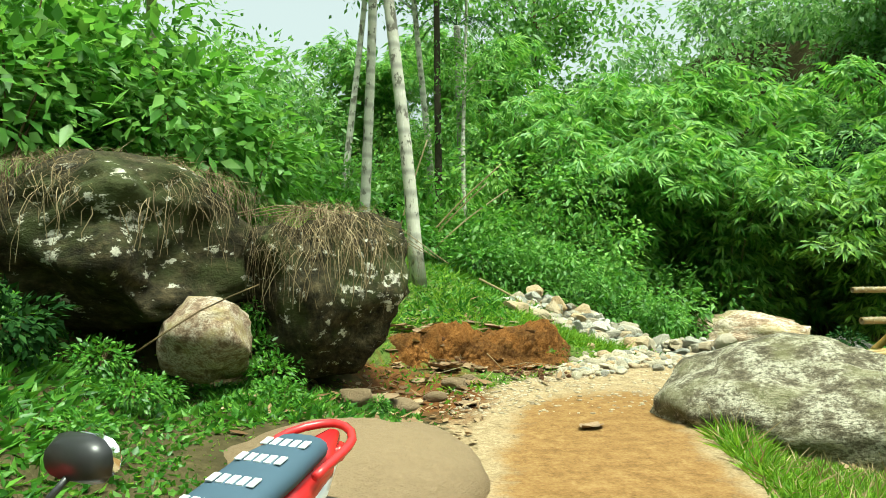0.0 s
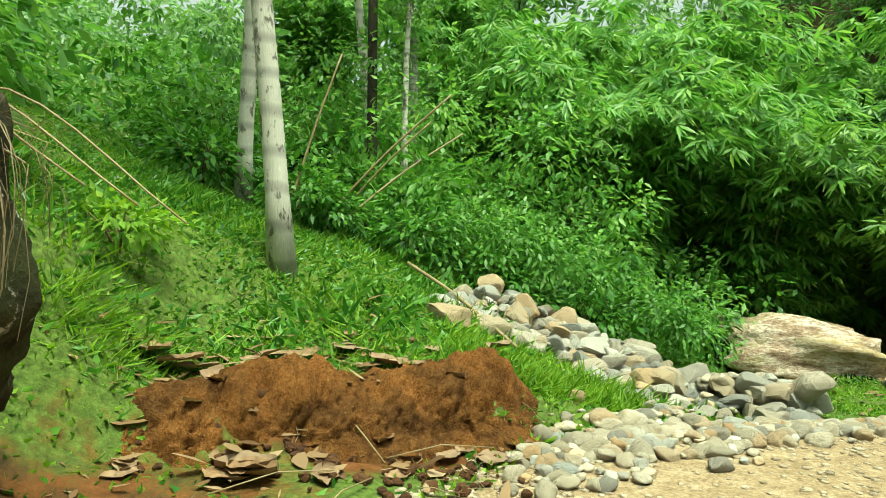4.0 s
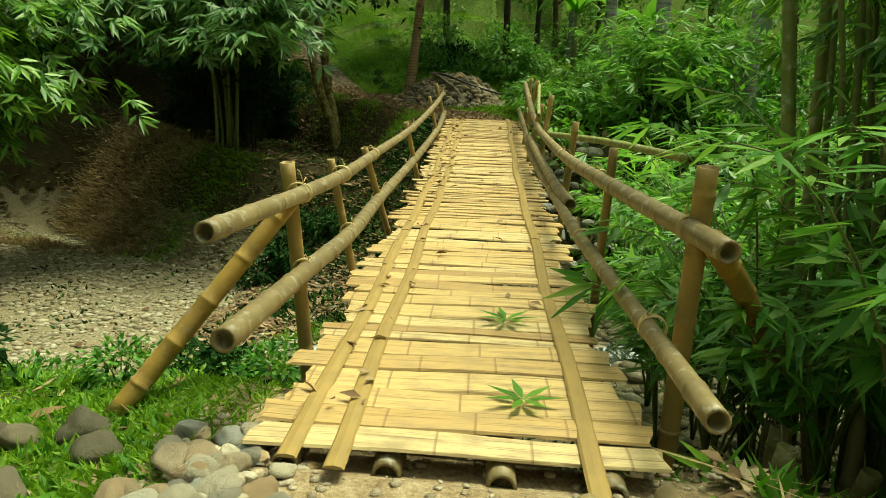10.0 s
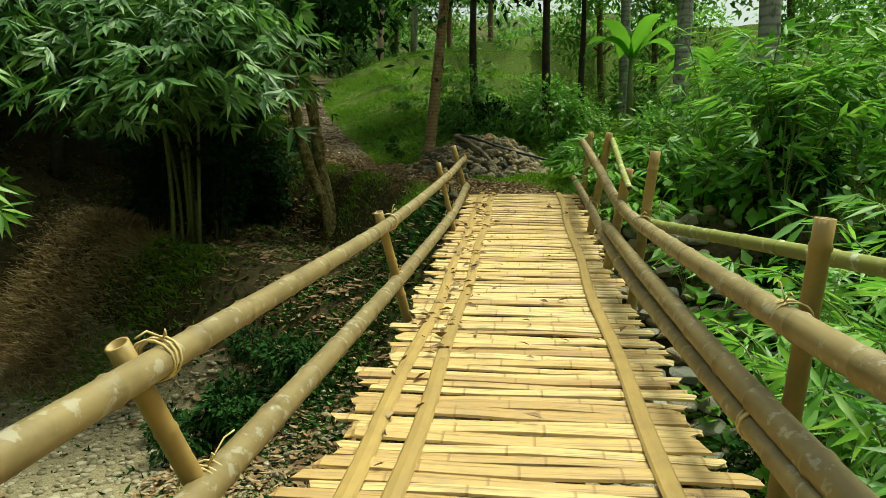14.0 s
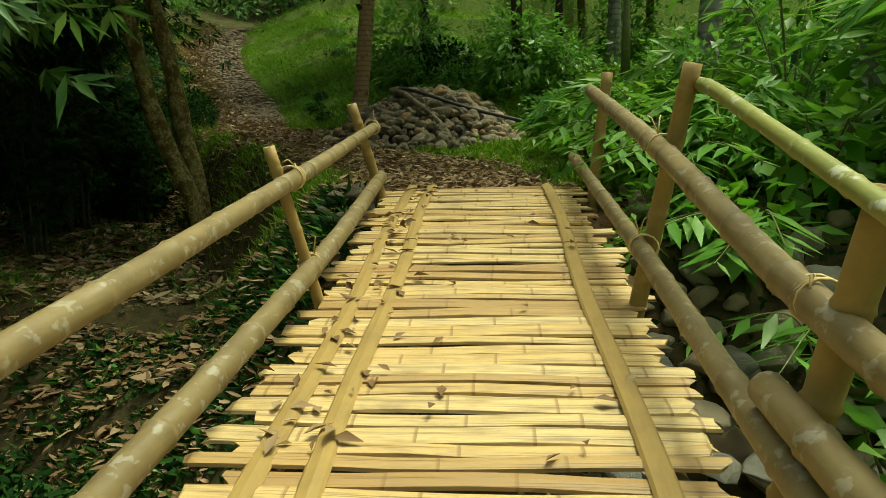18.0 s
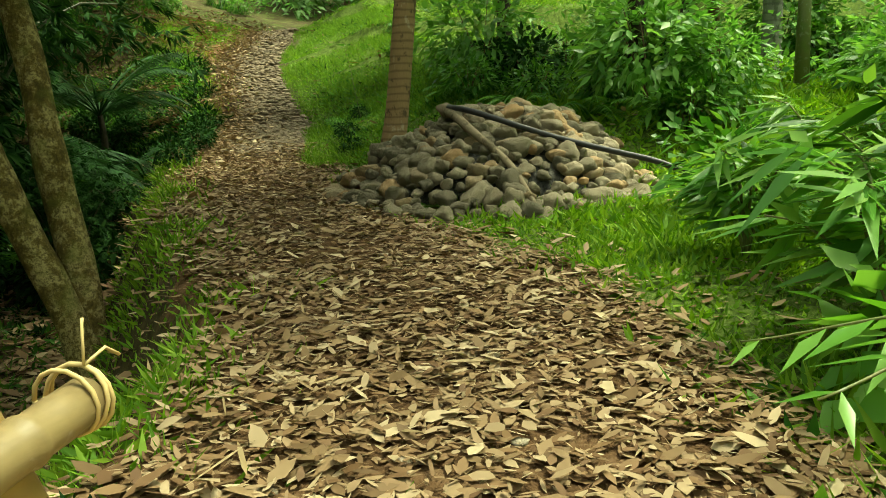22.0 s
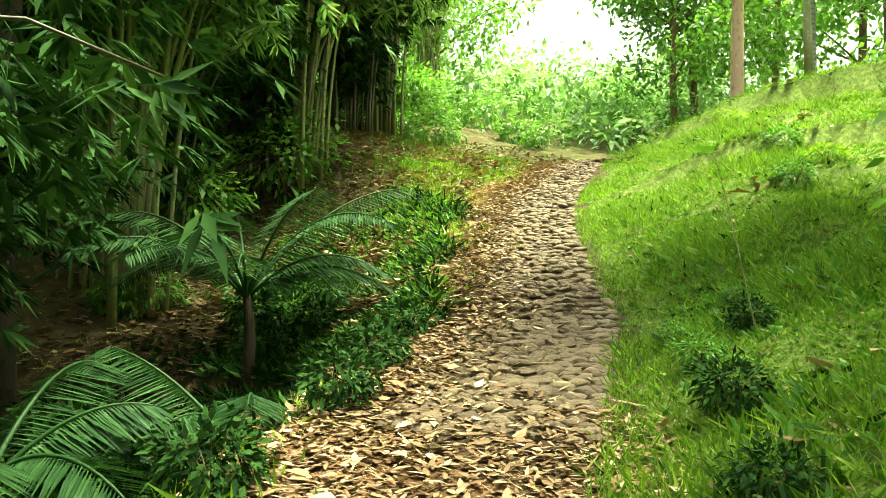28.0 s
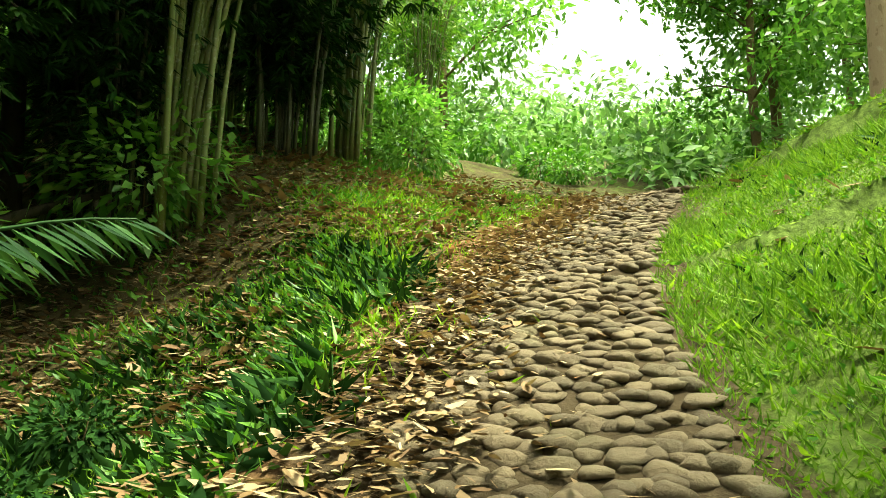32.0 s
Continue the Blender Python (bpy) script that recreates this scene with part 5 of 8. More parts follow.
place_first(B_LIGHT, 5.2, 19.6, 0, 0.9)
for x, y, t, s in ((8.3, 20.2, 40, 1.0), (2.0, 22.5, 90, 0.9), (11.5, 21.5, 150, 1.15), (5.5, 24.5, 200, 1.2), (-2.5, 28, 20, 0.9), (15, 23.5, 260, 1.3), (9.5, 27, 300, 1.5), (1.5, 31, 10, 1.2), (18, 29, 80, 1.5)):
    plant(B_LIGHT, x, y, t, s)
place_first(B_DARK, 9.4, 20.6, 0, 1.0)
for x, y, t, s in ((12.4, 19.4, 70, 1.05), (14.6, 20.2, 200, 1.1), (6.0, 21.0, 310, 0.9)):
    plant(B_DARK, x, y, t, s)
# Leaf and culm colours here carry the darkness of the gully.
B_SHADE = make_bamboo("dense bamboo clump with shade darkened into its colours", 7, 44, 8.0, 3.4, 50, L_DARK, 0.3, 0.1, 20, culm=M_SHADECULM)
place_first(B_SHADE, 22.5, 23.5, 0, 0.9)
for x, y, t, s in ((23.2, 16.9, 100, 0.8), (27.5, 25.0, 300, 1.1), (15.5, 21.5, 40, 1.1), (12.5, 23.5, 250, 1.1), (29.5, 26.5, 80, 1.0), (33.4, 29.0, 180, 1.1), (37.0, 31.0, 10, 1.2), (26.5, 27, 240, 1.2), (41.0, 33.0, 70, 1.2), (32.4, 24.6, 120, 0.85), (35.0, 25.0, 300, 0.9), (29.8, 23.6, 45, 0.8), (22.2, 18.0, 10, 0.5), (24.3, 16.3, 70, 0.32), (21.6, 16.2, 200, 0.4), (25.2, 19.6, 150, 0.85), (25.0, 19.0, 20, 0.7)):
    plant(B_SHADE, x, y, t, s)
place_first(B_TALL, 8.1, 6.5, 0, 0.72)
for x, y, t, s in ((7.1, 5.3, 80, 0.7), (9.3, 5.6, 150, 0.8), (28.2, 22.4, 100, 0.85), (32.2, 25.2, 160, 0.9), (35.0, 26.4, 220, 0.9), (38.2, 27.2, 330, 0.9), (41.5, 28.5, 20, 0.95)):
    plant(B_TALL, x, y, t, s)

# trees
first = make_tree("slender pale-barked tree with dark knots", 1, 13, 0.115, (-0.085, 0.02), M_WHITEBARK, L_TREE, 0.5, 2.0)
place_first(first, -0.42, 11.4)
for x, y, t, s, kind in ((-1.65, 14.7, 120, 1.0, 0), (-0.2, 19.4, 40, 0.95, 0), (-2.6, 18.5, 200, 0.9, 0), (0.6, 17.0, 280, 0.6, 0)):
    plant(first, x, y, t, s)
wood = make_tree("leafy forest tree with brown trunk", 5, 11, 0.16, (0.02, -0.02), M_BROWNBARK, L_TREE, 0.28, 3.2, 4200, 0.32)
place_first(wood, 52.3, 20.2)
place_first(make_tree("tall forest tree with pale pinkish bark", 6, 12, 0.17, (0.01, 0.0), M_PINKBARK, L_TREE, 0.5, 3.0, 3000, 0.32), 41.3, 18.2)
for x, y, t, s in ((46.5, 21.8, 60, 0.85), (44.0, 30.0, 110, 0.95), (47.5, 33.5, 10, 1.0), (45.0, 15.5, 30, 1.0), (50, 17, 300, 1.0), (49.0, 22.0, 200, 1.0), (42, 13, 20, 0.9), (36, 8, 80, 0.9), (33, 2, 140, 1.0), (27, 1, 200, 1.0), (22, 0, 260, 0.9), (18, -3, 320, 1.0), (12, -4, 10, 1.0), (40, 34, 150, 1.0), (30, 32, 220, 1.1), (22, 33, 280, 1.2), (-12.0, 18, 70, 1.0), (-9.5, 9, 130, 1.0), (-7, 2, 190, 1.0), (5, 37, 310, 1.3), (3, -8, 0, 1.0), (-3, -9, 90, 1.0), (58, 22, 75, 1.2), (33.0, 6.4, 200, 0.72)):
    plant(wood, x, y, t, s)

palm = make_palm("ringed brown palm trunk leaning beside the stone heap", 8.5, 0.15, (0.085, -0.08), M_PALMBARK, 18, 3.6, foot=(-0.16, 0.14))
place_first(palm, 25.98, 12.78)
grey = make_palm("tall grey mottled palm in the far woods", 9.5, 0.19, (-0.03, 0.02), M_GREYPALM, 7, 2.2, seed=4)
place_first(grey, 20.9, 5.9)
for x, y, t, s in ((24.3, 6.9, 90, 0.95), (20.3, 4.0, 200, 0.8), (31.5, 7.5, 30, 0.9), (45.5, 17.5, 70, 0.9), (0.7, 20.5, 10, 0.75)):
    plant(grey, x, y, t, s)


STEM_A = ([(22.12, 14.0, 0.35), (22.14, 14.08, 0.95), (22.21, 14.14, 1.35), (22.3, 14.31, 2.0), (22.24, 14.38, 2.72), (22.24, 14.6, 3.76), (22.24, 14.93, 5.32), (22.24, 15.26, 6.88)], 0.135)
STEM_B = ([(22.09, 13.95, 0.35), (22.04, 14.05, 0.95), (21.98, 14.22, 1.45), (21.95, 14.39, 1.9), (21.86, 14.6, 2.73), (21.81, 14.79, 3.72), (21.73, 15.07, 5.21), (21.66, 15.36, 6.69)], 0.125)


def twin_tree():
    x, y = 22.33, 14.11
    foot = gz(x, y)
    t = thing("tree", "mossy tree with two stems leaning over the gully", "tree", at=(x, y, foot))
    for pts, r in (STEM_A, STEM_B):
        l = smooth_line([(px - x, py - y, pz - foot) for px, py, pz in pts], 0.14)
        u = np.linspace(0, 1, len(l))
        l[:, 0] += 0.03 * np.sin(u * 19 + r * 90)
        knots = 1 + 0.12 * np.exp(-(((u - 0.3) / 0.03) ** 2)) + 0.1 * np.exp(-(((u - 0.18) / 0.025) ** 2)) + 0.05 * np.sin(u * 31)
        piece("stem", tube_mesh("stem", l, r * (1 - 0.4 * u) * (1 + 0.35 * np.exp(-u * 16)) * knots, 14), M_MOSSBARK, t)
    rng = np.random.RandomState(91)
    spots = []
    # Long high limbs and crown, out of view, added to shade track and heap.
    for tip in ((23.6, 8.6, 10.2), (22.0, 8.2, 10.0), (25.2, 9.0, 10.4), (20.6, 9.0, 9.8), (24.4, 10.0, 10.6)):
        a, c = np.array([22.24 - x, 15.26 - y, 6.7 - foot]), np.array(tip) - [x, y, foot]
        limb = smooth_line([a, a * 0.55 + c * 0.45 + [0, 0, 0.7], c], 0.3)
        piece("limb", tube_mesh("limb", limb, np.linspace(0.07, 0.02, len(limb)), 6), M_MOSSBARK, t)
        spots += list(limb[len(limb) * 3 // 5:])
    spots = np.array(spots)
    c = spots[rng.randint(len(spots), size=6500)] + rng.normal(0, 0.7, (6500, 3))
    low = np.array([0, 0.5, 4.6]) + rng.normal(0, 1, (2600, 3)) * [1.1, 0.9, 0.65]
    c = np.vstack([c, low[low[:, 2] > 3.6 + 0.5 * np.sin(3 * low[:, 0])]])
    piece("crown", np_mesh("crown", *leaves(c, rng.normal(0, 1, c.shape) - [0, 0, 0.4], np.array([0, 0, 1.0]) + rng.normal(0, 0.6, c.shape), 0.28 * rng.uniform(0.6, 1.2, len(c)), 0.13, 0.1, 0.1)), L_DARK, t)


twin_tree()
# Trees added to block light over gully, heap and path; leaves near black.
shade = make_tree("dark broad-crowned tree added to deepen the shade", 12, 9, 0.17, (0.02, 0.02), M_DARKBARK, L_DARK, 0.6, 3.4, 11000, 0.3)
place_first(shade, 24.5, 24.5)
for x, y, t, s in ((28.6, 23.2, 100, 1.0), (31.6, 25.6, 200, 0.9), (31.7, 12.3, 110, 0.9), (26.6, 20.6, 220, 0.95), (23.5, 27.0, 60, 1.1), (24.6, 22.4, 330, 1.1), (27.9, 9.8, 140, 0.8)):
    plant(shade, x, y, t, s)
thin = make_tree("dark-trunked tree with a thin crown behind the stone heap", 12, 6.7, 0.126, (0.02, 0.02), M_DARKBARK, L_TREE, 0.66, 1.5, 700, 0.22)
place_first(thin, 33.5, 8.8)
slim = make_palm("slim dark palm with a drooping crown among the pale trees", 8.6, 0.1, (-0.01, 0.0), M_DARKBARK, 12, 2.2, 8)
place_first(slim, -0.05, 17.6)
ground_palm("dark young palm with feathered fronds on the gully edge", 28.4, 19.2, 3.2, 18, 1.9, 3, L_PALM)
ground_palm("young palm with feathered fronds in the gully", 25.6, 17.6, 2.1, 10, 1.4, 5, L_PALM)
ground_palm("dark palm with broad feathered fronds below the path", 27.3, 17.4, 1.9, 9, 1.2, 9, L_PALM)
ground_palm("young palm behind the bridge end", 19.6, 8.0, gz(19.6, 8.0), 8, 1.0, 7, L_SHRUB)


def cobbles():
    rng = np.random.RandomState(21)
    path = thing("cobbled_path", "rough dark cobbles set in the climbing path", "cobbled path", "", "structure")
    me = [rock_mesh("cobble", 60 + k, 2, 0.2, 0.6, 0.4) for k in range(4)]
    near, rest = [], []
    line = smooth_line([tuple(p) for p in ROUTE[8:]], 0.1)
    run = np.r_[0, np.cumsum(np.linalg.norm(np.diff(line[:, :2], axis=0), axis=1))]
    for s in np.arange(4.4, 17.5, 0.1):
        p = np.array([np.interp(s, run, line[:, c]) for c in range(3)])
        q = np.array([np.interp(s + 0.1, run, line[:, c]) for c in range(3)])
        n = np.array([-(q - p)[1], (q - p)[0]])
        n /= np.linalg.norm(n)
        for o in np.arange(-0.72, 0.52, 0.118):
            oo = o + rng.uniform(-0.04, 0.04)
            ss = rng.uniform(-0.04, 0.04)
            x, y = p[0] + n[0] * oo + ss, p[1] + n[1] * oo + ss
            (near if 5.2 < s < 10.0 and len(near) < 300 and abs(oo) < 0.55 else rest).append((x, y, rng.uniform(0.075, 0.115), rng.uniform(0, 360)))
    mats = with_material(me, M_COBBLE)
    for x, y, size, turn in near:
        piece("cobble", mats[rng.randint(4)], None, path, pose(x, y, gz(x, y) - 0.008, rng.uniform(-14, 14), rng.uniform(-14, 14), turn) @ Matrix.Diagonal((size * 1.15, size, size * 0.75, 1)))
    base = []
    for k in range(4):
        co = np.zeros(len(me[k].vertices) * 3)
        me[k].vertices.foreach_get("co", co)
        fi = np.zeros(len(me[k].polygons) * 3, int)
        me[k].polygons.foreach_get("vertices", fi)
        base.append((co.reshape(-1, 3), fi.reshape(-1, 3)))
    parts = []
    zz = ground_z(np.array([r[0] for r in rest]), np.array([r[1] for r in rest]))
    for (x, y, size, turn), z in zip(rest, zz):
        co, fi = base[rng.randint(4)]
        c, s = math.cos(turn), math.sin(turn)
        w = co * [size * 1.15, size, size * 0.75]
        parts.append((np.stack([w[:, 0] * c - w[:, 1] * s + x, w[:, 0] * s + w[:, 1] * c + y, w[:, 2] + z - 0.008], 1), fi))
    v, f = join_parts(*parts)
    tagged(piece("cobble_rest", np_mesh("cobble_rest", v, f), M_COBBLE, path), "", "", "", "stuff")


cobbles()

# ---- details: west bank ----


L_ROOT = leaf_material("root", (0.07, 0.05, 0.026), (0.19, 0.14, 0.075), (0.38, 0.3, 0.18), 0.1, 0.9)


def hanging_growth(name, label, seed, spots, length, material, width=0.008):
    """Strands that lie over a rock's top and hang down its face, from (x, y, z, out-x, out-y) starts."""
    rng = np.random.RandomState(seed)
    vs, fs, n = [], [], 0
    for x, y, z, ox, oy in spots:
        long = length * rng.uniform(0.1, 1.0) ** 1.5 * 1.5
        u = np.linspace(0, 1, 6)
        out = 0.14 * np.sin(u * 2.2) * rng.uniform(0.4, 1.6)
        sway = rng.normal(0, 0.16) * u + rng.normal(0, 0.03) * np.sin(u * 9)
        p = np.stack([x + ox * out - oy * sway, y + oy * out + ox * sway, z + 0.05 * np.sin(u * 3.1) - long * u**1.5], 1)
        w = width * rng.uniform(0.6, 1.5)
        side = np.array([oy, -ox, 0.0]) * w
        vs += [p + side, p - side]
        k = np.arange(5)
        fs.append(np.stack([n + k, n + k + 1, n + 6 + k + 1, n + 6 + k], 1))
        n += 12
    return tagged(piece(name, np_mesh(name, np.vstack(vs), np.vstack(fs)), material), label, "dry roots", "", "stuff")


def rock_top(cx, cy, cz, rx, ry, rz, seed, count, a0, a1, low=0.1, high=0.9):
    """Starts on the upper shell of a rock, on the side between two angles."""
    rng = np.random.RandomState(seed)
    out = []
    for k in range(count):
        a, e = radians(rng.uniform(a0, a1)), rng.uniform(low, high) * math.pi / 2
        ox, oy = math.cos(a), math.sin(a)
        out.append((cx + rx * 1.02 * math.cos(e) * ox, cy + ry * 1.02 * math.cos(e) * oy, cz + rz * 1.04 * math.sin(e), ox, oy))
    return out


hanging_growth("dry_roots", "tangled dry brown roots hanging over the mossy rocks", 61, rock_top(-3.3, 6.7, 1.62, 1.72, 1.32, 0.8, 1, 900, -140, 10, 0.25, 0.85) + rock_top(-1.12, 7.0, 1.12, 0.86, 0.98, 0.86, 2, 600, -170, 20, 0.3, 0.85), 0.42, L_ROOT, 0.0028)
grass_tops = rock_top(-1.12, 7.0, 1.12, 0.82, 0.95, 0.84, 3, 200, 0, 360, 0.5, 0.8) + rock_top(-3.3, 6.7, 1.62, 1.65, 1.3, 0.8, 4, 240, 0, 360, 0.45, 0.8)
rng = np.random.RandomState(62)
base = np.array([(x, y, z + 0.02) for x, y, z, *_ in grass_tops])
tagged(piece("dry_grass", np_mesh("dry_grass", *leaves(base, np.array([(ox, oy, -0.25) for x, y, z, ox, oy in grass_tops]) + rng.normal(0, 0.7, base.shape) + [0.25, -0.3, 0.15], rng.normal(0, 1, base.shape), rng.uniform(0.15, 0.5, len(base)), 0.006, 0.1, 0.45)), L_STRAW), "straw-coloured dry grass on top of the rocks", "dry grass", "", "stuff")

# climbing weeds between the rocks and at their foot
for k, (x, y, z, s) in enumerate(((-1.75, 6.5, 0.45, 0.5), (-1.5, 6.15, 0.3, 0.45), (-1.75, 6.7, 0.8, 0.4), (-2.6, 5.3, 0.55, 0.45), (-1.35, 5.75, 0.2, 0.4), (-0.55, 6.15, 0.1, 0.22))):
    plant(SHRUBS[0], x, y, 70 * k, s, z)


def straight_stick(label, a, b, r, material, bend=0.05):
    a, b = np.array(a, float), np.array(b, float)
    line = smooth_line([a, (a + b) / 2 + [0, 0, bend], b], 0.2)
    ob = piece("stick", tube_mesh("stick", line, np.linspace(r, r * 0.7, len(line)), 8), material)
    return tagged(ob, label, "stick")


straight_stick("long pale dry stick lying on the bank", (0.75, 13.7, gz(0.75, 13.7) + 0.16), (1.85, 11.3, gz(1.85, 11.3) + 0.06), 0.024, M_DRYPOLE)
straight_stick("thin dry branch against the rock", (-2.35, 5.4, 0.75), (-1.5, 5.75, 1.25), 0.008, M_BROWNBARK)
for k, (x, y, a) in enumerate(((0.25, 8.3, 30), (0.6, 8.1, 70), (0.1, 7.7, 110), (1.1, 9.0, 20), (-0.2, 8.9, 60), (0.5, 9.0, 140))):
    dx, dy = 0.35 * math.cos(radians(a)), 0.35 * math.sin(radians(a))
    straight_stick("thin dry twig on the cut bank", (x - dx, y - dy, gz(x - dx, y - dy) + 0.03), (x + dx, y + dy, gz(x + dx, y + dy) + 0.04), 0.005, M_DRYPOLE)
for x, y, s in ((-0.35, 6.5, 0.13), (-0.05, 6.95, 0.1), (0.15, 7.4, 0.12), (0.3, 7.85, 0.09), (-0.75, 6.2, 0.16)):
    boulder("stone", "small tan stone at the foot of the rocks", M_TANROCK, (x, y, gz(x, y) + s * 0.35), (s * 1.3, s, s * 0.7), int(s * 100), 40 * x, 3, 0.25, 1.0, 0.35)

# fine roots in the cut earth
rng = np.random.RandomState(64)
vs, fs, n = [], [], 0
for k in range(70):
    x, y = rng.normal(0.8, 0.5), rng.normal(9.25, 0.4)
    a = rng.uniform(0, 6.28)
    u = np.linspace(0, 1, 6)
    long = rng.uniform(0.1, 0.4)
    px, py = x + math.cos(a) * long * u + 0.03 * np.sin(u * 7), y + math.sin(a) * long * u
    p = np.stack([px, py, ground_z(px, py) + 0.012 + 0.03 * np.sin(u * 3.1)], 1)
    v, f, tri = tube(p, np.full(6, rng.uniform(0.0012, 0.003)), 4)
    vs.append(v)
    fs.append(f + n)
    n += len(v)
tagged(piece("fine_roots", np_mesh("fine_roots", np.vstack(vs), np.vstack(fs)), M_DRYPOLE), "fine pale roots sticking out of the red earth", "roots", "", "stuff")


def pebbles(name, label, seed, count, box, test, size, material):
    rng = np.random.RandomState(seed)
    x, y = rng.uniform(box[0], box[1], count), rng.uniform(box[2], box[3], count)
    d = along_route(x, y)[1]
    z = ground_z(x, y)
    keep = test(x, y, d, z) > rng.rand(count)
    x, y, z = x[keep], y[keep], z[keep]
    me = rock_mesh("pebble", seed, 1, 0.45, 0.45, 0.2)
    co = np.zeros(len(me.vertices) * 3)
    me.vertices.foreach_get("co", co)
    co = co.reshape(-1, 3)
    fi = np.zeros(len(me.polygons) * 3, int)
    me.polygons.foreach_get("vertices", fi)
    fi = fi.reshape(-1, 3)
    bpy.data.meshes.remove(me)
    n, m = len(x), len(co)
    s = size * rng.uniform(0.3, 1.0, n) ** 2 + size * 0.15
    a = rng.uniform(0, 6.28, n)
    sq = rng.uniform(0.7, 1.4, n)
    w = co[None] * np.stack([s * sq, s, s], 1)[:, None]
    v = np.stack([w[..., 0] * np.cos(a)[:, None] - w[..., 1] * np.sin(a)[:, None] + x[:, None], w[..., 0] * np.sin(a)[:, None] + w[..., 1] * np.cos(a)[:, None] + y[:, None], w[..., 2] + z[:, None] + 0.06 * s[:, None]], -1).reshape(-1, 3)
    f = (fi[None] + m * np.arange(n)[:, None, None]).reshape(-1, 3)
    tagged(piece(name, np_mesh(name, v, f, True), material), label, "gravel", "", "stuff")


M_PEBBLE = stone_material("pebble", (0.22, 0.17, 0.11), (0.36, 0.29, 0.2), (0.5, 0.43, 0.31), 0, True)
M_BEDSTONE = stone_material("bed_stone", (0.14, 0.12, 0.07), (0.32, 0.27, 0.18), (0.5, 0.45, 0.33), 0.25, True)
pebbles("gravel", "small pale stones strewn over the sandy road", 71, 16000, (0.0, 6.4, 6.5, 10.4), lambda x, y, d, z: (np.abs(d) < 1.5) * (0.12 + 0.5 * ease(0.35, 1.2, np.abs(d)) + 0.15 * (x > 3)), 0.026, M_PEBBLE)
pebbles("gravel", "rounded stones and gravel in the dry river bed", 72, 20000, (7, 21, 10.5, 23), lambda x, y, d, z: (z < -0.9) * 0.85, 0.07, M_BEDSTONE)
pebbles("gravel", "wet stones in the stream bed", 73, 3500, (9, 18, 3.5, 9.2), lambda x, y, d, z: (z < -0.2) * 0.8, 0.13, M_BEDSTONE)
pebbles("gravel", "small stones on the earth track", 74, 700, (19, 27, 9, 16), lambda x, y, d, z: (np.abs(d) < 1.2) * 0.5, 0.045, M_PEBBLE)
cover(75, 80000, (18, 23, 17.2, 22.2), lambda x, y, d, z: bump(x, y, 20.2, 19.7, 1.8, 1.8) * (z > -1.9), 0.42, 0.02, "dry_grass", "straw-coloured dry growth hanging on the far river bank", L_STRAW, 1.0)
cover(76, 30000, (17.5, 22, 14.5, 19), lambda x, y, d, z: bump(x, y, 19.8, 16.8, 1.4, 1.1) * (z > -1.9), 0.26, 0.018, "grass", "green grass on the far river bank", L_GRASS, 0.8)
litter("leaf_litter", "brown leaves on the far river bank", 77, 7000, ((16, 25), (14, 25), lambda x, y, d, z: (z > -1.85) * 0.8), 0.16, L_DRY, 0.02)

# ---- stone revetment and stream by the bridge ----


def revetment():
    rng = np.random.RandomState(81)
    wall = thing("stone_revetment", "stacked dark field stones holding the far bank under the bridge", "stone wall")
    k = 0
    for row in range(9):
        z = -1.05 + row * 0.2
        for s in np.arange(0, 3.4, 0.26):
            x = 15.0 + 0.25 * row + 0.16 * s + rng.uniform(-0.05, 0.05)
            y = 9.0 - s + rng.uniform(-0.05, 0.05)
            m = pose(x, y, z + rng.uniform(-0.03, 0.03), rng.uniform(-10, 10), rng.uniform(-10, 10), rng.uniform(-20, 20) + 90) @ Matrix.Diagonal((rng.uniform(0.14, 0.2), rng.uniform(0.12, 0.2), rng.uniform(0.1, 0.15), 1))
            piece("stone", CUT[k % 6], None, wall, m)
            k += 1
    top = thing("stone_cluster", "loose pale stones on the bank beside the bridge end", "stones")
    spots = [(16.8 + rng.normal(0, 1.0), 8.0 + rng.normal(0, 0.45), 0, rng.uniform(0.08, 0.2)) for k in range(70)]
    scatter_stones(top, EDGE, [(x, y, gz(x, y) + 0.04, s) for x, y, z, s in spots], rng)
    under = thing("stone_cluster", "grey stones tucked under the edge of the bridge end", "stones")
    spots = [(18.5 + rng.normal(0, 0.3), 11.0 + rng.normal(0, 0.12), 0, rng.uniform(0.06, 0.11)) for k in range(14)]
    scatter_stones(under, ROUND, [(x, y, gz(x, y) + 0.05, s) for x, y, z, s in spots], rng)


revetment()


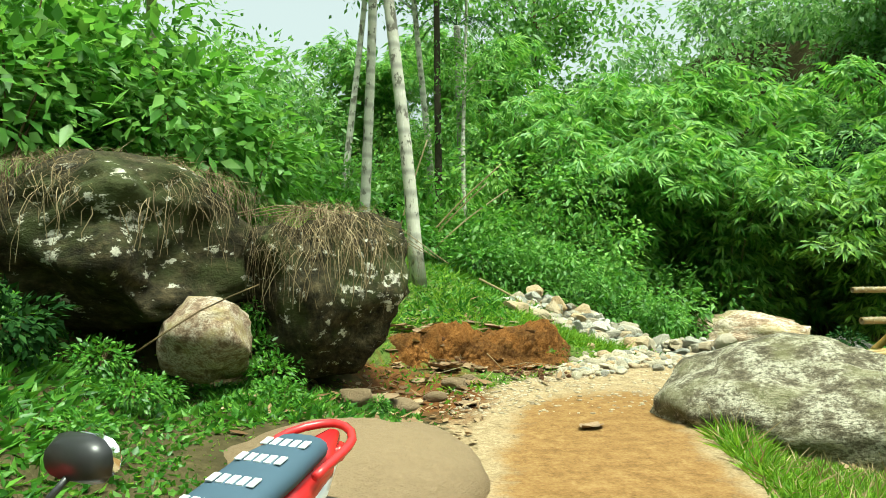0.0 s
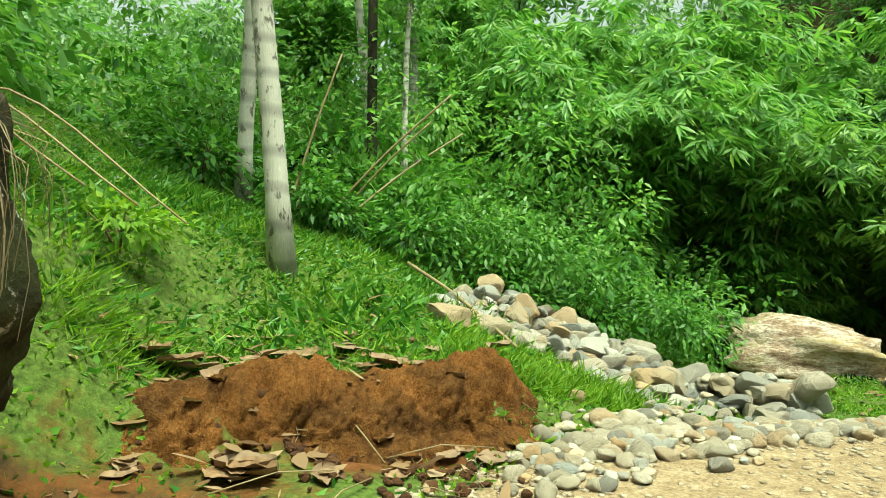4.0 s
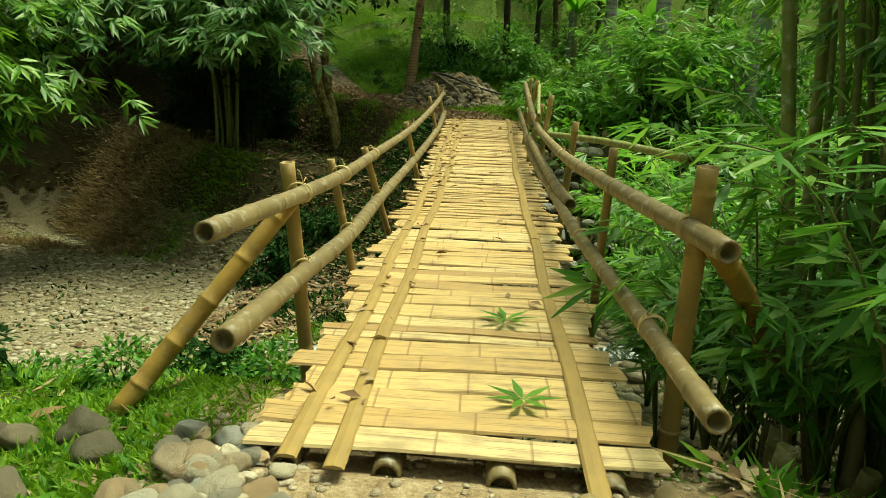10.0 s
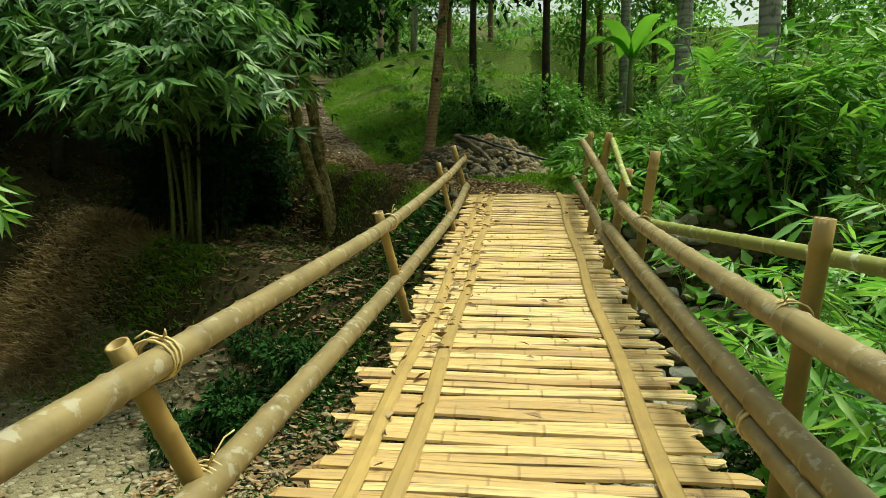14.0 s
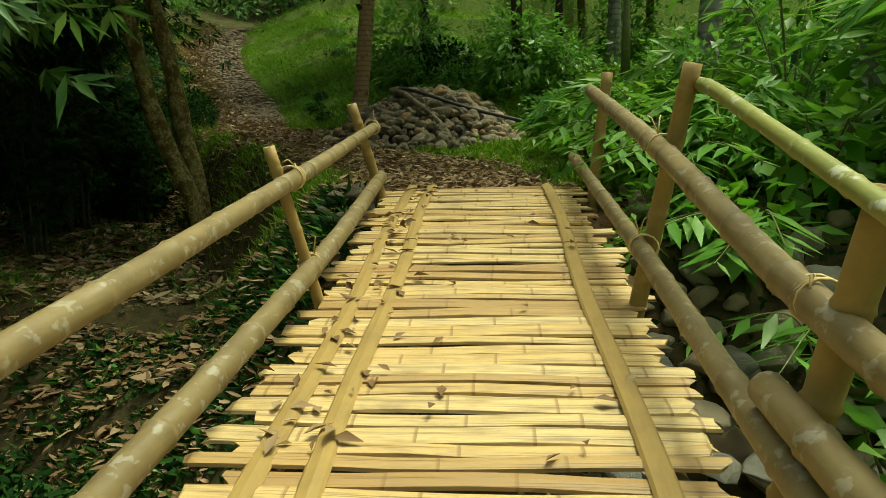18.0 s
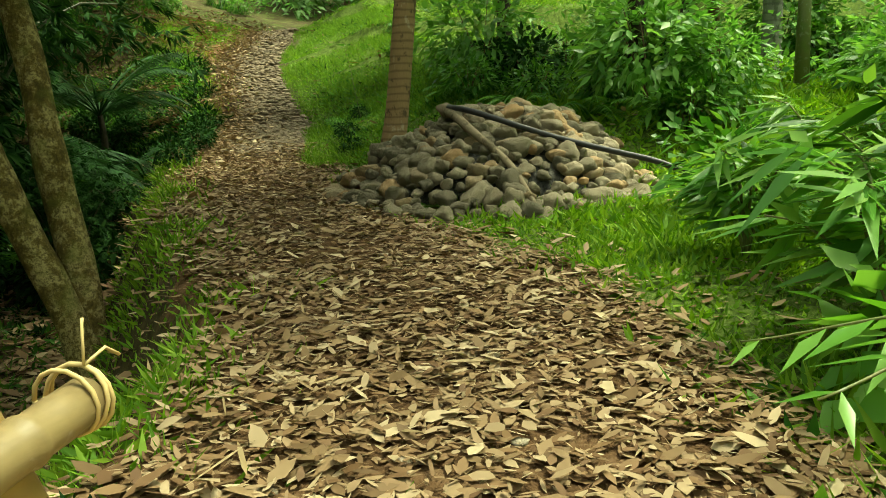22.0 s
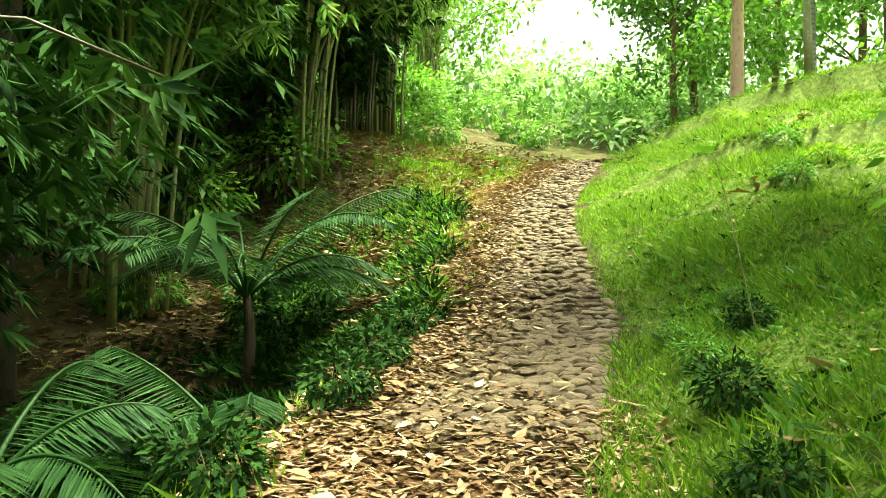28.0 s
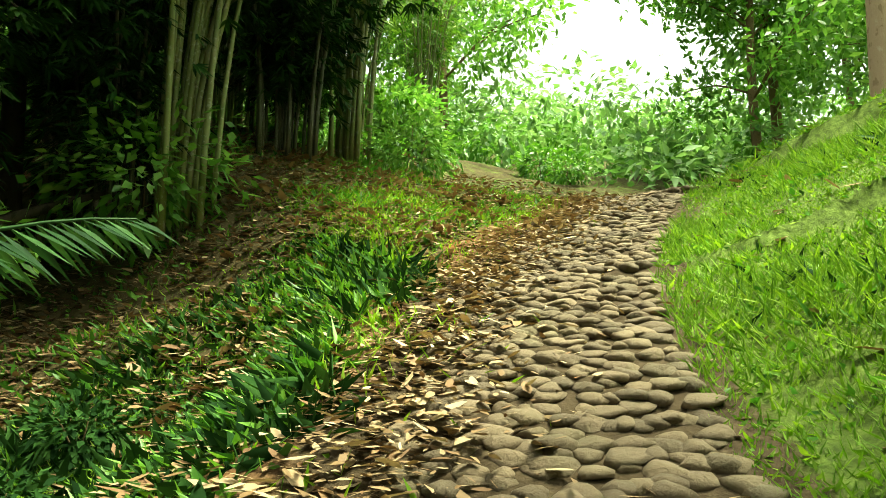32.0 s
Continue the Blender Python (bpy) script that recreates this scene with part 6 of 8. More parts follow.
def stream():
    n = Nodes("running_water", 0.12, 0.5)
    w = n.coords("Object", (1.0, 3.0, 1.0))
    foam = n.ramp(n.noise(w, 5.0, 6, 0.75), (0.5, (0, 0, 0)), (0.62, (1, 1, 1)))
    n.color(n.mix(foam, (0.05, 0.06, 0.045), (0.75, 0.78, 0.78)))
    n.link(n.math("ADD", n.math("MULTIPLY", foam, 0.5), 0.08), n.p.inputs["Roughness"])
    n.bump(n.noise(w, 9.0, 5, 0.7), 0.8, 0.06)
    line = smooth_line([(17.4, 6.0, 0.25), (16.4, 6.2, -0.25), (15.3, 6.35, -0.7), (14.3, 6.45, -0.95), (13.0, 6.6, -1.05), (11.4, 7.4, -1.1), (10.6, 9.2, -1.12), (10.9, 11.0, -1.12)], 0.15)
    tan = np.gradient(line, axis=0)
    side = np.stack([-tan[:, 1], tan[:, 0], 0 * tan[:, 0]], 1)
    side /= np.linalg.norm(side, axis=1)[:, None]
    wide = 0.34 + 0.08 * np.sin(np.arange(len(line)) * 0.7)
    cols = []
    for c in np.linspace(-1, 1, 9):
        p = line + side * (wide * c)[:, None]
        p[:, 2] = line[:, 2] + 0.08 - 0.06 * c**2 + 0.02 * np.sin(np.arange(len(line)) * 1.9 + c * 5)
        cols.append(p)
    v = np.stack(cols, 1).reshape(-1, 3)
    i, j = np.meshgrid(np.arange(len(line) - 1), np.arange(8), indexing="ij")
    f = np.stack([i * 9 + j, i * 9 + j + 1, (i + 1) * 9 + j + 1, (i + 1) * 9 + j], -1).reshape(-1, 4)
    tagged(piece("stream", np_mesh("stream", v, f, True), n.m), "small foaming stream running down the stony bank", "stream", "", "structure")


stream()

# ---- leafy plants round the bridge ----


def fan_plant(label, x, y, z, height, seed, stalks=7, leaf=0.36, material=None, category="plant"):
    """Young bamboo or ginger: thin stalks, each with fans of long pointed leaves."""
    rng = np.random.RandomState(seed)
    t = thing("leafy_plant", label, category, "leafy plants by the bridge", at=(x, y, z))
    tips, ways = [], []
    for k in range(stalks):
        a = 6.28 * k / stalks + rng.uniform(-0.4, 0.4)
        out = height * rng.uniform(0.25, 0.6)
        u = np.linspace(0, 1, 7)
        line = np.stack([np.cos(a) * out * u**1.6, np.sin(a) * out * u**1.6, height * rng.uniform(0.7, 1.1) * np.sin(u * 1.6) - 0.05], 1)
        piece("stalk", tube_mesh("stalk", line, np.linspace(0.012, 0.004, 7), 5), M_CULM, t)
        for s in (0.45, 0.6, 0.72, 0.84, 1.0):
            p = np.array([np.interp(s, u, line[:, q]) for q in range(3)])
            b = a + rng.uniform(-1.2, 1.2)
            tips.append(p)
            ways.append((math.cos(b), math.sin(b), 0.1))
    v, f = spray_leaves(rng, np.array(tips), np.array(ways), 7, leaf, leaf * 0.16, 0.9, 0.3)
    piece("foliage", np_mesh("foliage", v, f), material or L_BAMBOO_LIGHT, t)
    return t


rng = np.random.RandomState(90)
for k in range(12):
    x, y = rng.uniform(14.2, 20.5), rng.uniform(4.4, 7.0)
    fan_plant("young bamboo with fans of bright narrow leaves", x, y, gz(x, y), rng.uniform(1.5, 2.6), 100 + k, 8, 0.4)
for k, (x, y, h) in enumerate(((19.3, 8.4, 0.9), (19.9, 8.0, 1.1), (20.6, 8.9, 0.8), (21.3, 8.6, 1.0), (22.0, 9.2, 0.7), (21.6, 7.8, 1.1), (18.6, 8.0, 0.8), (22.8, 8.6, 0.9))):
    fan_plant("low leafy bamboo shoots beside the bridge end", x, y, gz(x, y), h, 130 + k, 7, 0.34, L_BAMBOO if k % 2 else L_BAMBOO_LIGHT)
for k, (x, y, h) in enumerate(((7.2, 7.2, 1.2), (6.8, 6.6, 1.3), (7.7, 7.6, 1.4), (8.4, 7.4, 1.6), (6.2, 6.4, 0.9), (9.3, 7.3, 1.7), (5.6, 6.2, 0.8), (7.9, 6.2, 1.8), (6.6, 7.1, 1.7), (7.3, 6.9, 2.2), (8.0, 7.3, 2.3), (6.1, 6.8, 1.3), (7.0, 5.9, 2.0), (8.8, 7.7, 1.4), (9.8, 7.6, 1.5))):
    fan_plant("young bamboo shoots in the roadside thicket", x, y, gz(x, y), h, 150 + k, 8, 0.3, L_BAMBOO_LIGHT)
fan_plant("small green seedling at the road's edge", 4.3, 7.85, gz(4.3, 7.85), 0.16, 171, 3, 0.1, L_SHRUB)


def culm_stand(label, seed, spots):
    """Bare living culms, some cut to stubs, standing in a group."""
    rng = np.random.RandomState(seed)
    t = thing("bamboo_culms", label, "bamboo", "bamboo thicket")
    for x, y, h, r, lx, ly in spots:
        z = gz(x, y) - 0.1
        u = np.linspace(0, 1, 5)[:, None]
        pts = np.array([x, y, z]) + u * np.array([lx, ly, h]) + [0, 0, 0]
        pole("culm", [tuple(p) for p in pts], r, M_GREENCULM if h > 1.5 else M_DRYPOLE, t, "", 0.85, 0.32, rng.randint(9999), 10)


M_GREENCULM = bamboo_material("mature_culm", (0.24, 0.28, 0.08), (0.3, 0.26, 0.11), 0.35, 0.6)
culm_stand("tall bamboo culms and cut stubs beside the bridge", 5, [(7.4, 6.75, 6.5, 0.05, 0.3, -0.2), (7.9, 6.5, 7, 0.055, 0.9, 0.1), (8.3, 6.9, 7, 0.05, 0.5, 0.6), (7.1, 6.3, 6, 0.05, 0.7, -0.5), (6.7, 6.0, 6.5, 0.055, 1.2, 0.3), (8.9, 6.7, 7, 0.045, -0.4, 0.4), (7.6, 6.0, 7, 0.05, 0.2, 0.7), (8.6, 6.1, 7, 0.05, 0.6, -0.6), (6.9, 6.9, 0.55, 0.055, 0.05, 0.0), (7.15, 7.05, 0.8, 0.045, 0.12, -0.05), (6.5, 6.65, 0.4, 0.05, 0, 0.03), (7.7, 6.95, 1.1, 0.05, 0.25, 0.1)])

# ---- the heap's black pipe and branch ----
M_PIPE = Nodes("black_hose", 0.5, 0.4).m
M_PIPE.node_tree.nodes["Principled BSDF"].inputs["Base Color"].default_value = (0.02, 0.02, 0.022, 1)
HOSE = [(24.95, 11.75, 2.88), (24.62, 11.4, 2.8), (24.61, 10.57, 2.52), (24.61, 9.73, 2.3), (24.60, 8.91, 2.11), (24.60, 6.40, 2.15)]
LIMB = [(25.6, 12.05, 2.92), (25.3, 11.9, 2.88), (24.85, 11.68, 2.8), (24.38, 11.37, 2.6), (24.1, 10.96, 2.28), (23.7, 10.66, 1.92)]
line = smooth_line(HOSE, 0.15)
tagged(piece("hose", tube_mesh("hose", line, np.full(len(line), 0.03), 10), M_PIPE), "thick black hose resting on the stone heap", "hose")
M_DRIFT = bark_material("driftwood", (0.24, 0.19, 0.125), (0.1, 0.08, 0.05), (0.36, 0.31, 0.22))
branch = thing("branch", "grey crooked dead branch lying on the stone heap", "branch")
l = smooth_line(LIMB, 0.1)
piece("limb", tube_mesh("limb", l, np.interp(np.linspace(0, 1, len(l)), [0, 0.2, 0.35, 1], [0.03, 0.085, 0.05, 0.026]), 8), M_DRIFT, branch)
side_limb = smooth_line([LIMB[1], tuple(np.array(LIMB[1]) + [0.15, -0.45, 0.02]), tuple(np.array(LIMB[1]) + [0.1, -0.9, -0.05])], 0.1)
piece("limb", tube_mesh("limb", side_limb, np.linspace(0.035, 0.016, len(side_limb)), 8), M_DRIFT, branch)

# ---- things along the climbing path ----
log = straight_stick("fallen dark log among the leaf litter", (29.4, 24.2, gz(29.4, 24.2) + 0.12), (33.2, 24.6, gz(33.2, 24.6) + 0.15), 0.07, M_DARKBARK)


def flowered_weed():
    t = thing("tall_weed", "tall thin weed with one yellowing leaf", "plant", at=(29.0, 14.35, gz(29.0, 14.35)))
    line = smooth_line([(0, 0, -0.05), (-0.02, 0.1, 0.5), (0.02, 0.2, 0.95), (-0.05, 0.25, 1.25)], 0.1)
    piece("stem", tube_mesh("stem", line, np.linspace(0.006, 0.003, len(line)), 6), M_CULM, t)
    y = np_mesh("leaf", *leaves([(0.02, 0.2, 0.98)], [(0.7, -0.8, 0.1)], [(0, 0, 1)], 0.2, 0.1, 0.15, 0.1))
    yellow = Nodes("yellow_leaf", 0.5).m
    yellow.node_tree.nodes["Principled BSDF"].inputs["Base Color"].default_value = (0.6, 0.42, 0.05, 1)
    piece("leaf", y, yellow, t, None, "yellowing leaf")
    for at, way in (((-0.05, 0.25, 1.25), (0.6, 0.5, 0.2)), ((-0.05, 0.25, 1.25), (-0.7, 0.2, 0.1)), ((0.0, 0.15, 0.7), (0.8, 0.3, 0.2))):
        piece("leaf", np_mesh("leaf", *leaves([at], [way], [(0, 0, 1)], 0.22, 0.14, 0.15, 0.1)), L_SHRUB, t)


flowered_weed()
for k, (x, y, s) in enumerate(((28.6, 14.6, 0.6), (29.3, 14.5, 0.55), (29.2, 15.0, 0.45), (28.0, 14.2, 0.7), (30.3, 14.9, 0.5), (27.2, 13.8, 0.6))):
    plant(SHRUBS[k % 2], x, y, 50 * k, 0.5 * s)
for k, (x, y) in enumerate(((27.2, 16.4), (28.0, 16.9), (26.0, 15.9), (28.9, 17.4))):
    plant(SHRUBS[1], x, y, 80 * k, 0.45)


def fern(label, x, y, seed, size=0.8):
    t = thing("fern", label, "fern", "ferns", at=(x, y, gz(x, y)))
    r = np.random.RandomState(seed)
    for k in range(8):
        piece("frond", frond_mesh(seed * 17 + k, size * r.uniform(0.7, 1.1), r.uniform(0.6, 1.1), 22, 0.2, 0.03, 0.9), L_SHRUB, t, pose(0, 0, 0, 0, 0, 45 * k + r.uniform(-15, 15)))


for k, (x, y) in enumerate(((27.0, 10.4), (27.6, 11.4), (26.8, 9.4), (28.2, 10.0), (28.4, 12.4), (23.0, 8.2))):
    fern("green fern behind the stone heap", x, y, 200 + k)


def banana(label, x, y, seed, height=2.2, count=7, length=1.9):
    t = thing("banana_plant", label, "banana plant", "banana plants", at=(x, y, gz(x, y)))
    r = np.random.RandomState(seed)
    piece("stem", tube_mesh("stem", [(0, 0, -0.1), (0, 0, height * 0.5), (0, 0, height)], [0.11, 0.09, 0.06], 10), M_CULM, t)
    for k in range(count):
        u = np.linspace(0, 1, 12)
        arch = r.uniform(0.5, 1.1)
        mid = np.stack([length * 0.8 * u, 0 * u, length * (1.0 * u - arch * u**2)], 1)
        w = 0.24 * np.sin(np.pi * np.clip(u * 0.92 + 0.06, 0, 1)) ** 0.6
        droop = 0.35 * w
        v = np.vstack([mid, mid + np.stack([0 * u, w, droop], 1), mid + np.stack([0 * u, -w, droop], 1)])
        i = np.arange(11)
        f = np.vstack([np.stack([i, i + 1, 12 + i + 1, 12 + i], 1), np.stack([i, 24 + i, 24 + i + 1, i + 1], 1)])
        piece("leaf", np_mesh("leaf", v, f, True), L_BANANA, t, pose(0, 0, height - 0.1, 0, 0, 360 * k / count + r.uniform(-20, 20)))


banana("banana plant with broad arching leaves above the rocks", -3.9, 9.4, 1, 2.9, 6, 1.5)
banana("banana plant with broad arching leaves on the eastern rise", 41.2, 16.6, 2, 2.4)
banana("banana plant with broad arching leaves at the wood's edge", 29.0, 7.5, 3, 2.2)
banana("banana plant with broad leaves by the far palms", 26.8, 5.6, 4, 2.0)

# dead leaves and scraps on the deck
rng = np.random.RandomState(95)
n = 420
x = rng.uniform(6.3, 18.9, n)
off = np.where(rng.rand(n) < 0.7, rng.normal(0.53, 0.09, n), rng.uniform(-0.7, 0.7, n))
keep = (x > 12) | (rng.rand(n) < 0.25)
x, off = x[keep], off[keep]
a = rng.uniform(0, 6.28, len(x))
long = rng.uniform(0.04, 0.12, len(x))
v, f = leaves(np.stack([x, deck_y(x) + off, deck_z(x) + 0.03 + rng.uniform(0, 0.02, len(x))], 1), np.stack([np.cos(a), np.sin(a), rng.normal(0.1, 0.2, len(x))], 1), [0, 0, 1.0] + rng.normal(0, 0.4, (len(x), 3)), long, long * 0.4, 0.3)
tagged(piece("dead_leaves", np_mesh("dead_leaves", v, f), L_DRY), "curled dead leaves and scraps on the bridge deck", "leaf litter", "", "stuff")
for k, (x, o) in enumerate(((6.55, -0.3), (7.6, -0.25))):
    r = np.random.RandomState(300 + k)
    p = np.tile((x, float(deck_y(x)) + o, float(deck_z(x)) + 0.04), (7, 1))
    ang = np.linspace(0.3, 5.5, 7)
    tagged(piece("leaf_sprig", np_mesh("leaf_sprig", *leaves(p, np.stack([np.cos(ang), np.sin(ang), 0.25 + 0 * ang], 1), [(0, 0, 1.0)] * 7, 0.2, 0.045, 0.1, 0.1)), L_SHRUB), "fresh green leaf sprig lying on the deck", "leaf sprig")
for k, (x, y, a) in enumerate(((5.6, 8.22, 0.1), (5.5, 8.5, 0.5))):
    pole("bamboo_offcut", [(x, y, gz(x, y) + 0.05), (x + 0.28, y + 0.05, gz(x + 0.28, y) + 0.06)], 0.045, M_DRYPOLE, None, "", 0.97, 0.5, 70 + k)
for ob in scene.objects:
    if ob.name.startswith("bamboo_offcut"):
        tagged(ob, "short tan bamboo offcut lying by the bridge", "bamboo offcut")

# ---- big fallen leaves and poles near the start ----


def big_leaf(x, y, size, turn, curl, lift=0.03, z=None):
    """A broad dry teak leaf, cupped along its rib and curled at the tip."""
    u, w = np.meshgrid(np.linspace(0, 1, 10), np.linspace(-1, 1, 7), indexing="ij")
    half = 0.34 * np.sin(np.pi * np.clip(u * 0.94 + 0.05, 0, 1)) ** 0.7 * (1 + 0.08 * np.sin(u * 25))
    v = np.stack([u * size, w * half * size, size * (curl * w**2 * 0.28 + 0.3 * curl * (u - 0.4) ** 2 + 0.02 * np.sin(9 * u + 5 * w))], -1).reshape(-1, 3)
    i, j = np.meshgrid(np.arange(9), np.arange(6), indexing="ij")
    f = np.stack([i * 7 + j, (i + 1) * 7 + j, (i + 1) * 7 + j + 1, i * 7 + j + 1], -1).reshape(-1, 4)
    tilt = 5 * math.sin(turn)
    ob = piece("dry_leaf", np_mesh("dry_leaf", v, f, True), M_TEAK, None, pose(x, y, (gz(x, y) if z is None else z) + lift, tilt, -tilt * 0.6, turn))
    tagged(ob, "large curled brown dry leaf on the ground", "dry leaf", "large fallen leaves")


def teak_material():
    n = Nodes("dry_teak_leaf", 0.75, 0.2)
    w = n.coords("Object")
    c = n.ramp(n.noise(w, 11.0, 5), (0.3, (0.09, 0.05, 0.022)), (0.55, (0.2, 0.12, 0.06)), (0.8, (0.36, 0.25, 0.14)))
    n.color(n.mix(n.math("MULTIPLY", n.each(), 0.5), c, (0.22, 0.17, 0.12))).bump(n.noise(w, 40.0, 3), 0.4, 0.004)
    return n.m


M_TEAK = teak_material()
for k, (x, y, s) in enumerate(((-0.72, 6.3, 0.36), (-0.55, 5.55, 0.26), (-0.95, 5.5, 0.24), (1.4, 6.1, 0.28), (-0.3, 6.05, 0.22), (0.15, 6.9, 0.24), (0.3, 7.6, 0.26), (0.1, 8.4, 0.28), (0.4, 8.9, 0.25), (0.75, 9.1, 0.22), (-0.05, 9.6, 0.28), (0.25, 10.2, 0.26), (0.5, 8.3, 0.22), (-0.1, 7.7, 0.26), (0.9, 8.7, 0.2), (-1.0, 4.1, 0.25), (-1.3, 4.6, 0.22))):
    big_leaf(x, y, s, 67 * k + 20, 0.12 + 0.3 * ((k * 7) % 5) / 4, 0.012)
for k, (a, c, r0) in enumerate((((-0.6, 15.2, 0), (1.3, 15.1, 3.4), 0.02), ((-0.5, 15.4, 0), (1.0, 15.2, 3.0), 0.018), ((-1.0, 14.6, 0), (-0.3, 14.9, 3.9), 0.02), ((-0.4, 14.8, 0), (1.5, 15.6, 2.9), 0.018))):
    straight_stick("long thin dry bamboo pole leaning in the undergrowth", (a[0], a[1], gz(a[0], a[1])), c, r0, M_DRYPOLE, 0.08)
for k in range(7):
    straight_stick("dry yellow grass stalk trailing over the rock", (-2.3 + 0.12 * k, 7.4 + 0.1 * k, 1.9), (-0.7 + 0.13 * k, 6.7 + 0.12 * k, 1.75 - 0.06 * k), 0.006, M_DRYPOLE, 0.16 + 0.02 * k)
M_REDEARTH = stone_material("red_clod", (0.07, 0.027, 0.01), (0.12, 0.05, 0.016), (0.17, 0.08, 0.028))


def soil_material():
    """Dug red subsoil: crumbs at three sizes, darker damp patches, pale dry crust."""
    n = Nodes("red_subsoil", 0.95, 0.08)
    w = n.coords("Object")
    a, b, c3 = n.noise(w, 3.0, 5, 0.6), n.noise(w, 17.0, 6, 0.72), n.noise(w, 70.0, 4, 0.7)
    c = n.ramp(n.mix(0.55, b, c3), (0.3, (0.04, 0.016, 0.005)), (0.47, (0.19, 0.078, 0.02)), (0.62, (0.33, 0.155, 0.045)), (0.75, (0.45, 0.27, 0.11)))
    c = n.mix(n.ramp(a, (0.42, (0, 0, 0)), (0.62, (0.75, 0.75, 0.75))), c, n.ramp(b, (0.35, (0.035, 0.017, 0.007)), (0.65, (0.13, 0.065, 0.022))))
    n.color(c).bump(n.math("ADD", b, n.math("MULTIPLY", c3, 0.6)), 1.0, 0.05)
    return n.m


M_REDSOIL = soil_material()


def earth_bank():
    """Crumbling face of the cut, a fine skin over the step in the ground."""
    u, v = np.meshgrid(np.linspace(0, 1, 150), np.linspace(0, 1, 64), indexing="ij")
    x = -0.85 + 2.75 * u
    y = cut_foot(x) + (v - 0.2) * 0.85
    edge = np.minimum(np.minimum(u, 1 - u) / 0.12, np.minimum(v, 1 - v) / 0.2)
    rough = np.array([noise.noise(Vector((a * 2.6, b * 2.6, 3.0))) * 0.07 + noise.noise(Vector((a * 7.0, b * 7.0, 1.0))) * 0.05 + abs(noise.noise(Vector((a * 17.0, b * 17.0, 5.0)))) * 0.045 + noise.noise(Vector((a * 41.0, b * 41.0, 7.0))) * 0.02 for a, b in zip(x.ravel(), y.ravel())]).reshape(x.shape)
    keep = ease(0.0, 1.0, edge)
    face = np.exp(-(((v - 0.42) / 0.16) ** 2))
    lip = 0.13 * np.exp(-(((v - 0.62) / 0.12) ** 2)) * (0.6 + 0.4 * np.sin(5 * x + 1))
    z = ground_z(x, y, False) - 0.07 * (1 - keep) + keep * (0.05 + rough * 1.3 + lip)
    p = np.stack([x + keep * face * rough * 1.2, y - keep * face * (0.05 + 1.5 * rough), z], -1).reshape(-1, 3)
    i, j = np.meshgrid(np.arange(149), np.arange(63), indexing="ij")
    f = np.stack([i * 64 + j, (i + 1) * 64 + j, (i + 1) * 64 + j + 1, i * 64 + j + 1], -1).reshape(-1, 4)
    tagged(piece("earth_bank", np_mesh("earth_bank", p, f, True), M_REDSOIL), "crumbling dug bank of red-brown earth beside the road", "earth bank", "", "structure")


earth_bank()
rng = np.random.RandomState(66)
clods = thing("earth_clods", "loose red-brown clods fallen from the cut bank", "earth clods")
scatter_stones(clods, with_material([rock_mesh("clod", 90 + k, 2, 0.4, 0.8, 0.3) for k in range(3)], M_REDEARTH), [(x, y, gz(x, y) + 0.02, s) for x, y, s in zip(rng.normal(0.55, 0.55, 150), rng.normal(8.7, 0.3, 150), 0.012 + 0.05 * rng.rand(150) ** 2) if along_route(np.array([x]), np.array([y]))[1][0] > 0.85], rng, "clod")

# ---- parked motorbike at the start ----


def plain(name, color, rough=0.4, metal=0.0):
    n = Nodes(name, rough, 0.5)
    n.p.inputs["Metallic"].default_value = metal
    w = n.coords("Object")
    n.color(n.mix(n.math("MULTIPLY", n.noise(w, 14.0, 4), 0.35), color, tuple(v * 0.6 + 0.02 for v in color)))
    return n.m


M_RED, M_WHITE, M_BLACK = plain("red_paint", (0.5, 0.02, 0.025), 0.25), plain("white_paint", (0.75, 0.75, 0.75), 0.25), plain("black_plastic", (0.02, 0.02, 0.022), 0.35)
M_SEAT, M_MARK = plain("blue_seat_cloth", (0.035, 0.07, 0.11), 0.8), plain("pale_print", (0.6, 0.64, 0.66), 0.8)
M_RUBBER, M_STEEL, M_MIRROR = plain("tyre_rubber", (0.015, 0.015, 0.015), 0.9), plain("steel", (0.5, 0.5, 0.5), 0.3, 1.0), plain("mirror_glass", (0.9, 0.9, 0.9), 0.03, 1.0)
M_LAMP = plain("red_lens", (0.45, 0.01, 0.01), 0.15)


def loft(sections):
    """A closed skin through rings of equal count."""
    k = len(sections[0])
    v = np.vstack(sections)
    f = []
    for s in range(len(sections) - 1):
        for j in range(k):
            f.append((s * k + j, s * k + (j + 1) % k, (s + 1) * k + (j + 1) % k, (s + 1) * k + j))
    me = bpy.data.meshes.new("skin")
    me.from_pydata(v.tolist(), [], f + [tuple(range(k - 1, -1, -1)), tuple((len(sections) - 1) * k + j for j in range(k))])
    me.polygons.foreach_set("use_smooth", np.ones(len(me.polygons), bool))
    return me


def oval(x, z, wide, tall, n=14, top=1.0):
    a = np.linspace(0, 2 * np.pi, n, endpoint=False)
    return np.stack([np.full(n, x), wide * np.sign(np.cos(a)) * np.abs(np.cos(a)) ** 0.7, z + tall * np.sign(np.sin(a)) * np.abs(np.sin(a)) ** 0.8 * np.where(np.sin(a) > 0, top, 1)], 1)


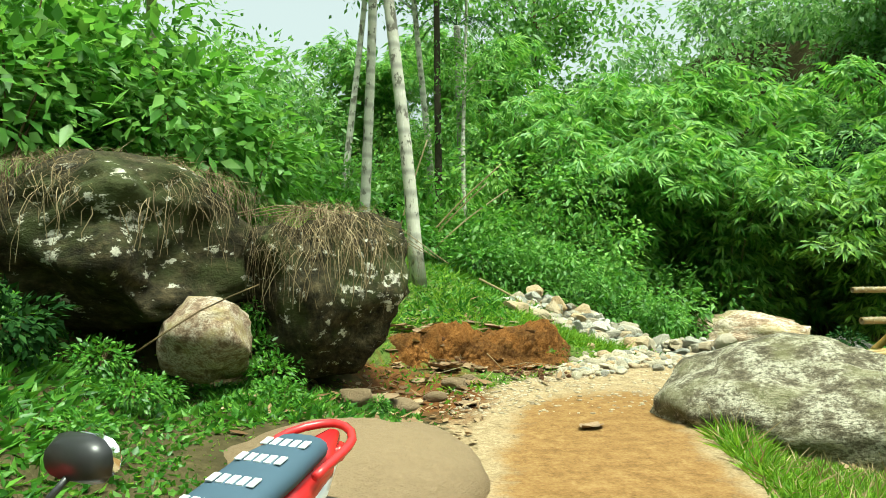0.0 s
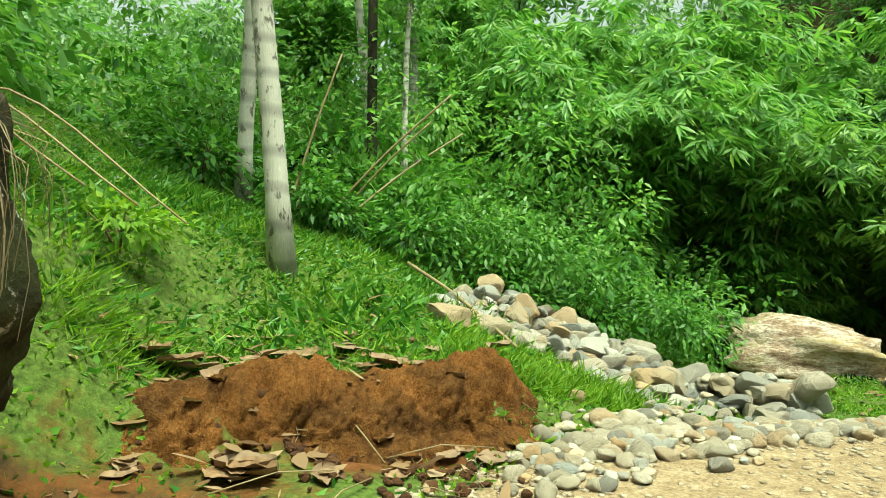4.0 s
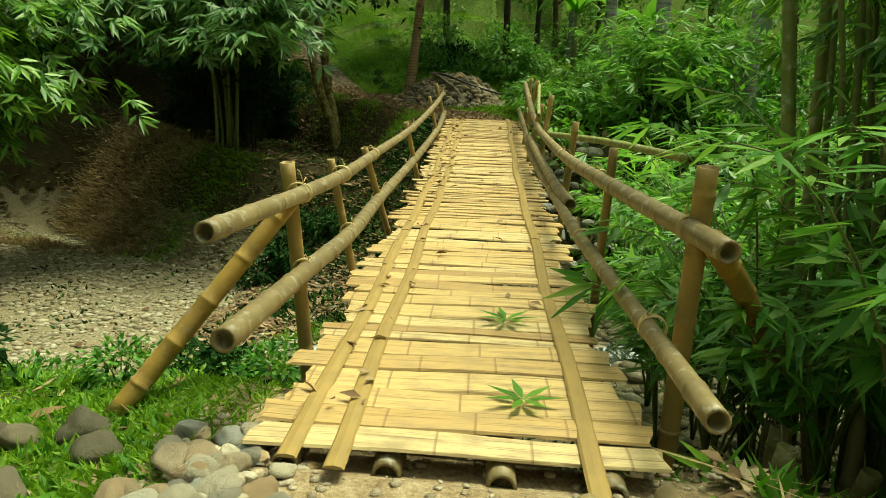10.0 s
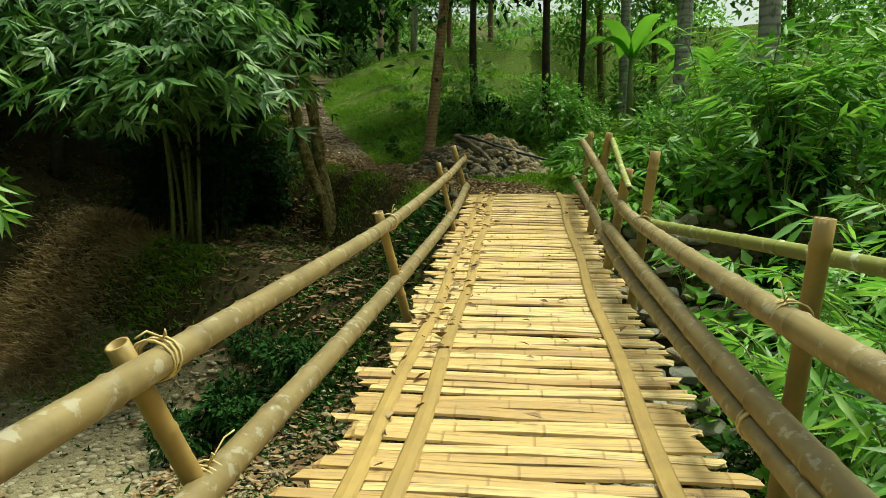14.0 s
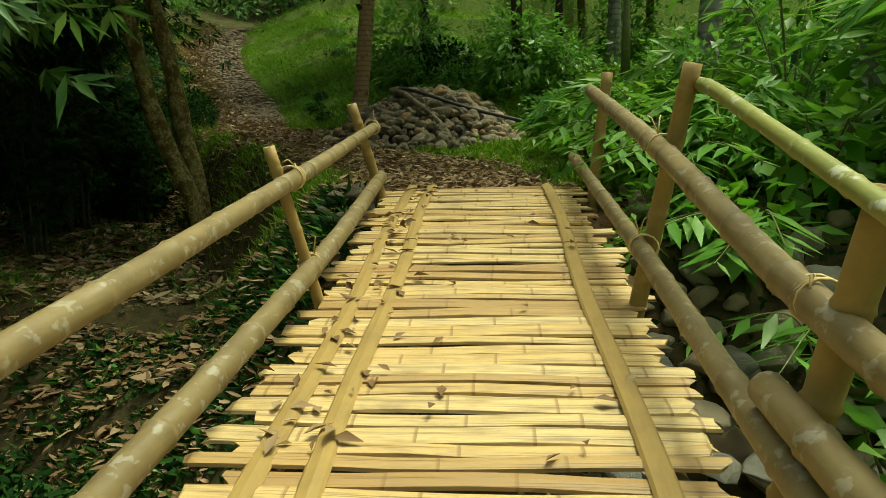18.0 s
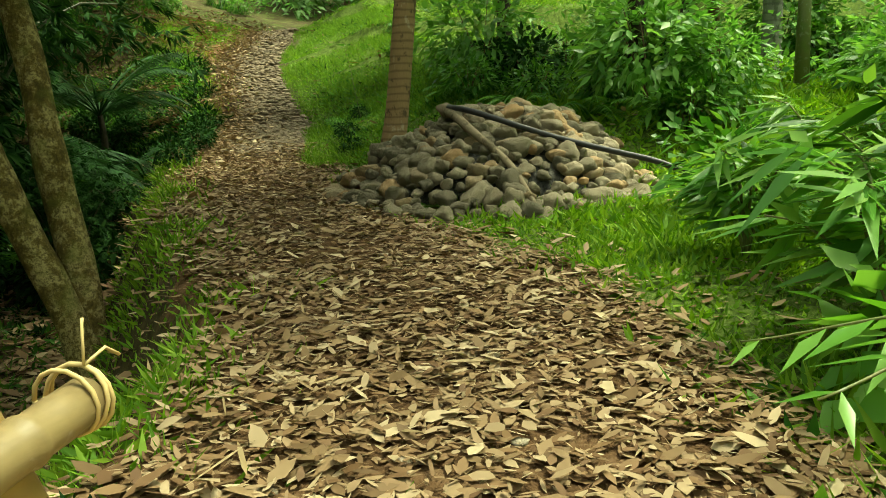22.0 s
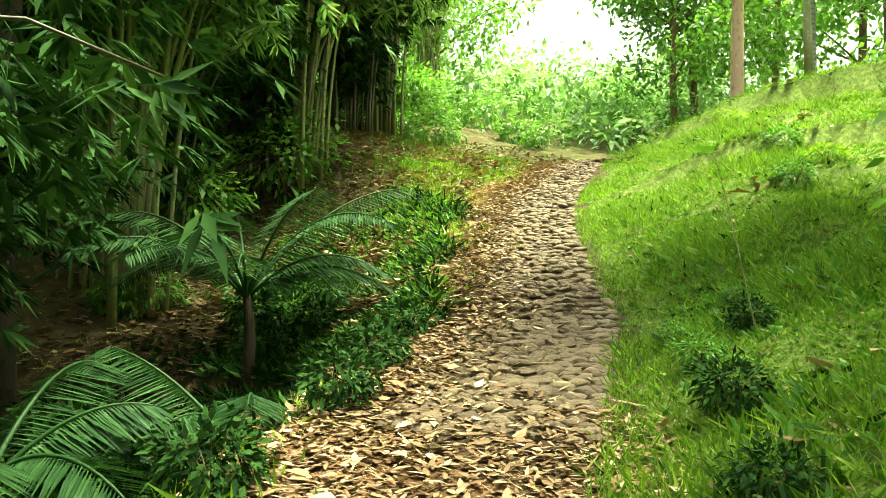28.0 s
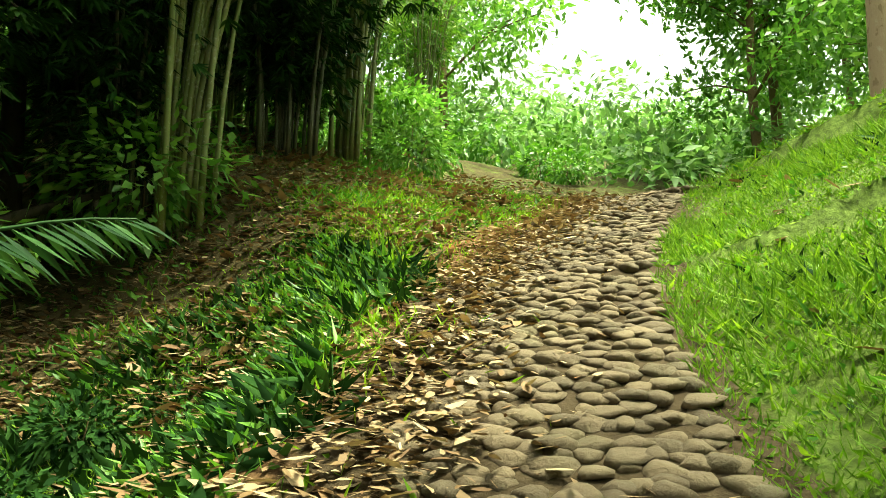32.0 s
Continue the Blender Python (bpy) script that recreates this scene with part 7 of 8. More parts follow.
def wheel(x, parent):
    w = tagged(new("wheel"), "")
    w.parent = parent
    w.matrix_basis = Matrix.Translation((x, 0, 0.29))
    a = np.linspace(0, 2 * np.pi, 33)
    ring = np.stack([np.cos(a), 0 * a, np.sin(a)], 1)
    piece("tyre", tube_mesh("tyre", ring * 0.25, np.full(33, 0.042), 10), M_RUBBER, w)
    piece("rim", tube_mesh("rim", ring * 0.205, np.full(33, 0.016), 8), M_STEEL, w)
    for k in range(6):
        b = k * math.pi / 3
        piece("spoke", tube_mesh("spoke", [(0.02 * math.cos(b), 0, 0.02 * math.sin(b)), (0.2 * math.cos(b), 0, 0.2 * math.sin(b))], [0.014, 0.01], 6), M_BLACK, w)


def motorbike():
    """Small underbone motorbike: x forward from the tail."""
    heading = math.degrees(math.atan2(-1.15, -0.46))
    bike = thing("motorbike", "red and white motorbike with printed blue seat parked by the track", "motorbike", at=pose(-0.4, 2.5, 0.0, 0, 0, heading))
    piece("body", loft([oval(0.28, 0.62, 0.1, 0.1), oval(0.6, 0.58, 0.13, 0.16), oval(0.95, 0.5, 0.12, 0.18), oval(1.15, 0.52, 0.1, 0.18), oval(1.3, 0.68, 0.1, 0.2), oval(1.42, 0.82, 0.06, 0.1)]), M_WHITE, bike)
    piece("side_panel", loft([oval(-0.04, 0.86, 0.03, 0.025), oval(0.12, 0.8, 0.1, 0.06), oval(0.4, 0.73, 0.14, 0.09), oval(0.75, 0.66, 0.15, 0.1), oval(0.95, 0.6, 0.1, 0.06)]), M_RED, bike, None, "red side panel")
    piece("side_panel", loft([oval(0.0, 0.8, 0.05, 0.02), oval(0.2, 0.745, 0.125, 0.035), oval(0.6, 0.66, 0.16, 0.05), oval(0.85, 0.6, 0.12, 0.03)]), M_WHITE, bike, None, "white lower side panel")
    seat = piece("seat", loft([oval(0.08, 0.86, 0.05, 0.02), oval(0.16, 0.875, 0.1, 0.04), oval(0.35, 0.85, 0.125, 0.05), oval(0.6, 0.8, 0.125, 0.05), oval(0.8, 0.775, 0.1, 0.045), oval(0.9, 0.77, 0.06, 0.03)]), M_SEAT, bike, None, "dark blue printed seat")
    for k, x in enumerate((0.25, 0.38, 0.51, 0.64)):
        z = float(np.interp(x, (0.16, 0.35, 0.6, 0.8), (0.916, 0.901, 0.851, 0.821)))
        for j in range(5):
            y = -0.075 + 0.036 * j
            bm = bmesh.new()
            bmesh.ops.create_cube(bm, size=1, matrix=pose(x, y, z, 0, 12, 0) @ Matrix.Diagonal((0.045, 0.024, 0.004, 1)))
            part("print_mark", bm, M_MARK, seat)
    piece("grab_rail", tube_mesh("grab_rail", smooth_line([(0.3, 0.14, 0.83), (0.05, 0.13, 0.88), (-0.06, 0, 0.9), (0.05, -0.13, 0.88), (0.3, -0.14, 0.83)], 0.05), np.full(len(smooth_line([(0.3, 0.14, 0.83), (0.05, 0.13, 0.88), (-0.06, 0, 0.9), (0.05, -0.13, 0.88), (0.3, -0.14, 0.83)], 0.05)), 0.016), 8), M_RED, bike)
    piece("tail_lamp", loft([oval(-0.07, 0.82, 0.03, 0.015), oval(-0.03, 0.82, 0.07, 0.03), oval(0.02, 0.81, 0.08, 0.03)]), M_LAMP, bike)
    piece("mudguard", loft([oval(-0.2, 0.5, 0.05, 0.012), oval(-0.05, 0.62, 0.06, 0.015), oval(0.15, 0.66, 0.06, 0.02)]), M_BLACK, bike)
    piece("headlamp_cover", loft([oval(1.3, 0.98, 0.06, 0.05), oval(1.38, 0.98, 0.12, 0.09), oval(1.47, 0.95, 0.1, 0.08), oval(1.53, 0.92, 0.04, 0.04)]), M_RED, bike)
    piece("handlebar", tube_mesh("handlebar", smooth_line([(1.22, 0.33, 0.98), (1.33, 0.14, 1.0), (1.33, -0.14, 1.0), (1.22, -0.33, 0.98)], 0.05), np.full(len(smooth_line([(1.22, 0.33, 0.98), (1.33, 0.14, 1.0), (1.33, -0.14, 1.0), (1.22, -0.33, 0.98)], 0.05)), 0.016), 8), M_BLACK, bike)
    for s in (1, -1):
        piece("grip", tube_mesh("grip", [(1.26, 0.25 * s, 0.985), (1.21, 0.35 * s, 0.98)], [0.02, 0.02], 10), M_BLACK, bike)
        mirror = piece("mirror", loft([oval(-0.02, 0, 0.05, 0.03), oval(0.0, 0, 0.075, 0.045), oval(0.03, 0, 0.055, 0.03)]), M_BLACK, bike, pose(1.26, 0.27 * s, 1.17))
        piece("mirror_glass", loft([oval(-0.026, 0, 0.066, 0.038), oval(-0.021, 0, 0.068, 0.04)]), M_MIRROR, mirror)
        piece("mirror_stalk", tube_mesh("mirror_stalk", smooth_line([(1.3, 0.2 * s, 1.0), (1.31, 0.24 * s, 1.1), (1.28, 0.27 * s, 1.15)], 0.04), np.full(len(smooth_line([(1.3, 0.2 * s, 1.0), (1.31, 0.24 * s, 1.1), (1.28, 0.27 * s, 1.15)], 0.04)), 0.007), 6), M_BLACK, bike)
        piece("fork", tube_mesh("fork", [(1.36, 0.09 * s, 0.85), (1.5, 0.09 * s, 0.29)], [0.022, 0.02], 8), M_STEEL, bike)
    piece("engine", loft([oval(0.7, 0.32, 0.08, 0.06), oval(0.8, 0.32, 0.13, 0.1), oval(1.0, 0.33, 0.12, 0.1), oval(1.1, 0.35, 0.07, 0.06)]), M_STEEL, bike)
    piece("exhaust", tube_mesh("exhaust", [(1.0, -0.14, 0.24), (0.5, -0.16, 0.26), (-0.05, -0.16, 0.34)], [0.025, 0.045, 0.045], 10), M_STEEL, bike)
    piece("kickstand", tube_mesh("kickstand", [(0.75, 0.12, 0.28), (0.8, 0.26, 0.01)], [0.012, 0.012], 6), M_BLACK, bike)
    wheel(0.15, bike)
    wheel(1.5, bike)


motorbike()

cover(23, 22000, (1.9, 5.0, 3.0, 7.4), lambda x, y, d, z: (d < -1.0) * 0.9, 0.3, 0.014, "grass", "long green grass round the roadside boulder", L_GRASS, 0.6)
cover(24, 3000, (1.9, 5.0, 3.0, 7.4), lambda x, y, d, z: (d < -1.0) * 0.9, 0.4, 0.01, "dry_grass", "dry straw lying round the roadside boulder", L_STRAW, 1.6)
litter("leaf_litter", "brown leaves on the bare earth below the rocks", 9, 1500, ((-1.8, 0.4), (4.2, 8.2), lambda x, y, d, z: bump(x, y, -0.4, 6.3, 0.9, 1.5) * (d > 0.9)), 0.1, L_DRY)
litter("leaf_litter", "brown litter under the bamboo on the slope", 10, 16000, ((26, 40), (18, 31), lambda x, y, d, z: (d > 1.4) * 0.9), 0.13, L_DRY)

# ---- more growth along the east track ----
cover(25, 110000, (19.2, 27.5, 9.5, 17), lambda x, y, d, z: np.exp(-(((d - 1.2) / 0.36) ** 2)) * np.where(x < 24.5, 0.95, 0.4) * (0.5 + 0.5 * np.sin(3.7 * x + 2 * y) * np.sin(2.9 * y)), 0.25, 0.014, "grass", "bright green grass fringe along the gully edge", L_GRASS, 0.5)
cover(26, 26000, (19.4, 25, 7.0, 11.5), lambda x, y, d, z: (d < -1.2) * (d > -3.2) * (1 - 0.95 * bump(x, y, 25.15, 11.35, 1.75, 1.7)) * 0.9, 0.26, 0.016, "grass", "long bright grass beside the stone heap", L_GRASS, 0.6)
cover(27, 16000, (20, 31, 14, 21), lambda x, y, d, z: (d > 1.6) * (d < 4.5) * (x > 23.2) * 0.8, 0.25, 0.05, "weeds", "dark broad-leaved weeds down the gully side", L_DARK, 0.9)
cover(28, 15000, (-3.6, -0.2, 2.8, 6.4), lambda x, y, d, z: (d > 1.0) * (np.hypot((x + 0.6) / 1.0, (y - 4.5) / 0.9) > 1) * 0.9, 0.16, 0.026, "weeds", "mixed green weeds below the rocks", L_SHRUB, 0.9)
litter("leaf_litter", "brown bamboo litter down the gully side", 11, 22000, ((19.5, 32), (13, 22), lambda x, y, d, z: (d > 1.5) * (d < 6) * np.where(x > 20.5, 0.9, 0.12)), 0.13, L_DRY)

SHRUBS.append(make_shrub("broad-leaved bright green plant beside the bridge end", 8, 90, 0.4, 0.75, 0.24, L_BRIGHT, 0.55))
place_first(SHRUBS[4], 19.5, 8.5, 0, 1.0)
for k, (x, y, s) in enumerate(((18.75, 8.6, 0.7), (19.0, 8.2, 0.9), (18.3, 8.45, 0.55), (18.0, 8.6, 0.5), (20.2, 8.9, 0.8), (19.9, 8.3, 1.0), (17.8, 8.2, 0.6), (20.8, 8.5, 0.9), (17.7, 8.75, 0.4))):
    plant(SHRUBS[4], x, y, 77 * k, s)
rng = np.random.RandomState(97)
side_stones = thing("stone_cluster", "pale stones lying beside the deck at the bridge end", "stones")
scatter_stones(side_stones, EDGE, [(x, y, gz(x, y) + 0.03, s) for x, y, s in zip(rng.uniform(17.0, 18.7, 40), rng.uniform(8.3, 8.95, 40), rng.uniform(0.05, 0.12, 40))], rng)

cover(29, 34000, (26, 33, 11, 18), lambda x, y, d, z: (d < -1.3) * (d > -4.5) * np.exp(-(((x - 29.6) / 2.6) ** 2)) * 0.5, 0.22, 0.03, "weeds", "broad-leaved weeds low on the grassy bank", L_SHRUB, 0.9)
cover(30, 30000, (22, 31, 5, 11.5), lambda x, y, d, z: (d < -1.8) * (1 - 0.95 * bump(x, y, 25.15, 11.35, 1.75, 1.7)) * 0.8, 0.3, 0.03, "grass", "bright low growth behind the stone heap", L_GRASS, 0.8)

cover(31, 26000, (27.5, 34.5, 16.5, 23), lambda x, y, d, z: np.exp(-(((d - 2.4) / 0.9) ** 2)) * (x < 30.8) * (0.25 + 0.3 * np.sin(x * 2.7) * np.sin(y * 3.3)), 0.26, 0.035, "weeds", "dark leafy weeds along the path's lower edge", L_DARK, 0.9)
cover(32, 9000, (28, 36, 16.5, 23), lambda x, y, d, z: np.exp(-(((d - 1.7) / 0.5) ** 2)) * 0.8, 0.2, 0.018, "grass", "green grass tufts on the path's left edge", L_GRASS, 0.6)
cover(33, 9000, (6.6, 11, 10.3, 13.2), lambda x, y, d, z: (d > 0.9) * bump(x, y, 8.2, 11.4, 1.6, 1.0), 0.14, 0.016, "grass", "green grass on the gravelly river bank", L_GRASS, 0.7)
for k, (x, y, s) in enumerate(((29.6, 19.6, 0.5), (30.2, 20.0, 0.45), (29.2, 20.2, 0.6), (30.8, 20.6, 0.5), (30.0, 20.8, 0.55), (28.8, 19.4, 0.5))):
    plant(SHRUBS[1], x, y, 63 * k, s)

cover(34, 150000, (26.2, 37.5, 11.5, 21), lambda x, y, d, z: (d < -0.75) * (d > -3.6) * 0.95, 0.22, 0.008, "grass", "fine tall grass covering the bank beside the path", L_BANKGRASS, 0.5)

cover(35, 60000, (3.6, 8.6, 9.8, 14.6), lambda x, y, d, z: (d > 0.95) * (z > -0.75) * (1 - 0.9 * bump(x, y, 2.8, 12, 1.0, 1.0)) * 0.9, 0.12, 0.008, "grass", "fine short grass on the river bank", L_GRASS, 0.8)
cover(37, 24000, (1.9, 4.6, 3.0, 5.9), lambda x, y, d, z: (d < -1.1) * 0.95, 0.36, 0.012, "grass", "tall bright grass in front of the roadside boulder", L_GRASS, 0.5)
cover(38, 3600, (1.9, 4.6, 3.0, 5.9), lambda x, y, d, z: (d < -1.1) * 0.95, 0.6, 0.008, "dry_grass", "long straw stalks in the roadside grass", L_STRAW, 1.0)
for k, (x, y, h) in enumerate(((12.4, 7.2, 2.2), (13.2, 6.6, 2.6), (14.0, 7.3, 2.1), (11.6, 6.4, 2.4), (15.0, 6.9, 2.0), (10.6, 7.0, 2.3))):
    fan_plant("bright young bamboo on the stream bank", x, y, gz(x, y), h, 210 + k, 8, 0.36, L_BAMBOO_LIGHT)

cover(39, 24000, (30, 37.5, 18.5, 26), lambda x, y, d, z: (d > 1.3) * (d < 6) * (0.3 + 0.35 * np.sin(1.9 * x) * np.sin(2.3 * y)), 0.24, 0.026, "weeds", "green weeds scattered over the leaf-strewn slope", L_SHRUB, 0.8)
cover(40, 80000, (29, 37.5, 17.5, 24), lambda x, y, d, z: np.exp(-(((d - 2.2) / 1.0) ** 2)) * (0.5 + 0.45 * np.sin(2.6 * x + y) * np.sin(2.1 * y)), 0.2, 0.011, "grass", "soft grass along the upper side of the cobbled path", L_GRASS, 0.6)
litter("leaf_litter", "brown litter on the slope above the path", 13, 26000, ((29.5, 38), (18.5, 26), lambda x, y, d, z: (d > 1.3) * (d < 6.5) * 0.8), 0.1, L_DRY)

# ---- rough growth and litter on the west bank ----
cover(41, 16000, (1.1, 3.0, 9.4, 11.6), lambda x, y, d, z: (y > cut_foot(x) + 0.5) * bump(x, y, 2.0, 10.5, 0.7, 0.6) * (d > 1.25), 0.42, 0.013, "grass", "long grass hanging over the end of the cut bank", L_GRASS, 0.7)
cover(42, 9000, (-3.5, 5, 9.3, 15), lambda x, y, d, z: (d > 1.6) * (y > cut_foot(x) + 0.5) * (0.5 + 0.5 * np.sin(2.1 * x + y) * np.sin(1.7 * y)), 0.3, 0.03, "weeds", "knee-high leafy weeds on the bank", L_SHRUB, 0.8)
cover(43, 14000, (-3.5, 5, 9.3, 15), lambda x, y, d, z: (d > 1.6) * (y > cut_foot(x) + 0.45) * (0.5 + 0.5 * np.sin(1.3 * x) * np.sin(2.7 * y + x)), 0.34, 0.011, "grass", "uneven tufts of long grass on the bank", L_GRASS, 0.7)
litter("leaf_litter", "large curled brown leaves strewn along the top of the cut bank", 47, 650, ((-2.0, 1.6), (8.6, 11.6), lambda x, y, d, z: (y > cut_foot(x) + 0.2) * bump(x, y, 0.0, 9.7, 0.9, 0.8)), 0.13, L_DRY, 0.03)
rng = np.random.RandomState(67)
for k in range(34):
    x = rng.uniform(-0.8, 1.5)
    y = float(cut_foot(x)) + (rng.uniform(-0.25, 0.1) if k % 2 else rng.uniform(0.4, 1.1))
    big_leaf(x, y, rng.uniform(0.15, 0.32), rng.uniform(0, 360), rng.uniform(0.1, 0.5), 0.06 if k % 2 == 0 else 0.03)
thicket("bamboo_growth", "bright tangle of young bamboo and shrubs behind the rubble", 40, 120, (-1.5, 4.6, 16.4, 21.5), lambda x, y, d: True, 3.4, 0.19, L_BAMBOO_LIGHT, 190, (0.5, 1.0))
thicket("bamboo_growth", "leafy shrubs at the foot of the bamboo", 41, 80, (0.5, 6.2, 14.4, 17.0), lambda x, y, d: x < 5 or y > 16, 1.2, 0.14, L_TREE, 190, (0.35, 0.7))

# ---- bright growth beside the bridge ----
rng = np.random.RandomState(98)
for k in range(26):
    x, y = rng.uniform(12.5, 20.5), rng.uniform(6.2, 8.3)
    plant(SHRUBS[4], x, y, rng.uniform(0, 360), rng.uniform(0.7, 1.3))

# ---- dark growth round the far side of the heap, weeds on the path's banks ----
for k, (x, y, s) in enumerate(((28.3, 12.3, 0.9), (29.2, 11.5, 1.1), (28.0, 11.2, 0.9), (30.2, 12.2, 1.0), (27.4, 10.2, 0.9), (28.8, 9.8, 1.1), (26.6, 9.2, 0.9))):
    plant(SHRUBS[k % 2], x, y, 51 * k, s)
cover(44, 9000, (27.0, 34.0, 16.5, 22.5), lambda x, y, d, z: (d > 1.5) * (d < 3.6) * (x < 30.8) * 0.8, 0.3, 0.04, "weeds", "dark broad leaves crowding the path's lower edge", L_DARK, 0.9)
cover(45, 8000, (27.5, 36, 11, 19), lambda x, y, d, z: (d < -1.6) * (d > -5) * (0.5 + 0.5 * np.sin(1.9 * x) * np.sin(2.3 * y + x)) * 0.6, 0.26, 0.028, "weeds", "mixed leafy weeds scattered through the grass bank", L_SHRUB, 0.9)
cover(46, 7000, (15.8, 19.2, 10.9, 13.2), lambda x, y, d, z: (d > 1.0) * 0.8, 0.13, 0.022, "weeds", "small bright weeds on the bank below the rail", L_SHRUB, 0.9)
cover(47, 9000, (20.2, 24.0, 13.0, 17.0), lambda x, y, d, z: (d > 1.9) * (0.5 + 0.5 * np.sin(2.3 * x) * np.sin(1.9 * y)) * 0.7, 0.24, 0.03, "weeds", "bright weeds among the leaves on the gully floor", L_SHRUB, 0.8)
litter("leaf_litter", "pale dry leaves on the gully floor", 48, 6000, ((19.8, 24), (12.8, 17), lambda x, y, d, z: (d > 1.9) * 0.8), 0.13, L_PALELITTER, 0.012)

# ---- dense litter on the east track and the cobbles ----
litter("leaf_litter", "dense crumbled brown leaves covering the east track", 49, 70000, ((18.95, 28), (8.8, 16.6), lambda x, y, d, z: 0.9 * (d < 0.95) * (d > -1.15) * (1 - 0.75 * np.exp(-((d / 0.38) ** 2)) * ease(20.0, 22.0, x))), 0.055, L_DRY, 0.012)
litter("leaf_litter", "broken tan leaves covering the east track", 50, 26000, ((18.95, 28), (8.8, 16.6), lambda x, y, d, z: 0.9 * (d < 1.0) * (d > -1.2) * (1 - 0.75 * np.exp(-((d / 0.38) ** 2)) * ease(20.0, 22.0, x))), 0.08, L_PALELITTER, 0.014)
litter("leaf_litter", "dry leaves banked against the upper side of the cobbles", 51, 22000, ((27.5, 37), (15, 21.5), lambda x, y, d, z: np.exp(-(((d - 0.6) / 0.28) ** 2)) * 0.7), 0.085, L_PALELITTER, 0.05)
litter("leaf_litter", "brown leaves banked along the cobbles", 52, 22000, ((27.5, 37), (15, 21.5), lambda x, y, d, z: np.exp(-(((d - 0.6) / 0.4) ** 2))), 0.075, L_DRY, 0.04)
rng = np.random.RandomState(121)
tx, ty = rng.uniform(19.2, 30, 900), rng.uniform(9, 17, 900)
keep = np.abs(along_route(tx, ty)[1]) < 1.1
tx, ty = tx[keep], ty[keep]
ta = rng.uniform(0, 6.28, len(tx))
way = np.stack([np.cos(ta), np.sin(ta), rng.normal(0.02, 0.05, len(tx))], 1)
tagged(piece("twigs", np_mesh("twigs", *curled_leaves(rng, np.stack([tx, ty, ground_z(tx, ty) + 0.03], 1), way, np.array([0, 0, 1.0]) + rng.normal(0, 0.3, way.shape), rng.uniform(0.1, 0.38, len(tx)), rng.uniform(0.008, 0.02, len(tx)))), L_STRAW), "dry twigs and bamboo splinters on the track", "twigs", "", "stuff")

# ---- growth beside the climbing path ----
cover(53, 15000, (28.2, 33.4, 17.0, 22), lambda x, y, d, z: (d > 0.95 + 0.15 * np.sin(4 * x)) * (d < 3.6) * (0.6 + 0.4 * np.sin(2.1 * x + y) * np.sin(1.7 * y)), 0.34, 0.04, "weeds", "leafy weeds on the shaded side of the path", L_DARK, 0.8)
cover(54, 24000, (28.2, 33.4, 17.0, 22), lambda x, y, d, z: (d > 1.0) * (d < 3.2) * (0.5 + 0.5 * np.sin(2.3 * x) * np.sin(2.7 * y)), 0.28, 0.026, "weeds", "green weeds on the shaded side of the path", L_SHRUB, 0.8)
cover(55, 70000, (27.5, 43, 9.5, 20.5), lambda x, y, d, z: (d < -1.9) * (d > -8) * 0.9, 0.3, 0.01, "grass", "tall grass along the top of the bank", L_BANKGRASS, 0.6)
cover(56, 9000, (27.5, 40, 10, 20), lambda x, y, d, z: (d < -1.1) * (d > -4) * (0.5 + 0.5 * np.sin(2.9 * x + y) * np.sin(2.3 * y)) * 0.7, 0.2, 0.035, "weeds", "dark leafy weeds among the bank grass", L_DARK, 0.8)
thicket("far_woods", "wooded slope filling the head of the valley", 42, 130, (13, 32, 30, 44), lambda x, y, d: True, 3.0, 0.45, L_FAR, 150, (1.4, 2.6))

# ---- dense foliage behind the mossy rocks ----
for k, (x, y, size) in enumerate(((-4.3, 8.9, 1.6), (-3.3, 9.0, 1.5), (-5.2, 8.4, 1.7), (-3.8, 8.4, 1.0), (-4.8, 7.6, 1.4), (-2.6, 9.4, 1.1))):
    plant(SHRUBS[3], x, y, 71 * k, size)
cover(57, 22000, (-3.5, 5, 9.3, 15), lambda x, y, d, z: (d > 1.6) * (y > cut_foot(x) + 0.45) * (0.5 + 0.5 * np.sin(2.6 * x + 1) * np.sin(2.2 * y + x)), 0.22, 0.026, "weeds", "uneven green weeds on the bank", L_SHRUB, 0.9)
cover(58, 6000, (1.4, 6.5, 9.8, 14), lambda x, y, d, z: (d > 1.1) * (0.5 + 0.5 * np.sin(3.1 * x) * np.sin(2.9 * y)), 0.14, 0.012, "dry_grass", "dry straw in the short grass", L_STRAW, 1.4)

cover(59, 26000, (-1.2, 2.2, 8.6, 10.8), lambda x, y, d, z: np.exp(-(((y - cut_foot(x) - 0.75) / 0.3) ** 2)) * (0.5 + 0.5 * np.sin(5 * x + 1) * np.sin(3 * y)), 0.22, 0.01, "grass", "ragged grass along the lip of the cut bank", L_GRASS, 0.8)

# ---- large-leaved plants beside the bridge end ----


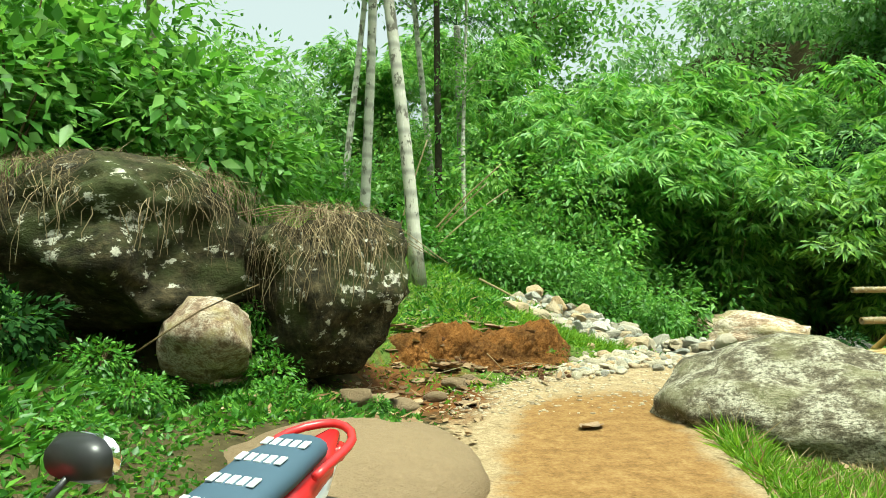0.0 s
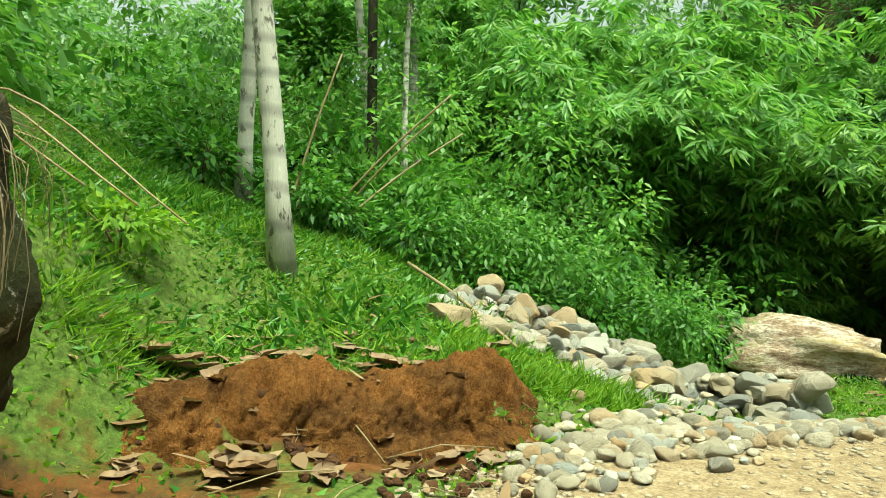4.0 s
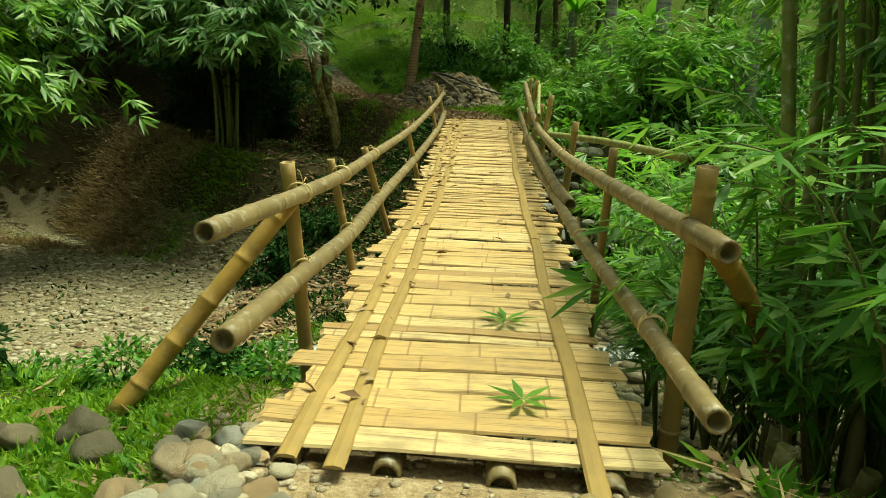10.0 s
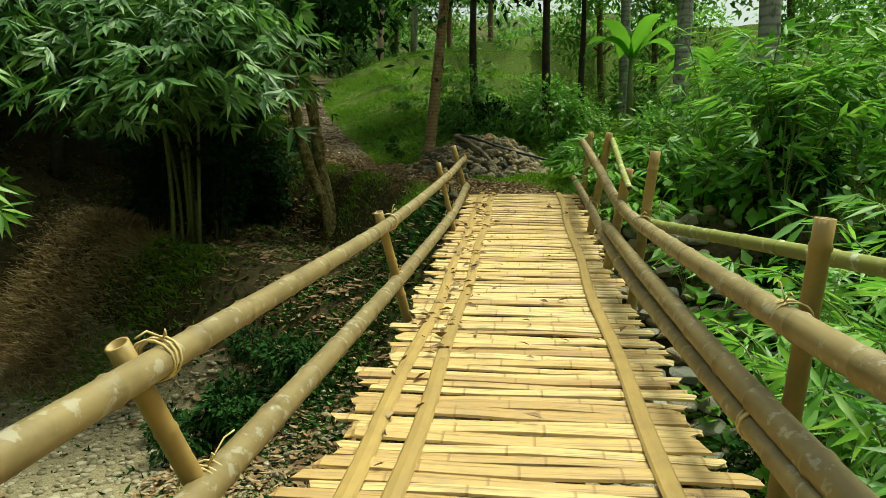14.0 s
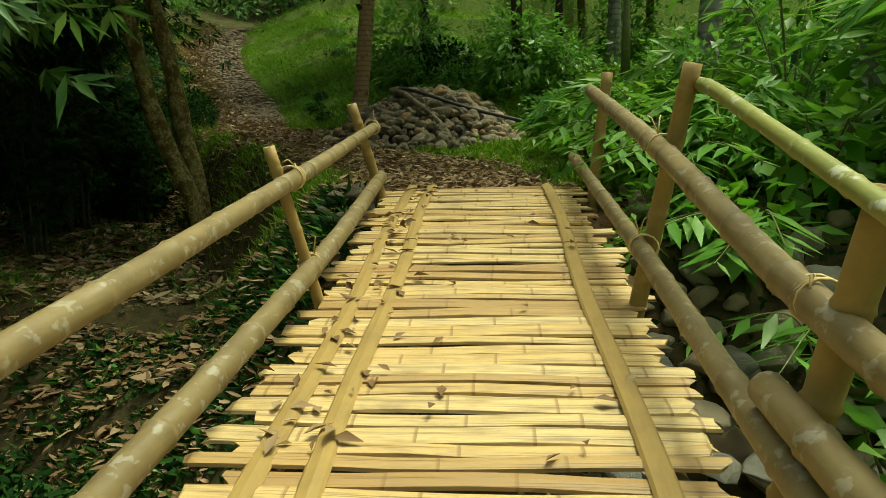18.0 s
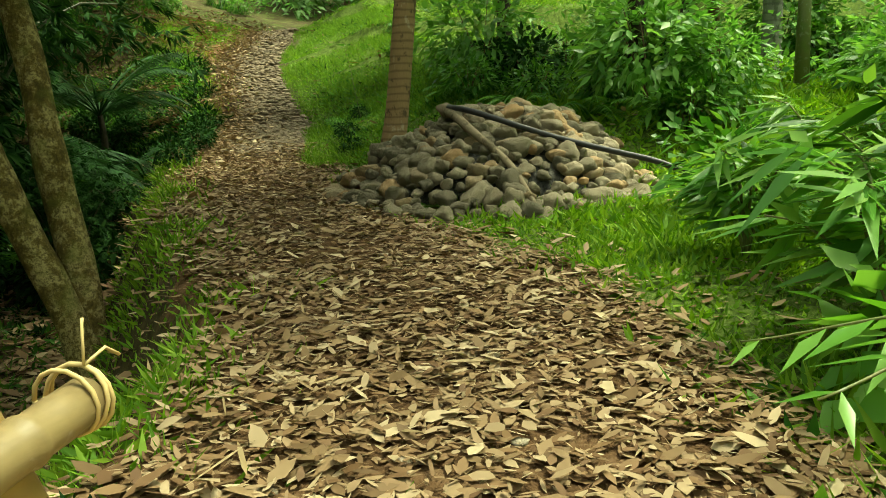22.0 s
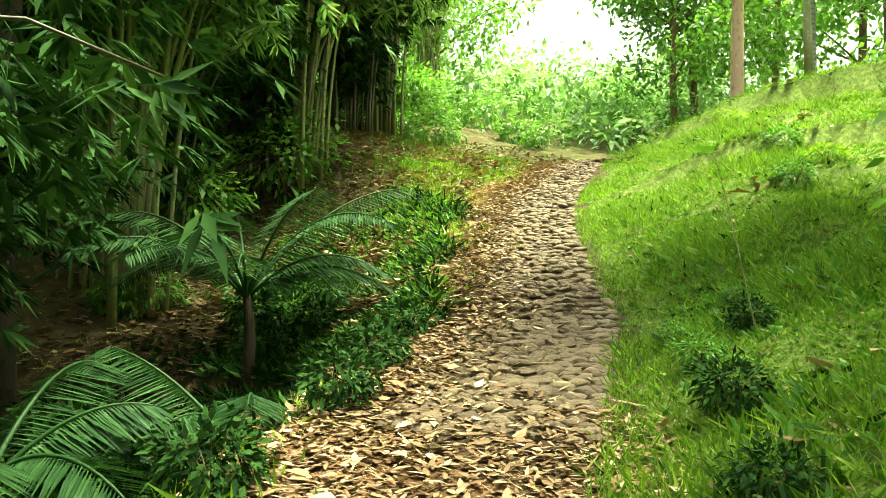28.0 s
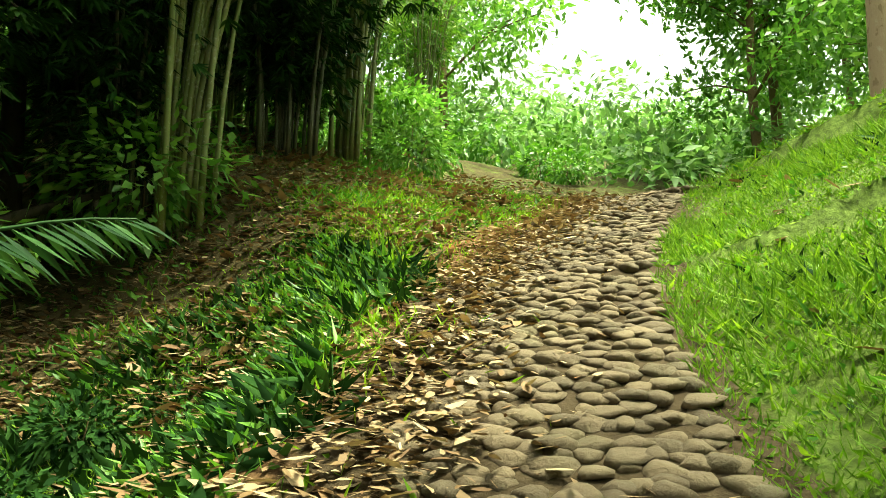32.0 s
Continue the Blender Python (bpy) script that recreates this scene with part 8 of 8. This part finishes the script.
def pinnate_plant(x, y, z, seed, fronds, length, turn):
    """Arching stalks with pairs of long folded leaflets."""
    rng = np.random.RandomState(seed)
    t = thing("leafy_plant", "plant with long paired glossy leaflets beside the deck", "plant", "plants with paired leaflets", at=(x, y, z))
    for k in range(fronds):
        a = radians(turn + 150 * (k / max(1, fronds - 1) - 0.5) + rng.uniform(-14, 14))
        far, up = length * rng.uniform(0.75, 1.0), length * rng.uniform(0.35, 0.75)
        line = smooth_line([(0, 0, -0.05), (0.3 * far * math.cos(a), 0.3 * far * math.sin(a), up), (far * math.cos(a), far * math.sin(a), up * 0.75)], 0.05)
        stalk = piece("stalk", tube_mesh("stalk", line, np.linspace(0.009, 0.003, len(line)), 5), M_CULM, t)
        n = 7
        idx = np.linspace(len(line) * 0.35, len(line) - 2, n).astype(int)
        base = np.repeat(line[idx], 2, 0)
        side = np.array([-math.sin(a), math.cos(a), -0.25])
        ahead = np.array([math.cos(a), math.sin(a), 0.0])
        way = np.array([(s * side * [1, 1, s]) + 0.55 * ahead for i in range(n) for s in (1, -1)]) + rng.normal(0, 0.1, (2 * n, 3))
        big = length * 0.34 * np.repeat(np.sin(np.linspace(0.7, 2.7, n)), 2)
        piece("frond", np_mesh("frond", *leaves(base, way, np.array([0, 0, 1.0]) + rng.normal(0, 0.15, way.shape), big, big * 0.24, 0.12, 0.18)), L_FRESH, stalk)


L_FRESH = leaf_material("glossy_leaf", (0.1, 0.26, 0.03), (0.16, 0.38, 0.06), (0.26, 0.48, 0.11), 0.4, 0.3)
for k, (x, y, z, n, size, turn) in enumerate(((18.35, 8.35, 1.35, 6, 0.95, 120), (17.7, 8.0, 1.0, 6, 1.0, 110), (18.9, 8.0, 1.5, 6, 1.1, 130), (17.1, 7.7, 0.7, 5, 1.0, 100), (19.5, 8.7, 1.5, 6, 0.9, 160))):
    pinnate_plant(x, y, min(z, gz(x, y)), 140 + k, n, size, turn)

# ---- stumps, litter and young growth at the roadside bamboo ----


def bamboo_stump(x, y, height, radius, lean, seed):
    """Cut bamboo stub, open at the top, with a torn splinter."""
    t = thing("bamboo_stump", "cut olive bamboo stub standing in the litter", "bamboo stump", "cut bamboo stubs", at=(x, y, gz(x, y)))
    pole("stub", [(0, 0, -0.06), (lean * 0.5, 0.02, height * 0.55), (lean, 0.0, height)], radius, M_STUMP, t, "", 0.96, 0.22, seed)
    splinter = smooth_line([(lean + radius * 0.9, 0, height * 0.7), (lean + radius, 0.01, height), (lean + radius * 1.3, 0.02, height * 1.3)], 0.05)
    piece("splinter", tube_mesh("splinter", splinter, np.linspace(0.009, 0.002, len(splinter)), 4), M_DRYPOLE, t)


M_STUMP = bamboo_material("cut_bamboo", (0.22, 0.19, 0.07), (0.2, 0.13, 0.06), 0.2)
for k, (x, y, h, r, lean) in enumerate(((7.05, 7.45, 0.4, 0.055, 0.04), (6.75, 7.55, 0.3, 0.05, -0.03), (7.5, 7.3, 0.5, 0.06, 0.08), (7.3, 6.95, 0.35, 0.05, 0.05), (6.9, 7.1, 0.26, 0.05, -0.04), (6.4, 7.2, 0.22, 0.045, 0.03))):
    bamboo_stump(x, y, h, r, lean, 400 + k)
litter("leaf_litter", "pale dry sheaths and split bamboo below the roadside bamboo", 60, 12000, ((4.4, 8.6), (5.4, 8.0), lambda x, y, d, z: (d < -1.0) * 0.85), 0.085, L_PALELITTER, 0.02)
rng = np.random.RandomState(131)
tx, ty = rng.uniform(4.4, 8.4, 420), rng.uniform(5.6, 8.0, 420)
keep = along_route(tx, ty)[1] < -1.0
tx, ty = tx[keep], ty[keep]
ta = rng.uniform(0, 6.28, len(tx))
way = np.stack([np.cos(ta), np.sin(ta), rng.normal(0.1, 0.2, len(tx))], 1)
tagged(piece("twigs", np_mesh("twigs", *curled_leaves(rng, np.stack([tx, ty, ground_z(tx, ty) + 0.05], 1), way, np.array([0, 0, 1.0]) + rng.normal(0, 0.3, way.shape), rng.uniform(0.12, 0.45, len(tx)), rng.uniform(0.006, 0.018, len(tx)))), L_STRAW), "pale split bamboo and twigs below the roadside bamboo", "twigs", "", "stuff")
cover(60, 9000, (4.2, 8.8, 5.2, 8.1), lambda x, y, d, z: (d < -1.0) * (0.5 + 0.5 * np.sin(3.3 * x) * np.sin(2.7 * y)) * 0.6, 0.3, 0.03, "weeds", "fresh green weeds below the roadside bamboo", L_BRIGHT, 0.8)
for k, (x, y, h) in enumerate(((7.6, 6.6, 1.5), (6.7, 6.3, 1.3), (8.4, 7.1, 1.6), (7.3, 5.7, 1.8), (6.0, 6.5, 1.0), (8.9, 6.5, 2.0), (6.3, 5.6, 1.5))):
    fan_plant("bright young bamboo below the roadside culms", x, y, gz(x, y), h, 260 + k, 7, 0.3, L_BAMBOO_LIGHT)

# ---- weeds between the river gravel and the bridge ----
cover(61, 26000, (7.2, 12.5, 10.6, 14.5), lambda x, y, d, z: (d > 1.0) * (z < 0.2) * np.exp(-(((d - 2.2) / 1.1) ** 2)) * (0.55 + 0.45 * np.sin(2.7 * x) * np.sin(2.3 * y)), 0.2, 0.018, "grass", "rough green growth where the bank meets the gravel", L_GRASS, 0.8)
cover(62, 6000, (7.2, 12.5, 10.6, 14.5), lambda x, y, d, z: (d > 1.0) * (z < 0.2) * np.exp(-(((d - 2.4) / 1.3) ** 2)) * 0.8, 0.22, 0.035, "weeds", "broad weeds where the bank meets the gravel", L_SHRUB, 0.8)

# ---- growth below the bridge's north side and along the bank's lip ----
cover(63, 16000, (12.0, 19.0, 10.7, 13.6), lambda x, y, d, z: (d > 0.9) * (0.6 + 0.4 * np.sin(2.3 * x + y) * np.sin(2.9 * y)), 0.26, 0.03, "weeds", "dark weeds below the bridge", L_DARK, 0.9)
cover(64, 4000, (12.0, 19.0, 10.7, 13.6), lambda x, y, d, z: (d > 0.9) * 0.6, 0.22, 0.025, "weeds", "small green weeds below the bridge", L_SHRUB, 0.9)
litter("leaf_litter", "brown leaves on the bank below the bridge", 65, 9000, ((12.0, 19.2), (10.7, 14.0), lambda x, y, d, z: (d > 0.9) * 0.9), 0.11, L_DRY, 0.015)
rng = np.random.RandomState(151)
for k in range(16):
    plant(SHRUBS[(2, 0, 2, 1)[k % 4]], rng.uniform(7.0, 9.6), rng.uniform(10.9, 13.2), rng.uniform(0, 360), rng.uniform(0.35, 0.7))
